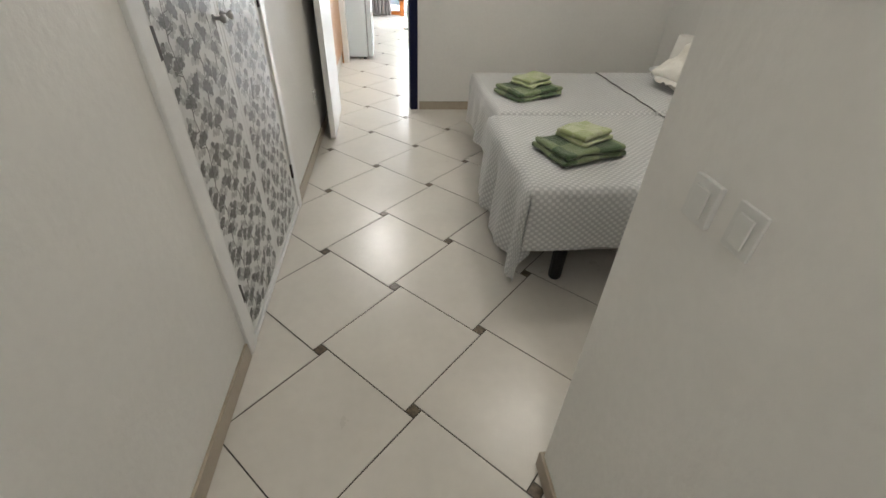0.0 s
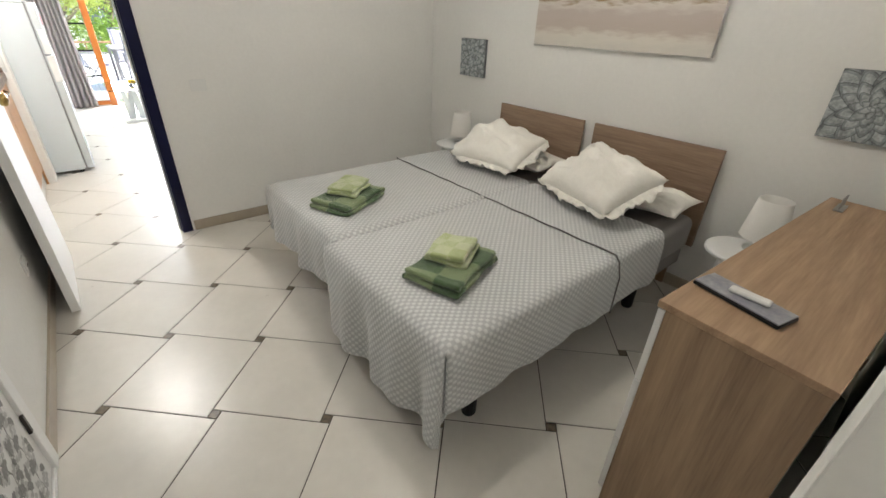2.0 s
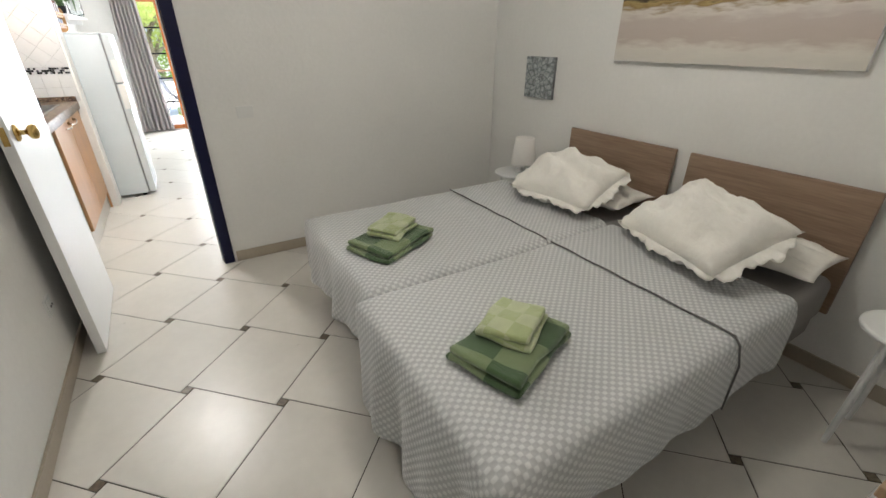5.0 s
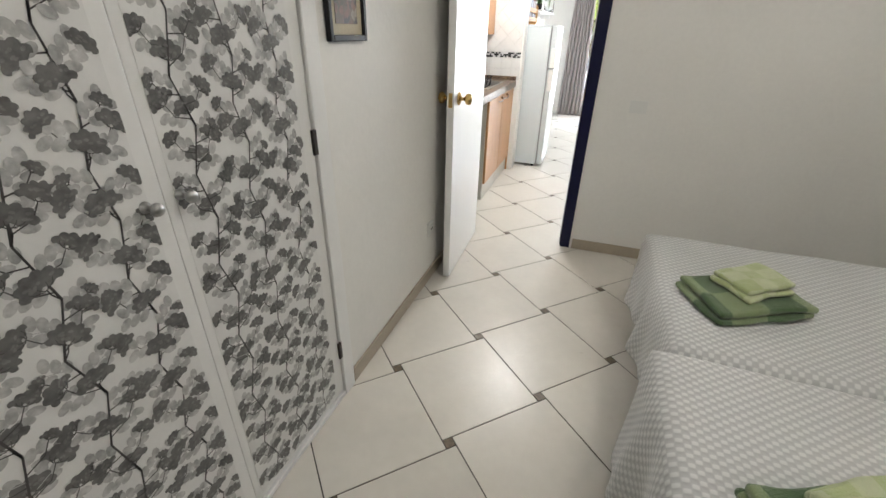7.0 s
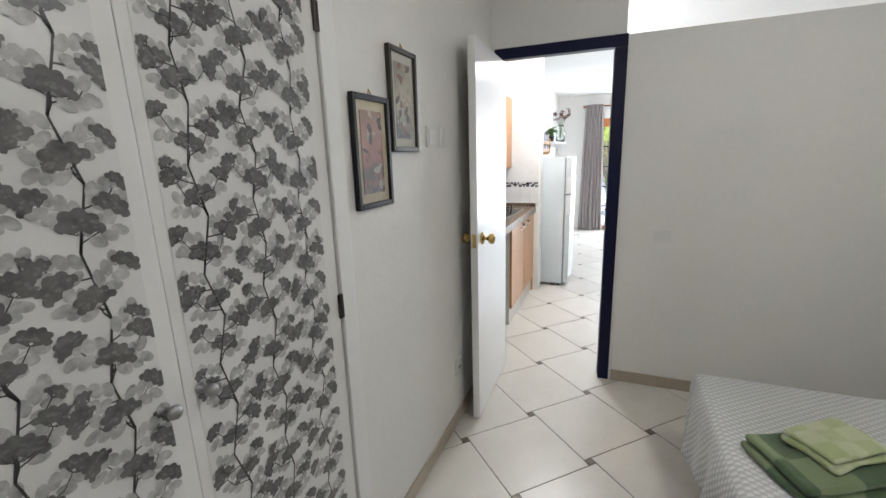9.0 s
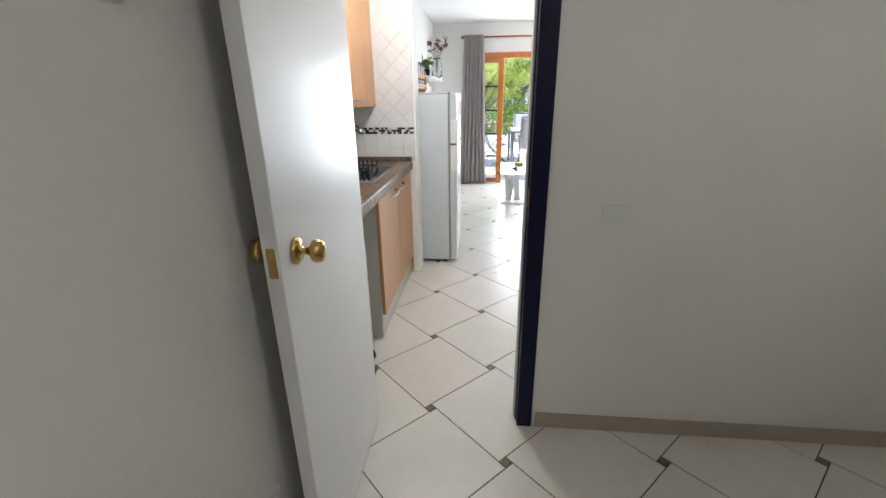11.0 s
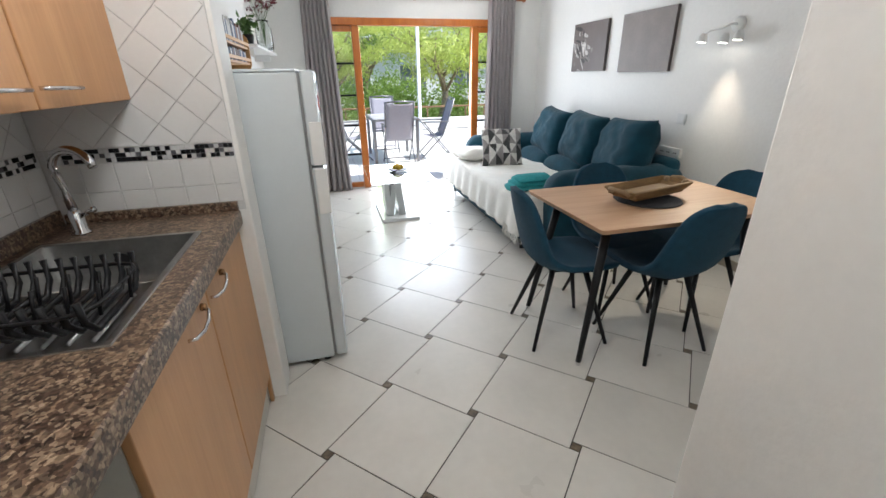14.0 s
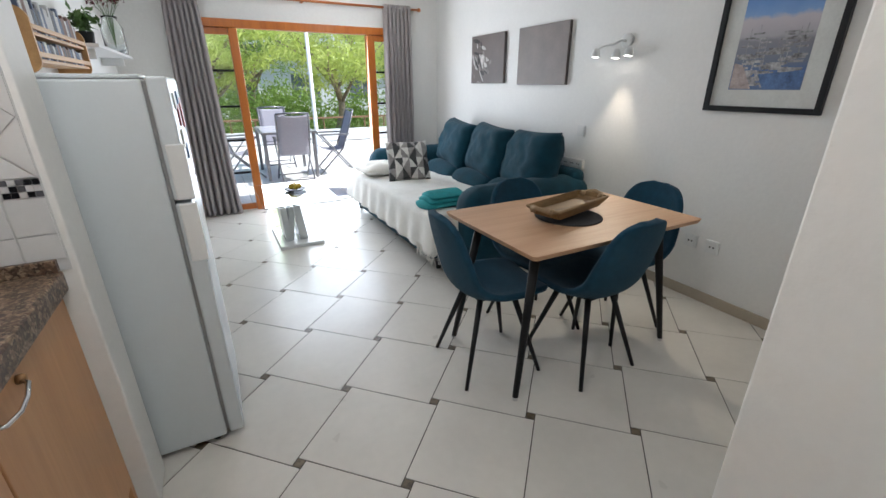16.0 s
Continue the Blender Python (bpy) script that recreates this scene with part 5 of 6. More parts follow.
def soft_box(x0, x1, y0, y1, z0, z1, r, seed, amp=0.012):
    b = box(x0, x1, y0, y1, z0, z1, r, 4)
    bmesh.ops.subdivide_edges(b, edges=[e for e in b.edges if e.calc_length() > 0.08], cuts=7, use_grid_fill=True)
    c = Vector(((x0 + x1) / 2, (y0 + y1) / 2, (z0 + z1) / 2))
    h = Vector((x1 - x0, y1 - y0, z1 - z0)) / 2
    for v in b.verts:
        d = v.co - c
        n = Vector((d.x / h.x, d.y / h.y, d.z / h.z))
        k = 0.03 * (max(0, 1 - n.y * n.y) + max(0, 1 - n.z * n.z))
        v.co += Vector((n.x * k, n.y * 0.02 * max(0, 1 - n.z * n.z), n.z * 0.03 * max(0, 1 - n.y * n.y)))
        v.co += amp * Vector((noise.noise(v.co * 4 + Vector((seed, 0, 0))), noise.noise(v.co * 4 + Vector((0, seed, 0))), noise.noise(v.co * 4 + Vector((0, 0, seed)))))
    return b


for k in range(3):
    ya = 2.86 + k * 0.635
    b = cushion(0.76, 0.52, 0.30, 4.5, 26, 22, 0.010, 3 + k)
    for v in b.verts:
        v.co.x *= 1.0 - 0.16 * (v.co.y + 0.26)
    b.transform(Matrix.Translation((2.52, ya + 0.285, 0.755)) @ R(radians((-3, 2, 3)[k]), 4, "X") @ R(radians(-9), 4, "Z") @ R(radians(17), 4, "Y") @ Matrix(((0, 0, 1, 0), (1, 0, 0, 0), (0, 1, 0, 0), (0, 0, 0, 1))))
    part("back_cushion", b, TEAL, sf, "plump teal back cushion", True)
    part("seat_cushion", soft_box(2.275, 2.62, max(ya - 0.01, 3.03), ya + 0.615, 0.285, 0.555, 0.09, 9 + k), TEAL, sf, "teal seat cushion", True)
for y0, y1 in ((2.67, 3.00), (4.93, 5.23)):
    part("armrest", soft_box(1.68 if y0 < 3 else 1.74, 2.80, y0, y1, 0.06, 0.64, 0.12, y0), TEAL, sf, "rounded teal armrest", True)

# pulled-out bed section with a fringed throw
cb = thing("sofa_bed_section", 1.7, 3.8, 0, "teal pull-out sofa section made up as a bed", "sofa bed")
part("base", box(1.47, 2.26, 3.04, 4.92, 0.05, 0.20, 0.02, 3), TEAL, cb, "", True)
part("mattress", box(1.45, 2.26, 3.03, 4.92, 0.205, 0.43, 0.05, 4), TEAL, cb, "", True)
for y in (2.98, 4.98):
    part("foot", lathe([(0, 0), (0.02, 0), (0.022, 0.05), (0, 0.05)], 1.52, y, 12), BLACK, cb)
thr = thing("throw", 1.75, 3.9, 0.44, "white woven throw with long fringes over the sofa bed", "throw")


def throw_fn(u, v):
    s = u * 1.12 - 0.30
    q = v * 2.48 - 0.27
    ex, ey = max(0, -s), max(0, -q)
    x, y = 1.445 + max(0, s), 2.885 + max(0, q)
    nz = 0.012 * noise.noise(Vector((x * 4, y * 4, 2))) + 0.005 * noise.noise(Vector((x * 13, y * 13, 5)))
    d = math.hypot(ex, ey)
    top = 0.455
    if d < 1e-6:
        return Vector((x, y, top + nz))
    dx, dy = -ex / d, -ey / d
    f = math.sin((y if ex > ey else x) * 24) * min(1, d / 0.2)
    out = 0.012 + 0.012 * f + 0.03 * min(1, d / 0.25)
    return Vector((x + dx * out, y + dy * out, max(0.16, top - d + 0.01 * math.exp(-d / 0.02))))


o = part("cloth", grid_sheet(40, 84, throw_fn), THROW, thr, "", True)
mod = o.modifiers.new("thick", "SOLIDIFY")
mod.thickness, mod.offset = 0.006, 1
b = bmesh.new()
rng = random.Random(3)
for k in range(70):
    x = 1.44 + 0.80 * k / 70 if k < 44 else 1.40
    y = 2.83 if k < 44 else 2.83 + (k - 44) * 0.012
    if x > 1.9:
        continue
    z = 0.20
    tube([(x, y, z), (x + rng.uniform(-0.01, 0.01), y - 0.006, z - 0.05), (x + rng.uniform(-0.014, 0.014), y - 0.004, z - 0.10)], 0.0045, 5, b, r2=0.003)
part("fringe", b, THROW, thr, "long knotted fringe")["kind"] = "stuff"

PILLC = [mat("harlequin_" + k, c, 0.85, var=0.1, scale=30, bump=0.3, bscale=250) for k, c in (("white", (0.66, 0.64, 0.60)), ("grey", (0.28, 0.26, 0.25)), ("black", (0.05, 0.05, 0.05)))]
pm = Matrix.Translation((1.84, 4.27, 0.64)) @ R(radians(-12), 4, "Z") @ R(radians(62), 4, "X")
b = cushion(0.44, 0.42, 0.15, 2.6, 60, 60, 0.006, 2)
for f in b.faces:
    c = f.calc_center_median()
    i, j = math.floor((c.x + 0.3) / 0.075), math.floor((c.y + 0.3) / 0.105)
    fx, fy = (c.x + 0.3) / 0.075 % 1, (c.y + 0.3) / 0.105 % 1
    up = fy > (fx if (i + j) % 2 else 1 - fx)
    f.material_index = ((i * 5 + j * 3) % 7 + (0 if up else 4)) % 3
tagged(obj("scatter_cushion", moved(b, pm), PILLC, None, "", True), "square cushion patterned in grey, black and white triangles", "cushion")
single("bed_pillow", moved(cushion(0.62, 0.38, 0.15, 2.6, 20, 20, 0.012, 8), Matrix.Translation((1.72, 4.62, 0.53)) @ R(radians(6), 4, "Z")), PILLOW, "white pillow lying on the throw", "pillow", smooth=True)
at = thing("folded_towel", 1.64, 3.14, 0.47, "turquoise towel folded on the white throw", "towel")
for k in range(3):
    b = soft_box(1.50 + 0.03 * k, 1.78, 3.05 + 0.02 * k, 3.27, 0.47 + 0.03 * k, 0.498 + 0.03 * k, 0.012, k, 0.006)
    part("fold", b, AQUA, at, "", True)

# coffee table
cf = thing("coffee_table", 0.66, 4.3, 0, "white coffee table with slanting supports and a glass top", "coffee table")
part("base", box(0.46, 0.845, 3.985, 4.62, 0.0, 0.03, 0.004), WHITEP, cf)
LACQUER = mat("pale_grey_lacquer", (0.56, 0.58, 0.57), 0.2, var=0.05, scale=4, bump=0.01)
for y, foot, top in ((4.10, (0.525, 0.585), (0.505, 0.555)), (4.10, (0.650, 0.725), (0.610, 0.675)), (4.12, (0.545, 0.600), (0.600, 0.650))):
    b = extruded([(foot[0], 0.0305), (foot[1], 0.0305), (top[1], 0.4325), (top[0], 0.4325)], "y", y, y + (0.26 if y < 4.11 else 0.22))
    bevel_all(b, b.edges[:], 0.004)
    part("support", b, LACQUER, cf, "pale grey slanting board")
part("glass_top", box(0.36, 0.99, 3.80, 4.75, 0.433, 0.443, 0.002), GLASS, cf, "clear glass top").visible_shadow = False
part("glass_leaf", box(0.49, 0.60, 4.52, 4.535, 0.032, 0.432, 0.002), GREENGL, cf, "green tinted glass upright").visible_shadow = False
fb = thing("fruit_dish", 0.70, 4.35, 0.443, "small dish of yellow fruit on the glass table", "dish")
part("dish", lathe([(0, 0.443), (0.05, 0.444), (0.10, 0.458), (0.105, 0.464), (0.05, 0.45), (0, 0.449)], 0.70, 4.35, 24), BLACK, fb, "dark shallow dish", True)
for k in range(4):
    part("fruit", lathe([(0, 0), (0.018, 0.004), (0.03, 0.025), (0.022, 0.048), (0, 0.056)], 0.70 + 0.032 * math.cos(k * 1.6), 4.35 + 0.032 * math.sin(k * 1.6), 14, m=Matrix.Translation((0, 0, 0.456))), mat("yellow_fruit", (0.62, 0.42, 0.03), 0.5, var=0.3, scale=40), fb, "", True)

# dining table
tb = thing("dining_table", 1.65, 1.755, 0, "oak-topped dining table on slanting black metal legs", "table")
TW, TD = 0.535, 0.365


def top_outline():
    pts = []
    for sx, sy in ((1, 1), (-1, 1), (-1, -1), (1, -1)):
        pts.append((sx * TW, sy * TD))
    return pts


b = bmesh.new()
lo = [b.verts.new((1.65 + x * 0.985, 1.755 + y * 0.98, 0.728)) for x, y in top_outline()]
hi = [b.verts.new((1.65 + x, 1.755 + y, 0.746)) for x, y in top_outline()]
hi2 = [b.verts.new((1.65 + x, 1.755 + y, 0.75)) for x, y in top_outline()]
b.faces.new(lo[::-1])
b.faces.new(hi2)
for p, q in ((lo, hi), (hi, hi2)):
    for i in range(4):
        b.faces.new((p[i], p[(i + 1) % 4], q[(i + 1) % 4], q[i]))
bmesh.ops.recalc_face_normals(b, faces=b.faces)
bevel_all(b, [e for e in b.edges if abs(e.verts[0].co.z - e.verts[1].co.z) > 0.002], 0.02, 4)
part("tabletop", b, TABLEW, tb, "pale oak tabletop")
part("under_frame", box(1.25, 2.05, 1.50, 2.01, 0.70, 0.727, 0.004), BLACKM, tb)
for sx in (-1, 1):
    for sy in (-1, 1):
        lg = part("leg", tube([(1.65 + sx * 0.40, 1.755 + sy * 0.22, 0.727), (1.65 + sx * 0.515, 1.755 + sy * 0.29, 0.02)], 0.023, 14, r2=0.014), BLACKM, tb, "", True)
        part("foot_cap", lathe([(0, 0), (0.012, 0), (0.014, 0.02), (0, 0.02)], 1.65 + sx * 0.517, 1.755 + sy * 0.292, 12), CHROME, lg)


def chair_shell():
    """A bucket shell: profile from the seat's front lip up the back, curved across its width."""
    prof = [(0.232, 0.432, 0.150), (0.225, 0.452, 0.185), (0.15, 0.456, 0.215), (0.05, 0.445, 0.226), (-0.06, 0.436, 0.228), (-0.135, 0.446, 0.226), (-0.185, 0.485, 0.222), (-0.210, 0.55, 0.215), (-0.230, 0.63, 0.206), (-0.248, 0.70, 0.194), (-0.263, 0.76, 0.176), (-0.275, 0.805, 0.148), (-0.282, 0.832, 0.108), (-0.285, 0.845, 0.045)]

    def at(u):
        k = u * (len(prof) - 1)
        i = min(int(k), len(prof) - 2)
        f = k - i
        return [prof[i][c] + (prof[i + 1][c] - prof[i][c]) * f for c in range(3)]

    def fn(u, v):
        x, z, w = at(u)
        s = v * 2 - 1
        mid = math.exp(-((u - 0.45) / 0.20) ** 2)
        back = max(0.0, (u - 0.45) / 0.55)
        lift = abs(s) ** 2.4 * (0.055 * mid + 0.012)
        return Vector((x + (abs(s) ** 2.2) * (0.075 * back * (1 - back ** 2) + 0.028 * mid), s * w, z + lift * (1 - back)))
    return grid_sheet(30, 16, fn)


def dining_chair(x, y, turn, label):
    t = thing("dining_chair", 0, 0, 0, label, "chair", "chairs round the table")
    o = part("shell", chair_shell(), TEALCH, t, "padded blue fabric shell", True)
    mod = o.modifiers.new("thick", "SOLIDIFY")
    mod.thickness, mod.offset = 0.032, 0
    mod = o.modifiers.new("soft", "SUBSURF")
    mod.levels = mod.render_levels = 1
    part("under_plate", box(-0.10, 0.10, -0.09, 0.09, 0.405, 0.417, 0.004), BLACKM, t)
    for sx in (-1, 1):
        for sy in (-1, 1):
            part("leg", tube([(sx * 0.09, sy * 0.085, 0.415), (sx * 0.205, sy * 0.195, 0.0)], 0.0155, 10, r2=0.0095), BLACKM, t, "", True)
    t.matrix_basis = Matrix.Translation((x, y, 0)) @ R(radians(turn), 4, "Z")
    return t


ch = dining_chair(1.19, 1.797, -6, "blue upholstered shell chair on black legs at the table's end")
for x, y, turn, lab in ((1.63, 1.575, 93, "blue upholstered shell chair pulled in on the table's long side"), (2.07, 1.755, 181, "blue upholstered shell chair at the end by the wall"), (1.655, 1.985, 268, "blue upholstered shell chair between table and sofa")):
    c = copy_thing(ch, Matrix.Translation((x, y, 0)) @ R(radians(turn), 4, "Z"))
    c["label"] = lab

ROPE = mat("jute_rope", (0.33, 0.23, 0.13), 0.95, bump=0.5, bscale=200)
mt = single("place_mat", lathe([(0, 0.7505), (0.165, 0.7505), (0.168, 0.753), (0.165, 0.756), (0, 0.756)], 1.62, 1.74, 40), mat("charcoal_felt", (0.03, 0.03, 0.033), 0.95, bump=0.3, bscale=300), "round charcoal felt place mat", "place mat")
ty = thing("wooden_tray", 1.63, 1.755, 0.756, "rustic carved wooden tray with rope handles", "tray")
b = box(-0.235, 0.235, -0.095, 0.095, 0, 0.055, 0.010, 3)
for v in b.verts:
    k = 1.0 if v.co.z > 0.027 else 0.80
    v.co.x *= k
    v.co.y *= k
top = [f for f in b.faces if f.normal.z > 0.9 and f.calc_area() > 0.01]
bmesh.ops.inset_region(b, faces=top, thickness=0.014)
bmesh.ops.translate(b, verts=list({v for f in top for v in f.verts}), vec=(0, 0, -0.038))
TM = Matrix.Translation((1.63, 1.755, 0.779)) @ R(radians(14), 4, "Z")
part("bowl", moved(b, TM), wood("pale_bamboo", rgb("97794f"), rgb("6b5335"), "x", 0.6), ty)
for s in (-1, 1):
    part("handle", moved(tube([(s * 0.215, -0.05, 0.03), (s * 0.25, -0.04, 0.05), (s * 0.262, 0.0, 0.056), (s * 0.25, 0.04, 0.05), (s * 0.215, 0.05, 0.03)], 0.011, 8), TM), ROPE, ty, "knotted jute rope handle", True)
    for e in (-1, 1):
        part("knot", moved(lathe([(0, -0.018), (0.012, -0.014), (0.019, 0.0), (0.012, 0.014), (0, 0.018)], s * 0.225, e * 0.052, 10, m=Matrix.Translation((0, 0, 0.042))), TM), ROPE, ty, "jute rope knot", True)

# pictures on the sofa wall
EX = 2.83


def wall_canvas(y0, y1, z0, z1, art, label):
    t = thing("canvas_picture", EX - 0.015, (y0 + y1) / 2, z0, label, "picture", "brown canvases above the sofa")
    part("stretcher", box(EX - 0.03, EX - 0.001, y0, y1, z0, z1, 0.003), mat("canvas_edge", (0.10, 0.08, 0.075), 0.7), t)
    part("printed_face", box(EX - 0.0315, EX - 0.0302, y0 + 0.001, y1 - 0.001, z0 + 0.001, z1 - 0.001), art, t, "sepia photographic print")
    return t


SEPIA = mat("sepia_print", (0.14, 0.11, 0.10), 0.5, var=0.3, scale=3, second=(0.085, 0.066, 0.06))
t = wall_canvas(4.00, 4.61, 1.39, 1.865, SEPIA, "square sepia canvas with pale rounded shapes")
rngc = random.Random(9)
b = bmesh.new()
for k in range(46):
    cy, cz = 4.42 + rngc.gauss(0, 0.085), 1.60 + rngc.gauss(0, 0.10)
    ru, rv, tilt = rngc.uniform(0.018, 0.075), rngc.uniform(0.008, 0.030), rngc.uniform(0.2, 1.5)
    ring = []
    for a in np.linspace(0, 2 * math.pi, 14, endpoint=False):
        u, w = ru * math.cos(a), rv * math.sin(a)
        ring.append(b.verts.new((EX - 0.0318 - 0.00001 * k, min(max(cy + u * math.cos(tilt) - w * math.sin(tilt), 4.005), 4.605), min(max(cz + u * math.sin(tilt) + w * math.cos(tilt), 1.395), 1.86))))
    b.faces.new(ring).material_index = k % 3
PRINTS = [mat("sepia_" + k, c, 0.5, var=0.5, scale=18) for k, c in (("shadow", (0.035, 0.027, 0.024)), ("mid", (0.20, 0.17, 0.155)), ("light", (0.55, 0.51, 0.48)))]
part("printed_shape", b, PRINTS, t, "pale and dark rounded shapes in the print")["kind"] = "stuff"
wall_canvas(3.11, 3.77, 1.375, 1.865, mat("taupe_print", (0.20, 0.165, 0.15), 0.5, var=0.16, scale=6, bump=0.1), "square taupe canvas, almost plain")

bp = thing("framed_photo", EX - 0.012, 1.59, 1.226, "large black framed photo of boats in a harbour", "picture")
y0, y1, z0, z1 = 1.29, 1.89, 1.226, 2.03
for a in ((y0, y0 + 0.03, z0, z1), (y1 - 0.03, y1, z0, z1), (y0 + 0.03, y1 - 0.03, z0, z0 + 0.03), (y0 + 0.03, y1 - 0.03, z1 - 0.03, z1)):
    part("frame_bar", box(EX - 0.03, EX - 0.001, *a, 0.003), BLACK, bp)
part("mount", box(EX - 0.012, EX - 0.001, y0 + 0.03, y1 - 0.03, z0 + 0.03, z1 - 0.03), mat("white_mount", (0.62, 0.63, 0.60), 0.7), bp)
SEA = bands("harbour_print", "z", ((0.0, "5d6f90"), (0.15, "506c9c"), (0.24, "6d7688"), (0.42, "85858c"), (0.46, "aaa6ac"), (0.60, "bcb5b9"), (0.64, "7b9bc8"), (0.8, "5b86c0"), (1.0, "9db9dd")), 0.10, 16, 0.3, (1, 1, 1), 1.35, 1.93)
part("photo", box(EX - 0.0135, EX - 0.0122, y0 + 0.12, y1 - 0.12, z0 + 0.12, z1 - 0.12), SEA, bp, "photo of moored boats under blue hills")
b = bmesh.new()
rngb = random.Random(4)
for k in range(64):
    cz = z0 + 0.13 + 0.27 * (k / 63) ** 1.2
    cy, s = rngb.uniform(y0 + 0.125, y1 - 0.20), rngb.uniform(0.035, 0.06) * (1.2 - k / 110)
    box(EX - 0.0142 - 0.00004 * k, EX - 0.0137, cy, min(cy + s * 1.8, y1 - 0.125), cz, cz + s * 0.3, bm=b)
    if k % 2:
        box(EX - 0.0145, EX - 0.0137, cy + s * 0.8, cy + s * 0.8 + 0.003, cz, cz + s * 1.6, bm=b)
part("printed_boat", b, mat("boat_white", (0.42, 0.41, 0.42), 0.4, var=0.6, scale=25), bp, "pale moored boats")

b = extruded([(y0 + 0.125, z0 + 0.125), (y0 + 0.30, z0 + 0.125), (y0 + 0.34, z0 + 0.20), (y0 + 0.125, z0 + 0.215)], "z", 0.0, 0.0008)
part("printed_hull", moved(b, Matrix(((0, 0, -1, EX - 0.0150), (1, 0, 0, 0), (0, 1, 0, 0), (0, 0, 0, 1)))), mat("hull_blue", (0.10, 0.19, 0.40), 0.4, var=0.4, scale=20), bp, "blue boat hull in the photo")
b = extruded([(y0 + 0.36, z0 + 0.125), (y0 + 0.475, z0 + 0.125), (y0 + 0.475, z0 + 0.26), (y0 + 0.43, z0 + 0.25)], "z", 0.0, 0.0008)
part("printed_quay", moved(b, Matrix(((0, 0, -1, EX - 0.0150), (1, 0, 0, 0), (0, 1, 0, 0), (0, 0, 0, 1)))), mat("quay_pink", (0.46, 0.38, 0.36), 0.4, var=0.3, scale=25), bp, "pale quay in the photo")

# spot lamp
sl = thing("spot_lamp", EX - 0.02, 2.65, 1.62, "three-headed white wall spot lamp, switched on", "lamp")
part("wall_plate", lathe([(0, 0), (0.05, 0), (0.05, 0.015), (0.035, 0.022), (0, 0.022)], 0, 0, 24, m=Matrix.Translation((EX, 2.545, 1.665)) @ R(radians(-90), 4, "Y")), PLASTIC, sl, "", True)
part("arm", tube([(EX - 0.02, 2.545, 1.665), (EX - 0.06, 2.55, 1.668), (EX - 0.075, 2.60, 1.645), (EX - 0.075, 2.70, 1.642), (EX - 0.075, 2.76, 1.615)], 0.008, 8), PLASTIC, sl, "", True)
BULB = glow("lit_bulb", (1.0, 0.92, 0.8), 6)
for y, z in ((2.46, 1.590), (2.57, 1.580), (2.76, 1.595)):
    hdp = part("spot_head", lathe([(0.032, -0.03), (0.03, 0.0), (0.018, 0.03), (0, 0.035)], 0, 0, 20, m=Matrix.Translation((EX - 0.075, y, z)) @ R(radians(8), 4, "Y")), PLASTIC, sl, "white spot head", True)
    part("bulb", lathe([(0, -0.03), (0.024, -0.028), (0.024, -0.02), (0, -0.02)], 0, 0, 16, m=Matrix.Translation((EX - 0.075, y, z)) @ R(radians(8), 4, "Y")), BULB, hdp, "lit bulb")
for y, watts, wide, aim in ((2.53, 8.0, 60, (EX - 0.02, 2.53, 0.5)), (2.46, 22.0, 74, (1.95, 1.55, 0.3))):
    d = bpy.data.lights.new("spot_beam", "SPOT")
    d.energy, d.color, d.spot_size, d.spot_blend, d.shadow_soft_size = watts, (1.0, 0.84, 0.62), radians(wide), 0.9, 0.025
    new("spot_beam", d).matrix_world = look((EX - 0.13, y, 1.54), aim)

plate("light_switch", ("x", EX, -1), 2.885, 1.015, 0.085, 0.085, "white light switch above the sofa's end", "switch")
plate("socket_strip", ("x", EX, -1), 2.93, 0.745, 0.24, 0.075, "white surface socket strip behind the sofa's end", "socket", 3, 0.03, True)
plate("wall_socket", ("x", EX, -1), 1.79, 0.395, 0.085, 0.085, "white wall socket behind the dining table", "socket", 1, 0.009, True)
plate("wall_socket", ("x", EX, -1), 1.645, 0.392, 0.085, 0.085, "white wall socket behind the dining table", "socket", 1, 0.009, True)
cbx = single("junction_box", box(EX - 0.025, EX - 0.001, 4.95, 5.08, 0.93, 0.98, 0.004), PLASTIC, "small white junction box beside the curtain", "junction box")

# ceiling spots
cs = thing("ceiling_spots", 1.6, 4.7, H, "white ceiling bar with lit round glass bulbs", "lamp")
part("bar", box(1.25, 1.95, 4.67, 4.73, H - 0.04, H - 0.001, 0.006), PLASTIC, cs)
OPAL = glow("lit_globe", (1.0, 0.95, 0.88), 6)
for x in (1.35, 1.6, 1.85):
    g = part("holder", lathe([(0, H - 0.041), (0.022, H - 0.041), (0.022, H - 0.10), (0, H - 0.10)], x, 4.7, 16), CHROME, cs, "", True)
    part("globe", lathe([(0, H - 0.20), (0.03, H - 0.19), (0.045, H - 0.155), (0.035, H - 0.115), (0.02, H - 0.101), (0, H - 0.101)], x, 4.7, 20), OPAL, g, "lit glass bulb", True).visible_shadow = False

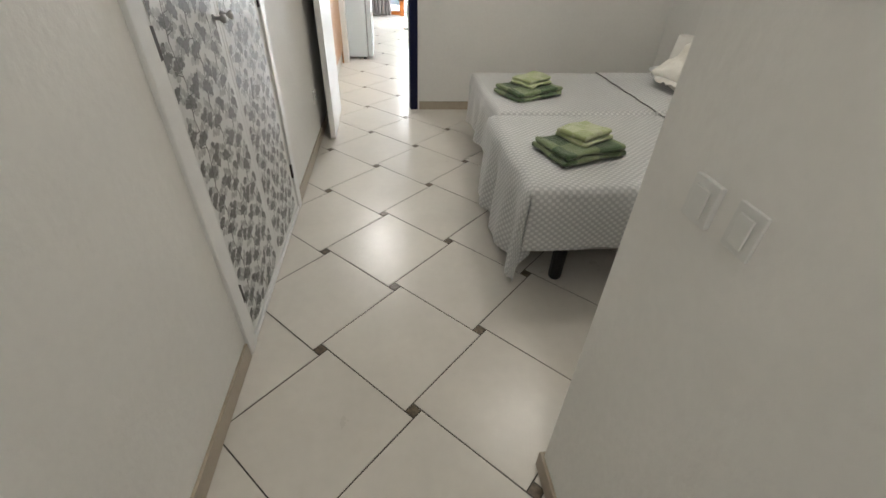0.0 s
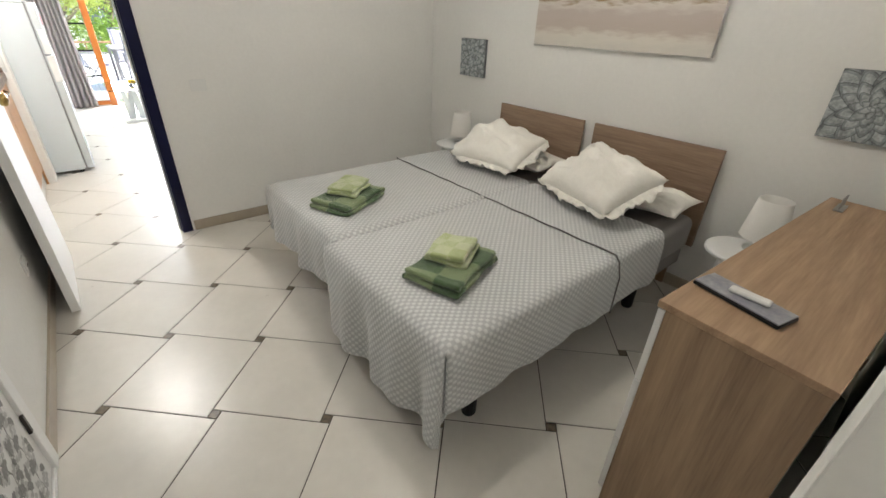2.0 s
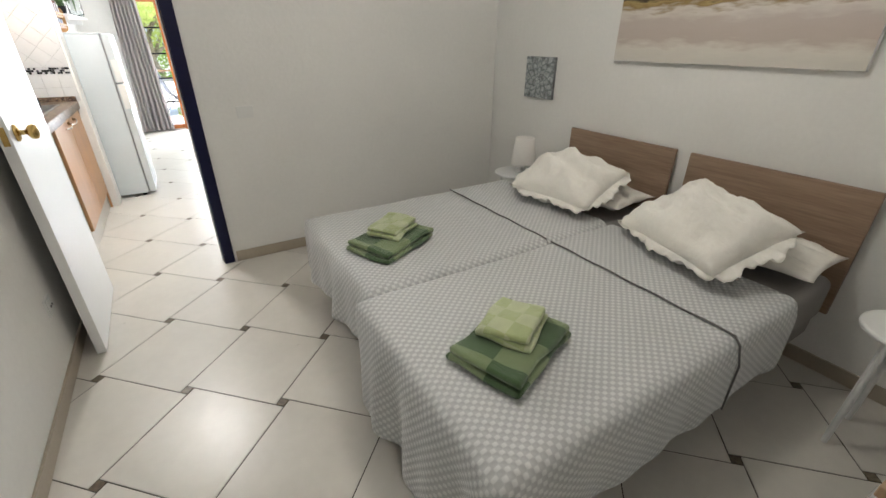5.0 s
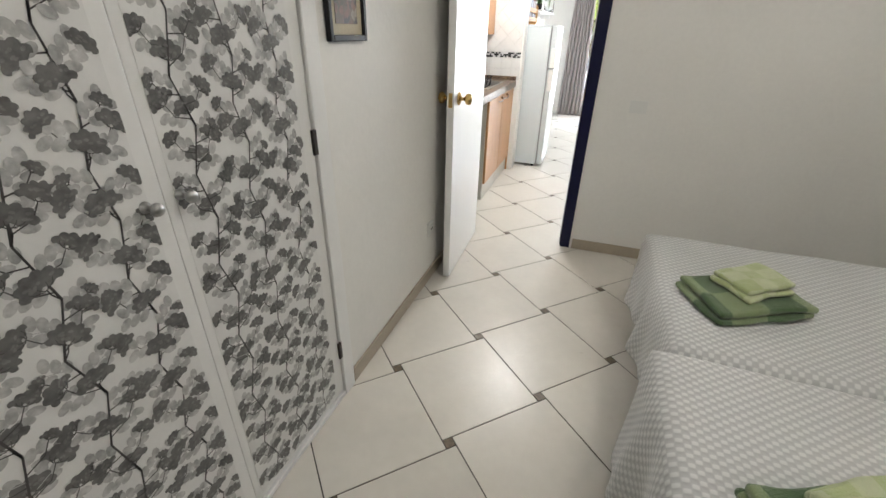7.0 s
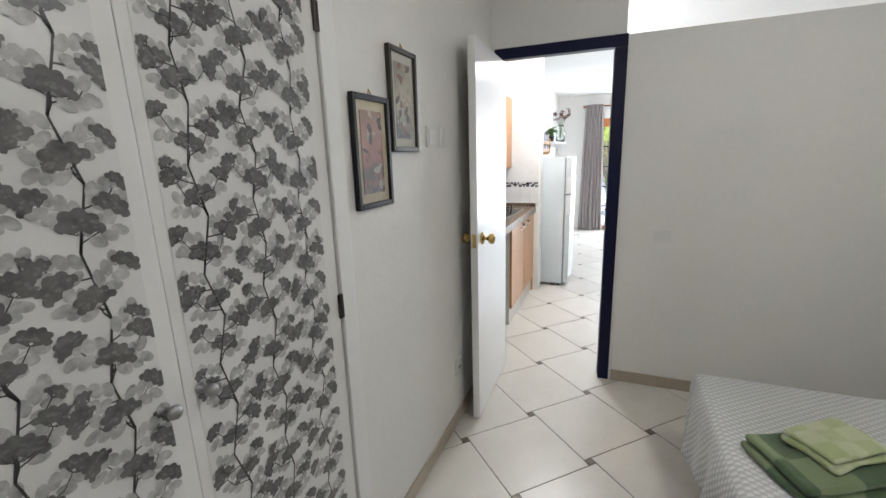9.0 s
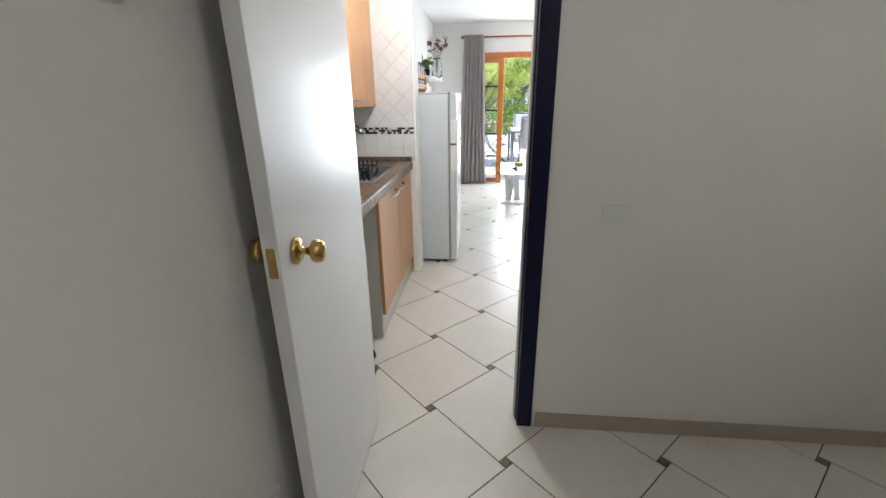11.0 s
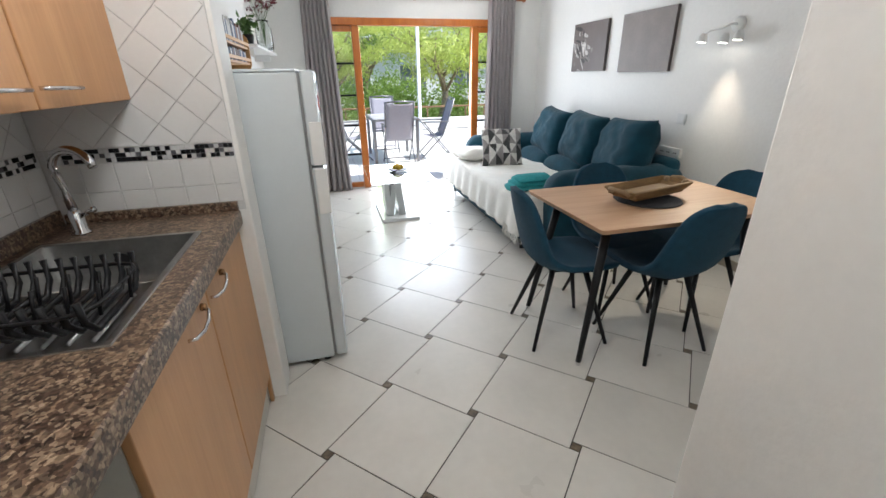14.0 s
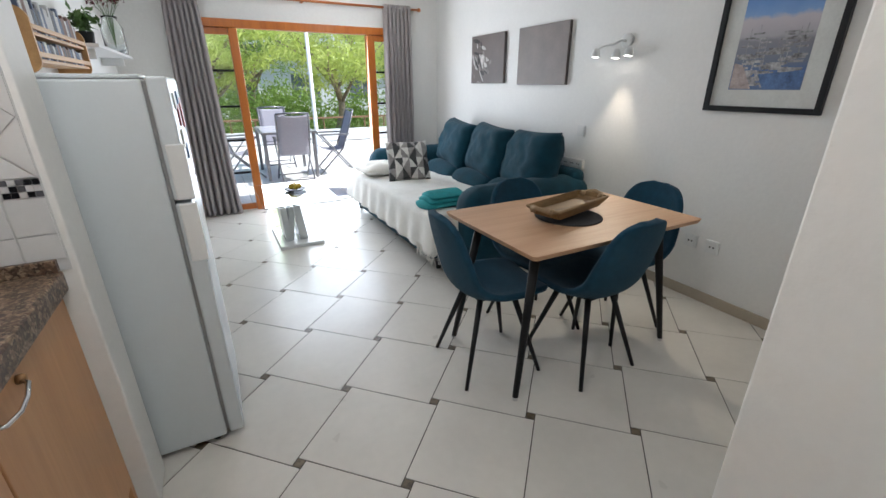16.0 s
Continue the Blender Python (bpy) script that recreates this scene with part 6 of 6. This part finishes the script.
# shelves on the left wall
SX = -0.6
sh = thing("book_rack", SX, 3.03, 1.42, "small pine wall rack filled with books and discs", "shelf")
PINEP = wood("pale_pine", rgb("c79a63"), rgb("ad7f4b"), "y", 0.5)
for y in (2.58, 3.48):
    front = [(SX + 0.105 + 0.05 * math.cos(a), (1.47 if a < 0 else 1.61) + 0.05 * math.sin(a)) for a in np.linspace(-math.pi / 2, math.pi / 2, 12)]
    b = extruded([(SX + 0.001, 1.42)] + front + [(SX + 0.001, 1.66)], "y", y, y + 0.016)
    part("side", b, PINEP, sh)
for z in (1.46, 1.56):
    part("shelf_board", box(SX + 0.001, SX + 0.145, 2.597, 3.479, z, z + 0.014, 0.002), PINEP, sh)
    part("front_rail", box(SX + 0.146, SX + 0.155, 2.597, 3.479, z + 0.02, z + 0.04, 0.002), PINEP, sh)
rng = random.Random(8)
BOOKM = [mat("book_" + k, c, 0.6) for k, c in (("white", (0.55, 0.54, 0.52)), ("dark", (0.05, 0.05, 0.055)), ("brown", (0.18, 0.09, 0.06)), ("blue", (0.08, 0.11, 0.18)))]
for z in (1.4745, 1.5745):
    y = 2.605
    while y < 3.46:
        w = rng.uniform(0.012, 0.035)
        hgt = rng.uniform(0.065, 0.08) if z < 1.5 else rng.uniform(0.09, 0.15)
        single("book", box(SX + 0.01, SX + 0.13, y, min(y + w, 3.475), z, z + hgt, 0.001), rng.choice(BOOKM), "thin upright book standing in the pine rack", "book", "books in the rack")
        y += w + 0.003
s2 = thing("wall_shelf", SX, 4.3, 1.58, "small white wall shelf carrying a plant and a vase", "shelf")
part("board", box(SX + 0.001, SX + 0.20, 3.60, 5.02, 1.585, 1.605, 0.003), WHITEP, s2)
for y in (3.75, 4.85):
    part("bracket", box(SX + 0.001, SX + 0.15, y, y + 0.015, 1.525, 1.584, 0.004), WHITEP, s2)


def leaf_clump(bm, rng, c, n, size, spread, flat=0.6, slim=0.45):
    """Many small bent leaves round a centre."""
    for _ in range(n):
        d = Vector((rng.gauss(0, 1), rng.gauss(0, 1), rng.gauss(0, 1) * flat))
        p = Vector(c) + d * spread
        a = Vector((rng.gauss(0, 1), rng.gauss(0, 1), rng.gauss(0, 1))).normalized()
        s = a.cross(Vector((rng.gauss(0, 1), rng.gauss(0, 1), rng.gauss(0, 1)))).normalized()
        L = size * rng.uniform(0.6, 1.3)
        n2 = a.cross(s)
        v = [bm.verts.new(p - a * L), bm.verts.new(p + s * L * slim + n2 * L * 0.12), bm.verts.new(p + a * L), bm.verts.new(p - s * L * slim + n2 * L * 0.12)]
        bm.faces.new((v[0], v[1], v[2]))
        bm.faces.new((v[0], v[2], v[3]))
    return bm



pl = thing("potted_plant", SX + 0.11, 3.85, 1.52, "small green plant in a dark pot on the shelf", "plant")
part("pot", lathe([(0, 1.52), (0.035, 1.52), (0.045, 1.60), (0.038, 1.60), (0, 1.585)], SX + 0.11, 3.85, 18), BLACK, pl, "", True)
part("foliage", leaf_clump(bmesh.new(), random.Random(2), (SX + 0.11, 3.85, 1.66), 130, 0.028, 0.035, 0.9), LEAFD, pl)
vs = thing("glass_vase", SX + 0.13, 4.80, 1.52, "tall clear glass jar with dried red flowers", "vase")
part("jar", lathe([(0, 1.52), (0.07, 1.522), (0.075, 1.56), (0.075, 1.72), (0.05, 1.77), (0.055, 1.80), (0.052, 1.80), (0.047, 1.77), (0.071, 1.718), (0.071, 1.562), (0, 1.528)], SX + 0.13, 4.80, 26), GLASS, vs, "", True).visible_shadow = False
b = bmesh.new()
rng = random.Random(12)
tips = []
for k in range(12):
    a, r = rng.uniform(0, 6.28), rng.uniform(0.03, 0.14)
    tip = (SX + 0.13 + r * math.cos(a), 4.80 + r * math.sin(a), 1.90 + rng.uniform(0, 0.14))
    tips.append(tip)
    tube([(SX + 0.13, 4.80, 1.56), (SX + 0.13 + r * 0.2 * math.cos(a), 4.80 + r * 0.2 * math.sin(a), 1.80), tip], 0.002, 5, b)
part("stem", b, LEAFD, vs)["kind"] = "stuff"
b = bmesh.new()
for p in tips:
    leaf_clump(b, rng, p, 26, 0.016, 0.018, 1.0)
part("dried_flower", b, mat("dried_red", (0.16, 0.02, 0.03), 0.8, var=0.4, scale=30), vs, "dark red dried blooms")["kind"] = "stuff"
pl.location.z = vs.location.z = 1.605


# ---- terrace and garden ----
ter = thing("terrace_floor", 1.5, 8.0, -0.02, "pale square terrace tiles in bright daylight", "terrace", kind="structure")
part("bed", box(-4.0, 7.0, 5.68, 11.8, -0.16, -0.024), GROUT, ter)
me = None
for i in range(-10, 17):
    for j in range(0, 16):
        x, y = 0.4 * i + 0.2, 5.68 + 0.2 + 0.39 * j
        if me is None:
            bmx = box(-0.197, 0.197, -0.192, 0.192, -0.012, 0.0, 0.001, 1)
            me = bpy.data.meshes.new("terrace_tile")
            bmx.to_mesh(me)
            bmx.free()
            me.materials.append(TERR)
        ob = new("terrace_tile", me)
        ob.location = (x - 1.5, y - 8.0, 0.008)
        ob.parent = ter
b = bmesh.new()
bmesh.ops.create_grid(b, x_segments=60, y_segments=60, size=400)
for v in b.verts:
    v.co.z = -0.35 + 0.1 * noise.noise(v.co * 0.05)
structure("ground", b, mat("dry_earth", (0.30, 0.25, 0.18), 0.95, var=0.3, scale=0.6, second=(0.20, 0.20, 0.09)), "dry garden ground with sparse green", "ground")

FRAMEG = mat("grey_aluminium", (0.22, 0.22, 0.23), 0.4, metal=0.6)
MESH = mat("lilac_textile", (0.34, 0.33, 0.37), 0.8, var=0.05, scale=40, bump=0.3, bscale=300)
pt = thing("patio_table", 1.12, 7.45, 0, "grey aluminium patio table with a glass top", "table")
part("top_frame", box(0.72, 1.52, 7.05, 8.25, 0.69, 0.72, 0.005), FRAMEG, pt)
part("glass", box(0.745, 1.495, 7.08, 8.22, 0.721, 0.727, 0.001), mat("frosted_glass", (0.55, 0.56, 0.58), 0.15), pt, "frosted glass top")
for x in (0.76, 1.48):
    for y in (7.12, 8.18):
        part("leg", box(x - 0.025, x + 0.025, y - 0.025, y + 0.025, 0.0, 0.689, 0.006), FRAMEG, pt)


def patio_chair(x, y, turn, label):
    t = thing("patio_chair", 0, 0, 0, label, "chair", "patio chairs")
    for s in (-1, 1):
        yy = s * 0.225
        part("side_frame", tube([(-0.30, yy, 0.0), (0.05, yy, 0.42), (0.22, yy, 0.62)], 0.012, 8), FRAMEG, t, "", True)
        part("back_post", tube([(0.30, yy, 0.0), (-0.10, yy, 0.40), (-0.20, yy, 0.66), (-0.31, yy, 1.0)], 0.013, 8), FRAMEG, t, "", True)
        part("armrest", box(-0.22, 0.25, yy - 0.022, yy + 0.022, 0.62, 0.645, 0.008), FRAMEG, t)
    part("top_bar", tube([(-0.31, -0.225, 1.0), (-0.315, 0.0, 1.012), (-0.31, 0.225, 1.0)], 0.013, 8), FRAMEG, t, "", True)
    part("foot_bar", tube([(0.24, -0.225, 0.06), (0.24, 0.225, 0.06)], 0.010, 8), FRAMEG, t)
    part("foot_bar", tube([(-0.26, -0.225, 0.05), (-0.26, 0.225, 0.05)], 0.010, 8), FRAMEG, t)
    b = grid_sheet(14, 6, lambda u, v: Vector((0.24 - 0.36 * u, (v * 2 - 1) * 0.212, 0.43 - 0.04 * math.sin(u * math.pi) - 0.02 * u)))
    o = part("seat", b, MESH, t, "lilac-grey textile seat", True)
    o.modifiers.new("thick", "SOLIDIFY").thickness = 0.006
    b = grid_sheet(18, 6, lambda u, v: Vector((-0.12 - 0.19 * u, (v * 2 - 1) * 0.212, 0.42 + 0.57 * u - 0.02 * math.cos((v - 0.5) * 3))))
    o = part("backrest", b, MESH, t, "lilac-grey textile back", True)
    o.modifiers.new("thick", "SOLIDIFY").thickness = 0.006
    t.matrix_basis = Matrix.Translation((x, y, 0)) @ R(radians(turn), 4, "Z")
    return t


pch = patio_chair(1.13, 7.0, 90, "folding grey patio chair with its back to the room")
for x, y, turn in ((1.86, 7.45, 178), (0.40, 7.6, 10), (1.10, 8.45, 270)):
    copy_thing(pch, Matrix.Translation((x, y, 0)) @ R(radians(turn), 4, "Z"))["label"] = "folding grey patio chair drawn up to the table"

# railing
rl = thing("railing", 1.5, 11.7, 0, "wooden terrace railing on a low white parapet", "railing")
RAILW = wood("grey_rail_wood", rgb("8a6a4a"), rgb("6d5238"), "x", 0.6)
part("parapet", box(-4, 7, 11.60, 11.80, 0.009, 0.30, 0.01), WHITEP, rl, "low white rendered parapet")
part("top_rail", box(-4, 7, 11.66, 11.74, 0.565, 0.61, 0.01), RAILW, rl)
k = -3.9
while k < 7:
    part("baluster", box(k - 0.016, k + 0.016, 11.685, 11.715, 0.3005, 0.564, 0.003), RAILW, rl)
    k += 0.55
pole = thing("white_post", 2.05, 9.6, 0, "slim white lamp post at the terrace edge", "post")
part("shaft", lathe([(0, -0.02), (0.06, -0.02), (0.05, 0.05), (0.042, 0.06), (0.036, 2.8), (0, 2.8)], 2.05, 9.6, 16), WHITEP, pole, "", True)
part("cap", lathe([(0, 2.8), (0.06, 2.8), (0.075, 2.86), (0.05, 2.92), (0, 2.94)], 2.05, 9.6, 16), WHITEP, pole, "", True)


def tree(x, y, h, spread, seed, label, leafmat):
    t = thing("tree", x, y, -0.35, label, "tree", "garden trees")
    rng = random.Random(seed)
    b = bmesh.new()
    tips = []
    trunk = [Vector((x + 0.12 * math.sin(k * 1.1 + seed), y + 0.1 * math.cos(k), -0.35 + h * 0.45 * k / 5)) for k in range(6)]
    tube(trunk, 0.13, 9, b, r2=0.08)
    for k in range(7):
        a = k * 0.9 + seed
        p0 = trunk[3 + k % 3]
        p1 = p0 + Vector((math.cos(a) * spread * 0.45, math.sin(a) * spread * 0.45, h * 0.18))
        p2 = p1 + Vector((math.cos(a + 0.4) * spread * 0.45, math.sin(a + 0.4) * spread * 0.45, h * rng.uniform(0.08, 0.2)))
        tube([p0, p1, p2], 0.055, 7, b, r2=0.015)
        tips += [p1, p2, (p1 + p2) / 2]
        for _ in range(2):
            q = p1 + Vector((rng.gauss(0, 0.4), rng.gauss(0, 0.4), rng.uniform(0.2, 0.6))) * spread * 0.4
            tube([p1, (p1 + q) / 2 + Vector((0, 0, 0.05)), q], 0.025, 6, b, r2=0.008)
            tips.append(q)
    part("trunk", b, BARK, t, "", True)
    c = bmesh.new()
    for p in tips:
        for _ in range(3):
            q = p + Vector((rng.gauss(0, 0.3), rng.gauss(0, 0.3), rng.gauss(0, 0.16))) * spread * 0.55
            leaf_clump(c, rng, q, 70, 0.10, 0.26 * spread * 0.55, 0.3, 0.2)
    part("crown", c, leafmat, t, "feathery bright green crown")


def translucent(m):
    """Lets light through thin leaves."""
    n, l = m.node_tree.nodes, m.node_tree.links
    p, out = n["Principled BSDF"], n["Material Output"]
    tr, mix = n.new("ShaderNodeBsdfTranslucent"), n.new("ShaderNodeMixShader")
    l.new(p.inputs["Base Color"].links[0].from_socket, tr.inputs["Color"])
    mix.inputs[0].default_value = 0.45
    l.new(p.outputs[0], mix.inputs[1])
    l.new(tr.outputs[0], mix.inputs[2])
    l.new(mix.outputs[0], out.inputs["Surface"])


LEAFB = mat("bright_leaf", (0.62, 0.68, 0.22), 0.5, var=0.4, scale=2, second=(0.42, 0.52, 0.12))
translucent(LEAFB)
translucent(LEAF)
translucent(CURTAIN)
tree(0.2, 13.0, 4.4, 1.9, 1, "spreading garden tree with feathery bright leaves", LEAFB)
tree(3.6, 13.6, 4.6, 2.0, 5, "spreading garden tree with feathery bright leaves", LEAFB)
tree(-3.2, 14.5, 4.2, 1.9, 8, "garden tree with a low twisted trunk", LEAF)
tree(6.8, 15.5, 4.5, 2.1, 11, "garden tree with a low twisted trunk", LEAF)
tree(1.8, 19.0, 5.5, 2.6, 15, "tall garden tree behind the others", LEAF)
tree(9.5, 20.0, 5.2, 2.6, 21, "tall garden tree behind the others", LEAF)
tree(-7.0, 20.0, 5.2, 2.6, 25, "tall garden tree behind the others", LEAF)


def bush(x, y, s, seed):
    t = thing("bush", x, y, -0.35, "low green garden bush beyond the railing", "bush", "garden bushes")
    rng = random.Random(seed)
    b = bmesh.new()
    for _ in range(9):
        tube([(x, y, -0.35), (x + rng.gauss(0, s * 0.3), y + rng.gauss(0, s * 0.3), rng.uniform(0.1, 0.5) * s)], 0.012, 5, b, r2=0.005)
    part("stem", b, BARK, t)["kind"] = "stuff"
    c = bmesh.new()
    for _ in range(16):
        leaf_clump(c, rng, (x + rng.gauss(0, s * 0.35), y + rng.gauss(0, s * 0.3), rng.uniform(-0.2, 0.45) * s), 50 if s < 1.5 else 130, 0.05 * max(1.0, s * 0.7), 0.16 * s, 0.7)
    part("foliage", c, LEAF, t)


for i, (x, y, s) in enumerate(((-1.5, 11.2, 0.9), (0.6, 11.4, 0.8), (2.6, 11.1, 0.9), (4.4, 11.5, 1.0), (6.2, 11.3, 0.9), (-3.4, 11.6, 1.0), (1.6, 15.0, 1.2), (5.2, 17.0, 1.3), (-1.2, 17.0, 1.3))):
    bush(x, y + 1.3, s, 40 + i)
for i, (x, y, s) in enumerate(((-2.4, 16.0, 2.2), (0.9, 17.6, 2.4), (3.2, 16.6, 2.0), (6.0, 18.2, 2.6), (-5.2, 17.5, 2.4), (9.0, 17.0, 2.4), (2.2, 21.5, 2.8))):
    bush(x, y, s, 70 + i)

# low house across the garden
hs = thing("house", 4.0, 25.0, -0.35, "low white house with a grey tiled roof across the garden", "house")
RENDER = mat("white_render", (0.74, 0.77, 0.80), 0.8, var=0.08, scale=1)
ROOF = mat("grey_roof", (0.16, 0.15, 0.15), 0.8, var=0.2, scale=3)
part("wall", box(-12, 20, 24.0, 30.0, -0.5, 3.0), RENDER, hs)
part("wall", box(-12, 20, 25.5, 30.0, 3.0, 6.0), RENDER, hs)
part("roof", box(-12.4, 20.4, 23.5, 25.6, 3.001, 3.18, 0.02), ROOF, hs)
part("roof", box(-12.4, 20.4, 25.0, 30.4, 6.001, 6.2, 0.02), ROOF, hs)
DKGL = mat("dark_window", (0.16, 0.19, 0.21), 0.12)
for x in range(-11, 20, 3):
    for y, z in ((24.0, 0.6), (25.5, 3.8)):
        w = part("window", box(x, x + 1.5, y - 0.03, y - 0.001, z, z + 1.35, 0.01), WHITEP, hs)
        part("pane", box(x + 0.06, x + 0.72, y - 0.04, y - 0.031, z + 0.06, z + 1.29), DKGL, w)
        part("pane", box(x + 0.78, x + 1.44, y - 0.04, y - 0.031, z + 0.06, z + 1.29), DKGL, w)


# ---- floor tiles, laid in a pinwheel with small brown inserts ----
ROOMS = ((-0.32, 2.6, -5.2, -0.02), (-0.9, 2.83, -0.02, 5.6))
fl = thing("floor", 0.9, 0.0, 0, "cream polished floor tiles in a pinwheel with brown inserts", "floor", kind="structure")
b = box(-0.42, 2.7, -5.3, -0.02, -0.06, -0.0025)
box(-1.0, 2.93, -0.02, 5.68, -0.06, -0.0025, bm=b)
part("grout_bed", b, GROUT, fl)
LAT = 0.44
TA, TB = LAT * math.cos(radians(5.0)), LAT * math.sin(radians(5.0))
E1, E2 = Vector((math.cos(radians(45)), math.sin(radians(45)))), Vector((-math.sin(radians(45)), math.cos(radians(45))))
U, V = TA * E1 + TB * E2, -TB * E1 + TA * E2


def clip(poly, room):
    for axis, lim, sgn in ((0, room[0], 1), (0, room[1], -1), (1, room[2], 1), (1, room[3], -1)):
        if abs(lim + 0.02) < 1e-6:
            continue
        out = []
        for p, q in zip(poly, poly[1:] + poly[:1]):
            a, c = sgn * (p[axis] - lim), sgn * (q[axis] - lim)
            if a >= 0:
                out.append(p)
            if a * c < 0:
                out.append(p + (q - p) * (a / (a - c)))
        poly = out
        if len(poly) < 3:
            return []
    return poly


def slab(poly, center, top, edge):
    """A tile with its rim eased, about its own middle."""
    bm = bmesh.new()
    pts = [p - center for p in poly]
    rings = []
    for k, z in ((1.0, -0.004), (1.0, top - edge), (None, top)):
        ring = []
        for p in pts:
            q = p if k else p * (1 - edge / max(p.length, 0.01))
            ring.append(bm.verts.new((q.x, q.y, z)))
        rings.append(ring)
    n = len(pts)
    for a, c in zip(rings, rings[1:]):
        for i in range(n):
            bm.faces.new((a[i], a[(i + 1) % n], c[(i + 1) % n], c[i]))
    bm.faces.new(rings[-1])
    me = bpy.data.meshes.new("tile")
    bm.to_mesh(me)
    bm.free()
    return me


def square(o, s, g):
    return [o + E1 * g + E2 * g, o + E1 * (s - g) + E2 * g, o + E1 * (s - g) + E2 * (s - g), o + E1 * g + E2 * (s - g)]


SHARED = {}
for i in range(-16, 18):
    for j in range(-16, 18):
        corner = U * i + V * j - E1 * (TA + TB / 2) - E2 * (TB / 2)
        for kind, o, s, m, top in (("tile", corner, TA, TILE, 0.0), ("insert", corner + E1 * TA, TB, INSERT, 0.0)):
            poly = square(o, s, 0.0022 if kind == "tile" else 0.0016)
            mid = sum(poly, Vector((0, 0))) / 4
            room = ROOMS[0] if mid.y < -0.02 else ROOMS[1]
            cut = clip(poly, room)
            if len(cut) < 3:
                continue
            whole = len(cut) == 4 and all((p - q).length < 1e-6 for p, q in zip(cut, poly))
            if not whole:
                mid = sum(cut, Vector((0, 0))) / len(cut)
            if not whole or kind not in SHARED:
                me = slab(cut, mid, top, 0.0012)
                me.materials.append(m)
                if whole:
                    SHARED[kind] = me
            else:
                me = SHARED[kind]
            ob = new(kind, me)
            ob.location = (mid.x - 0.9, mid.y, 0)
            ob.parent = fl
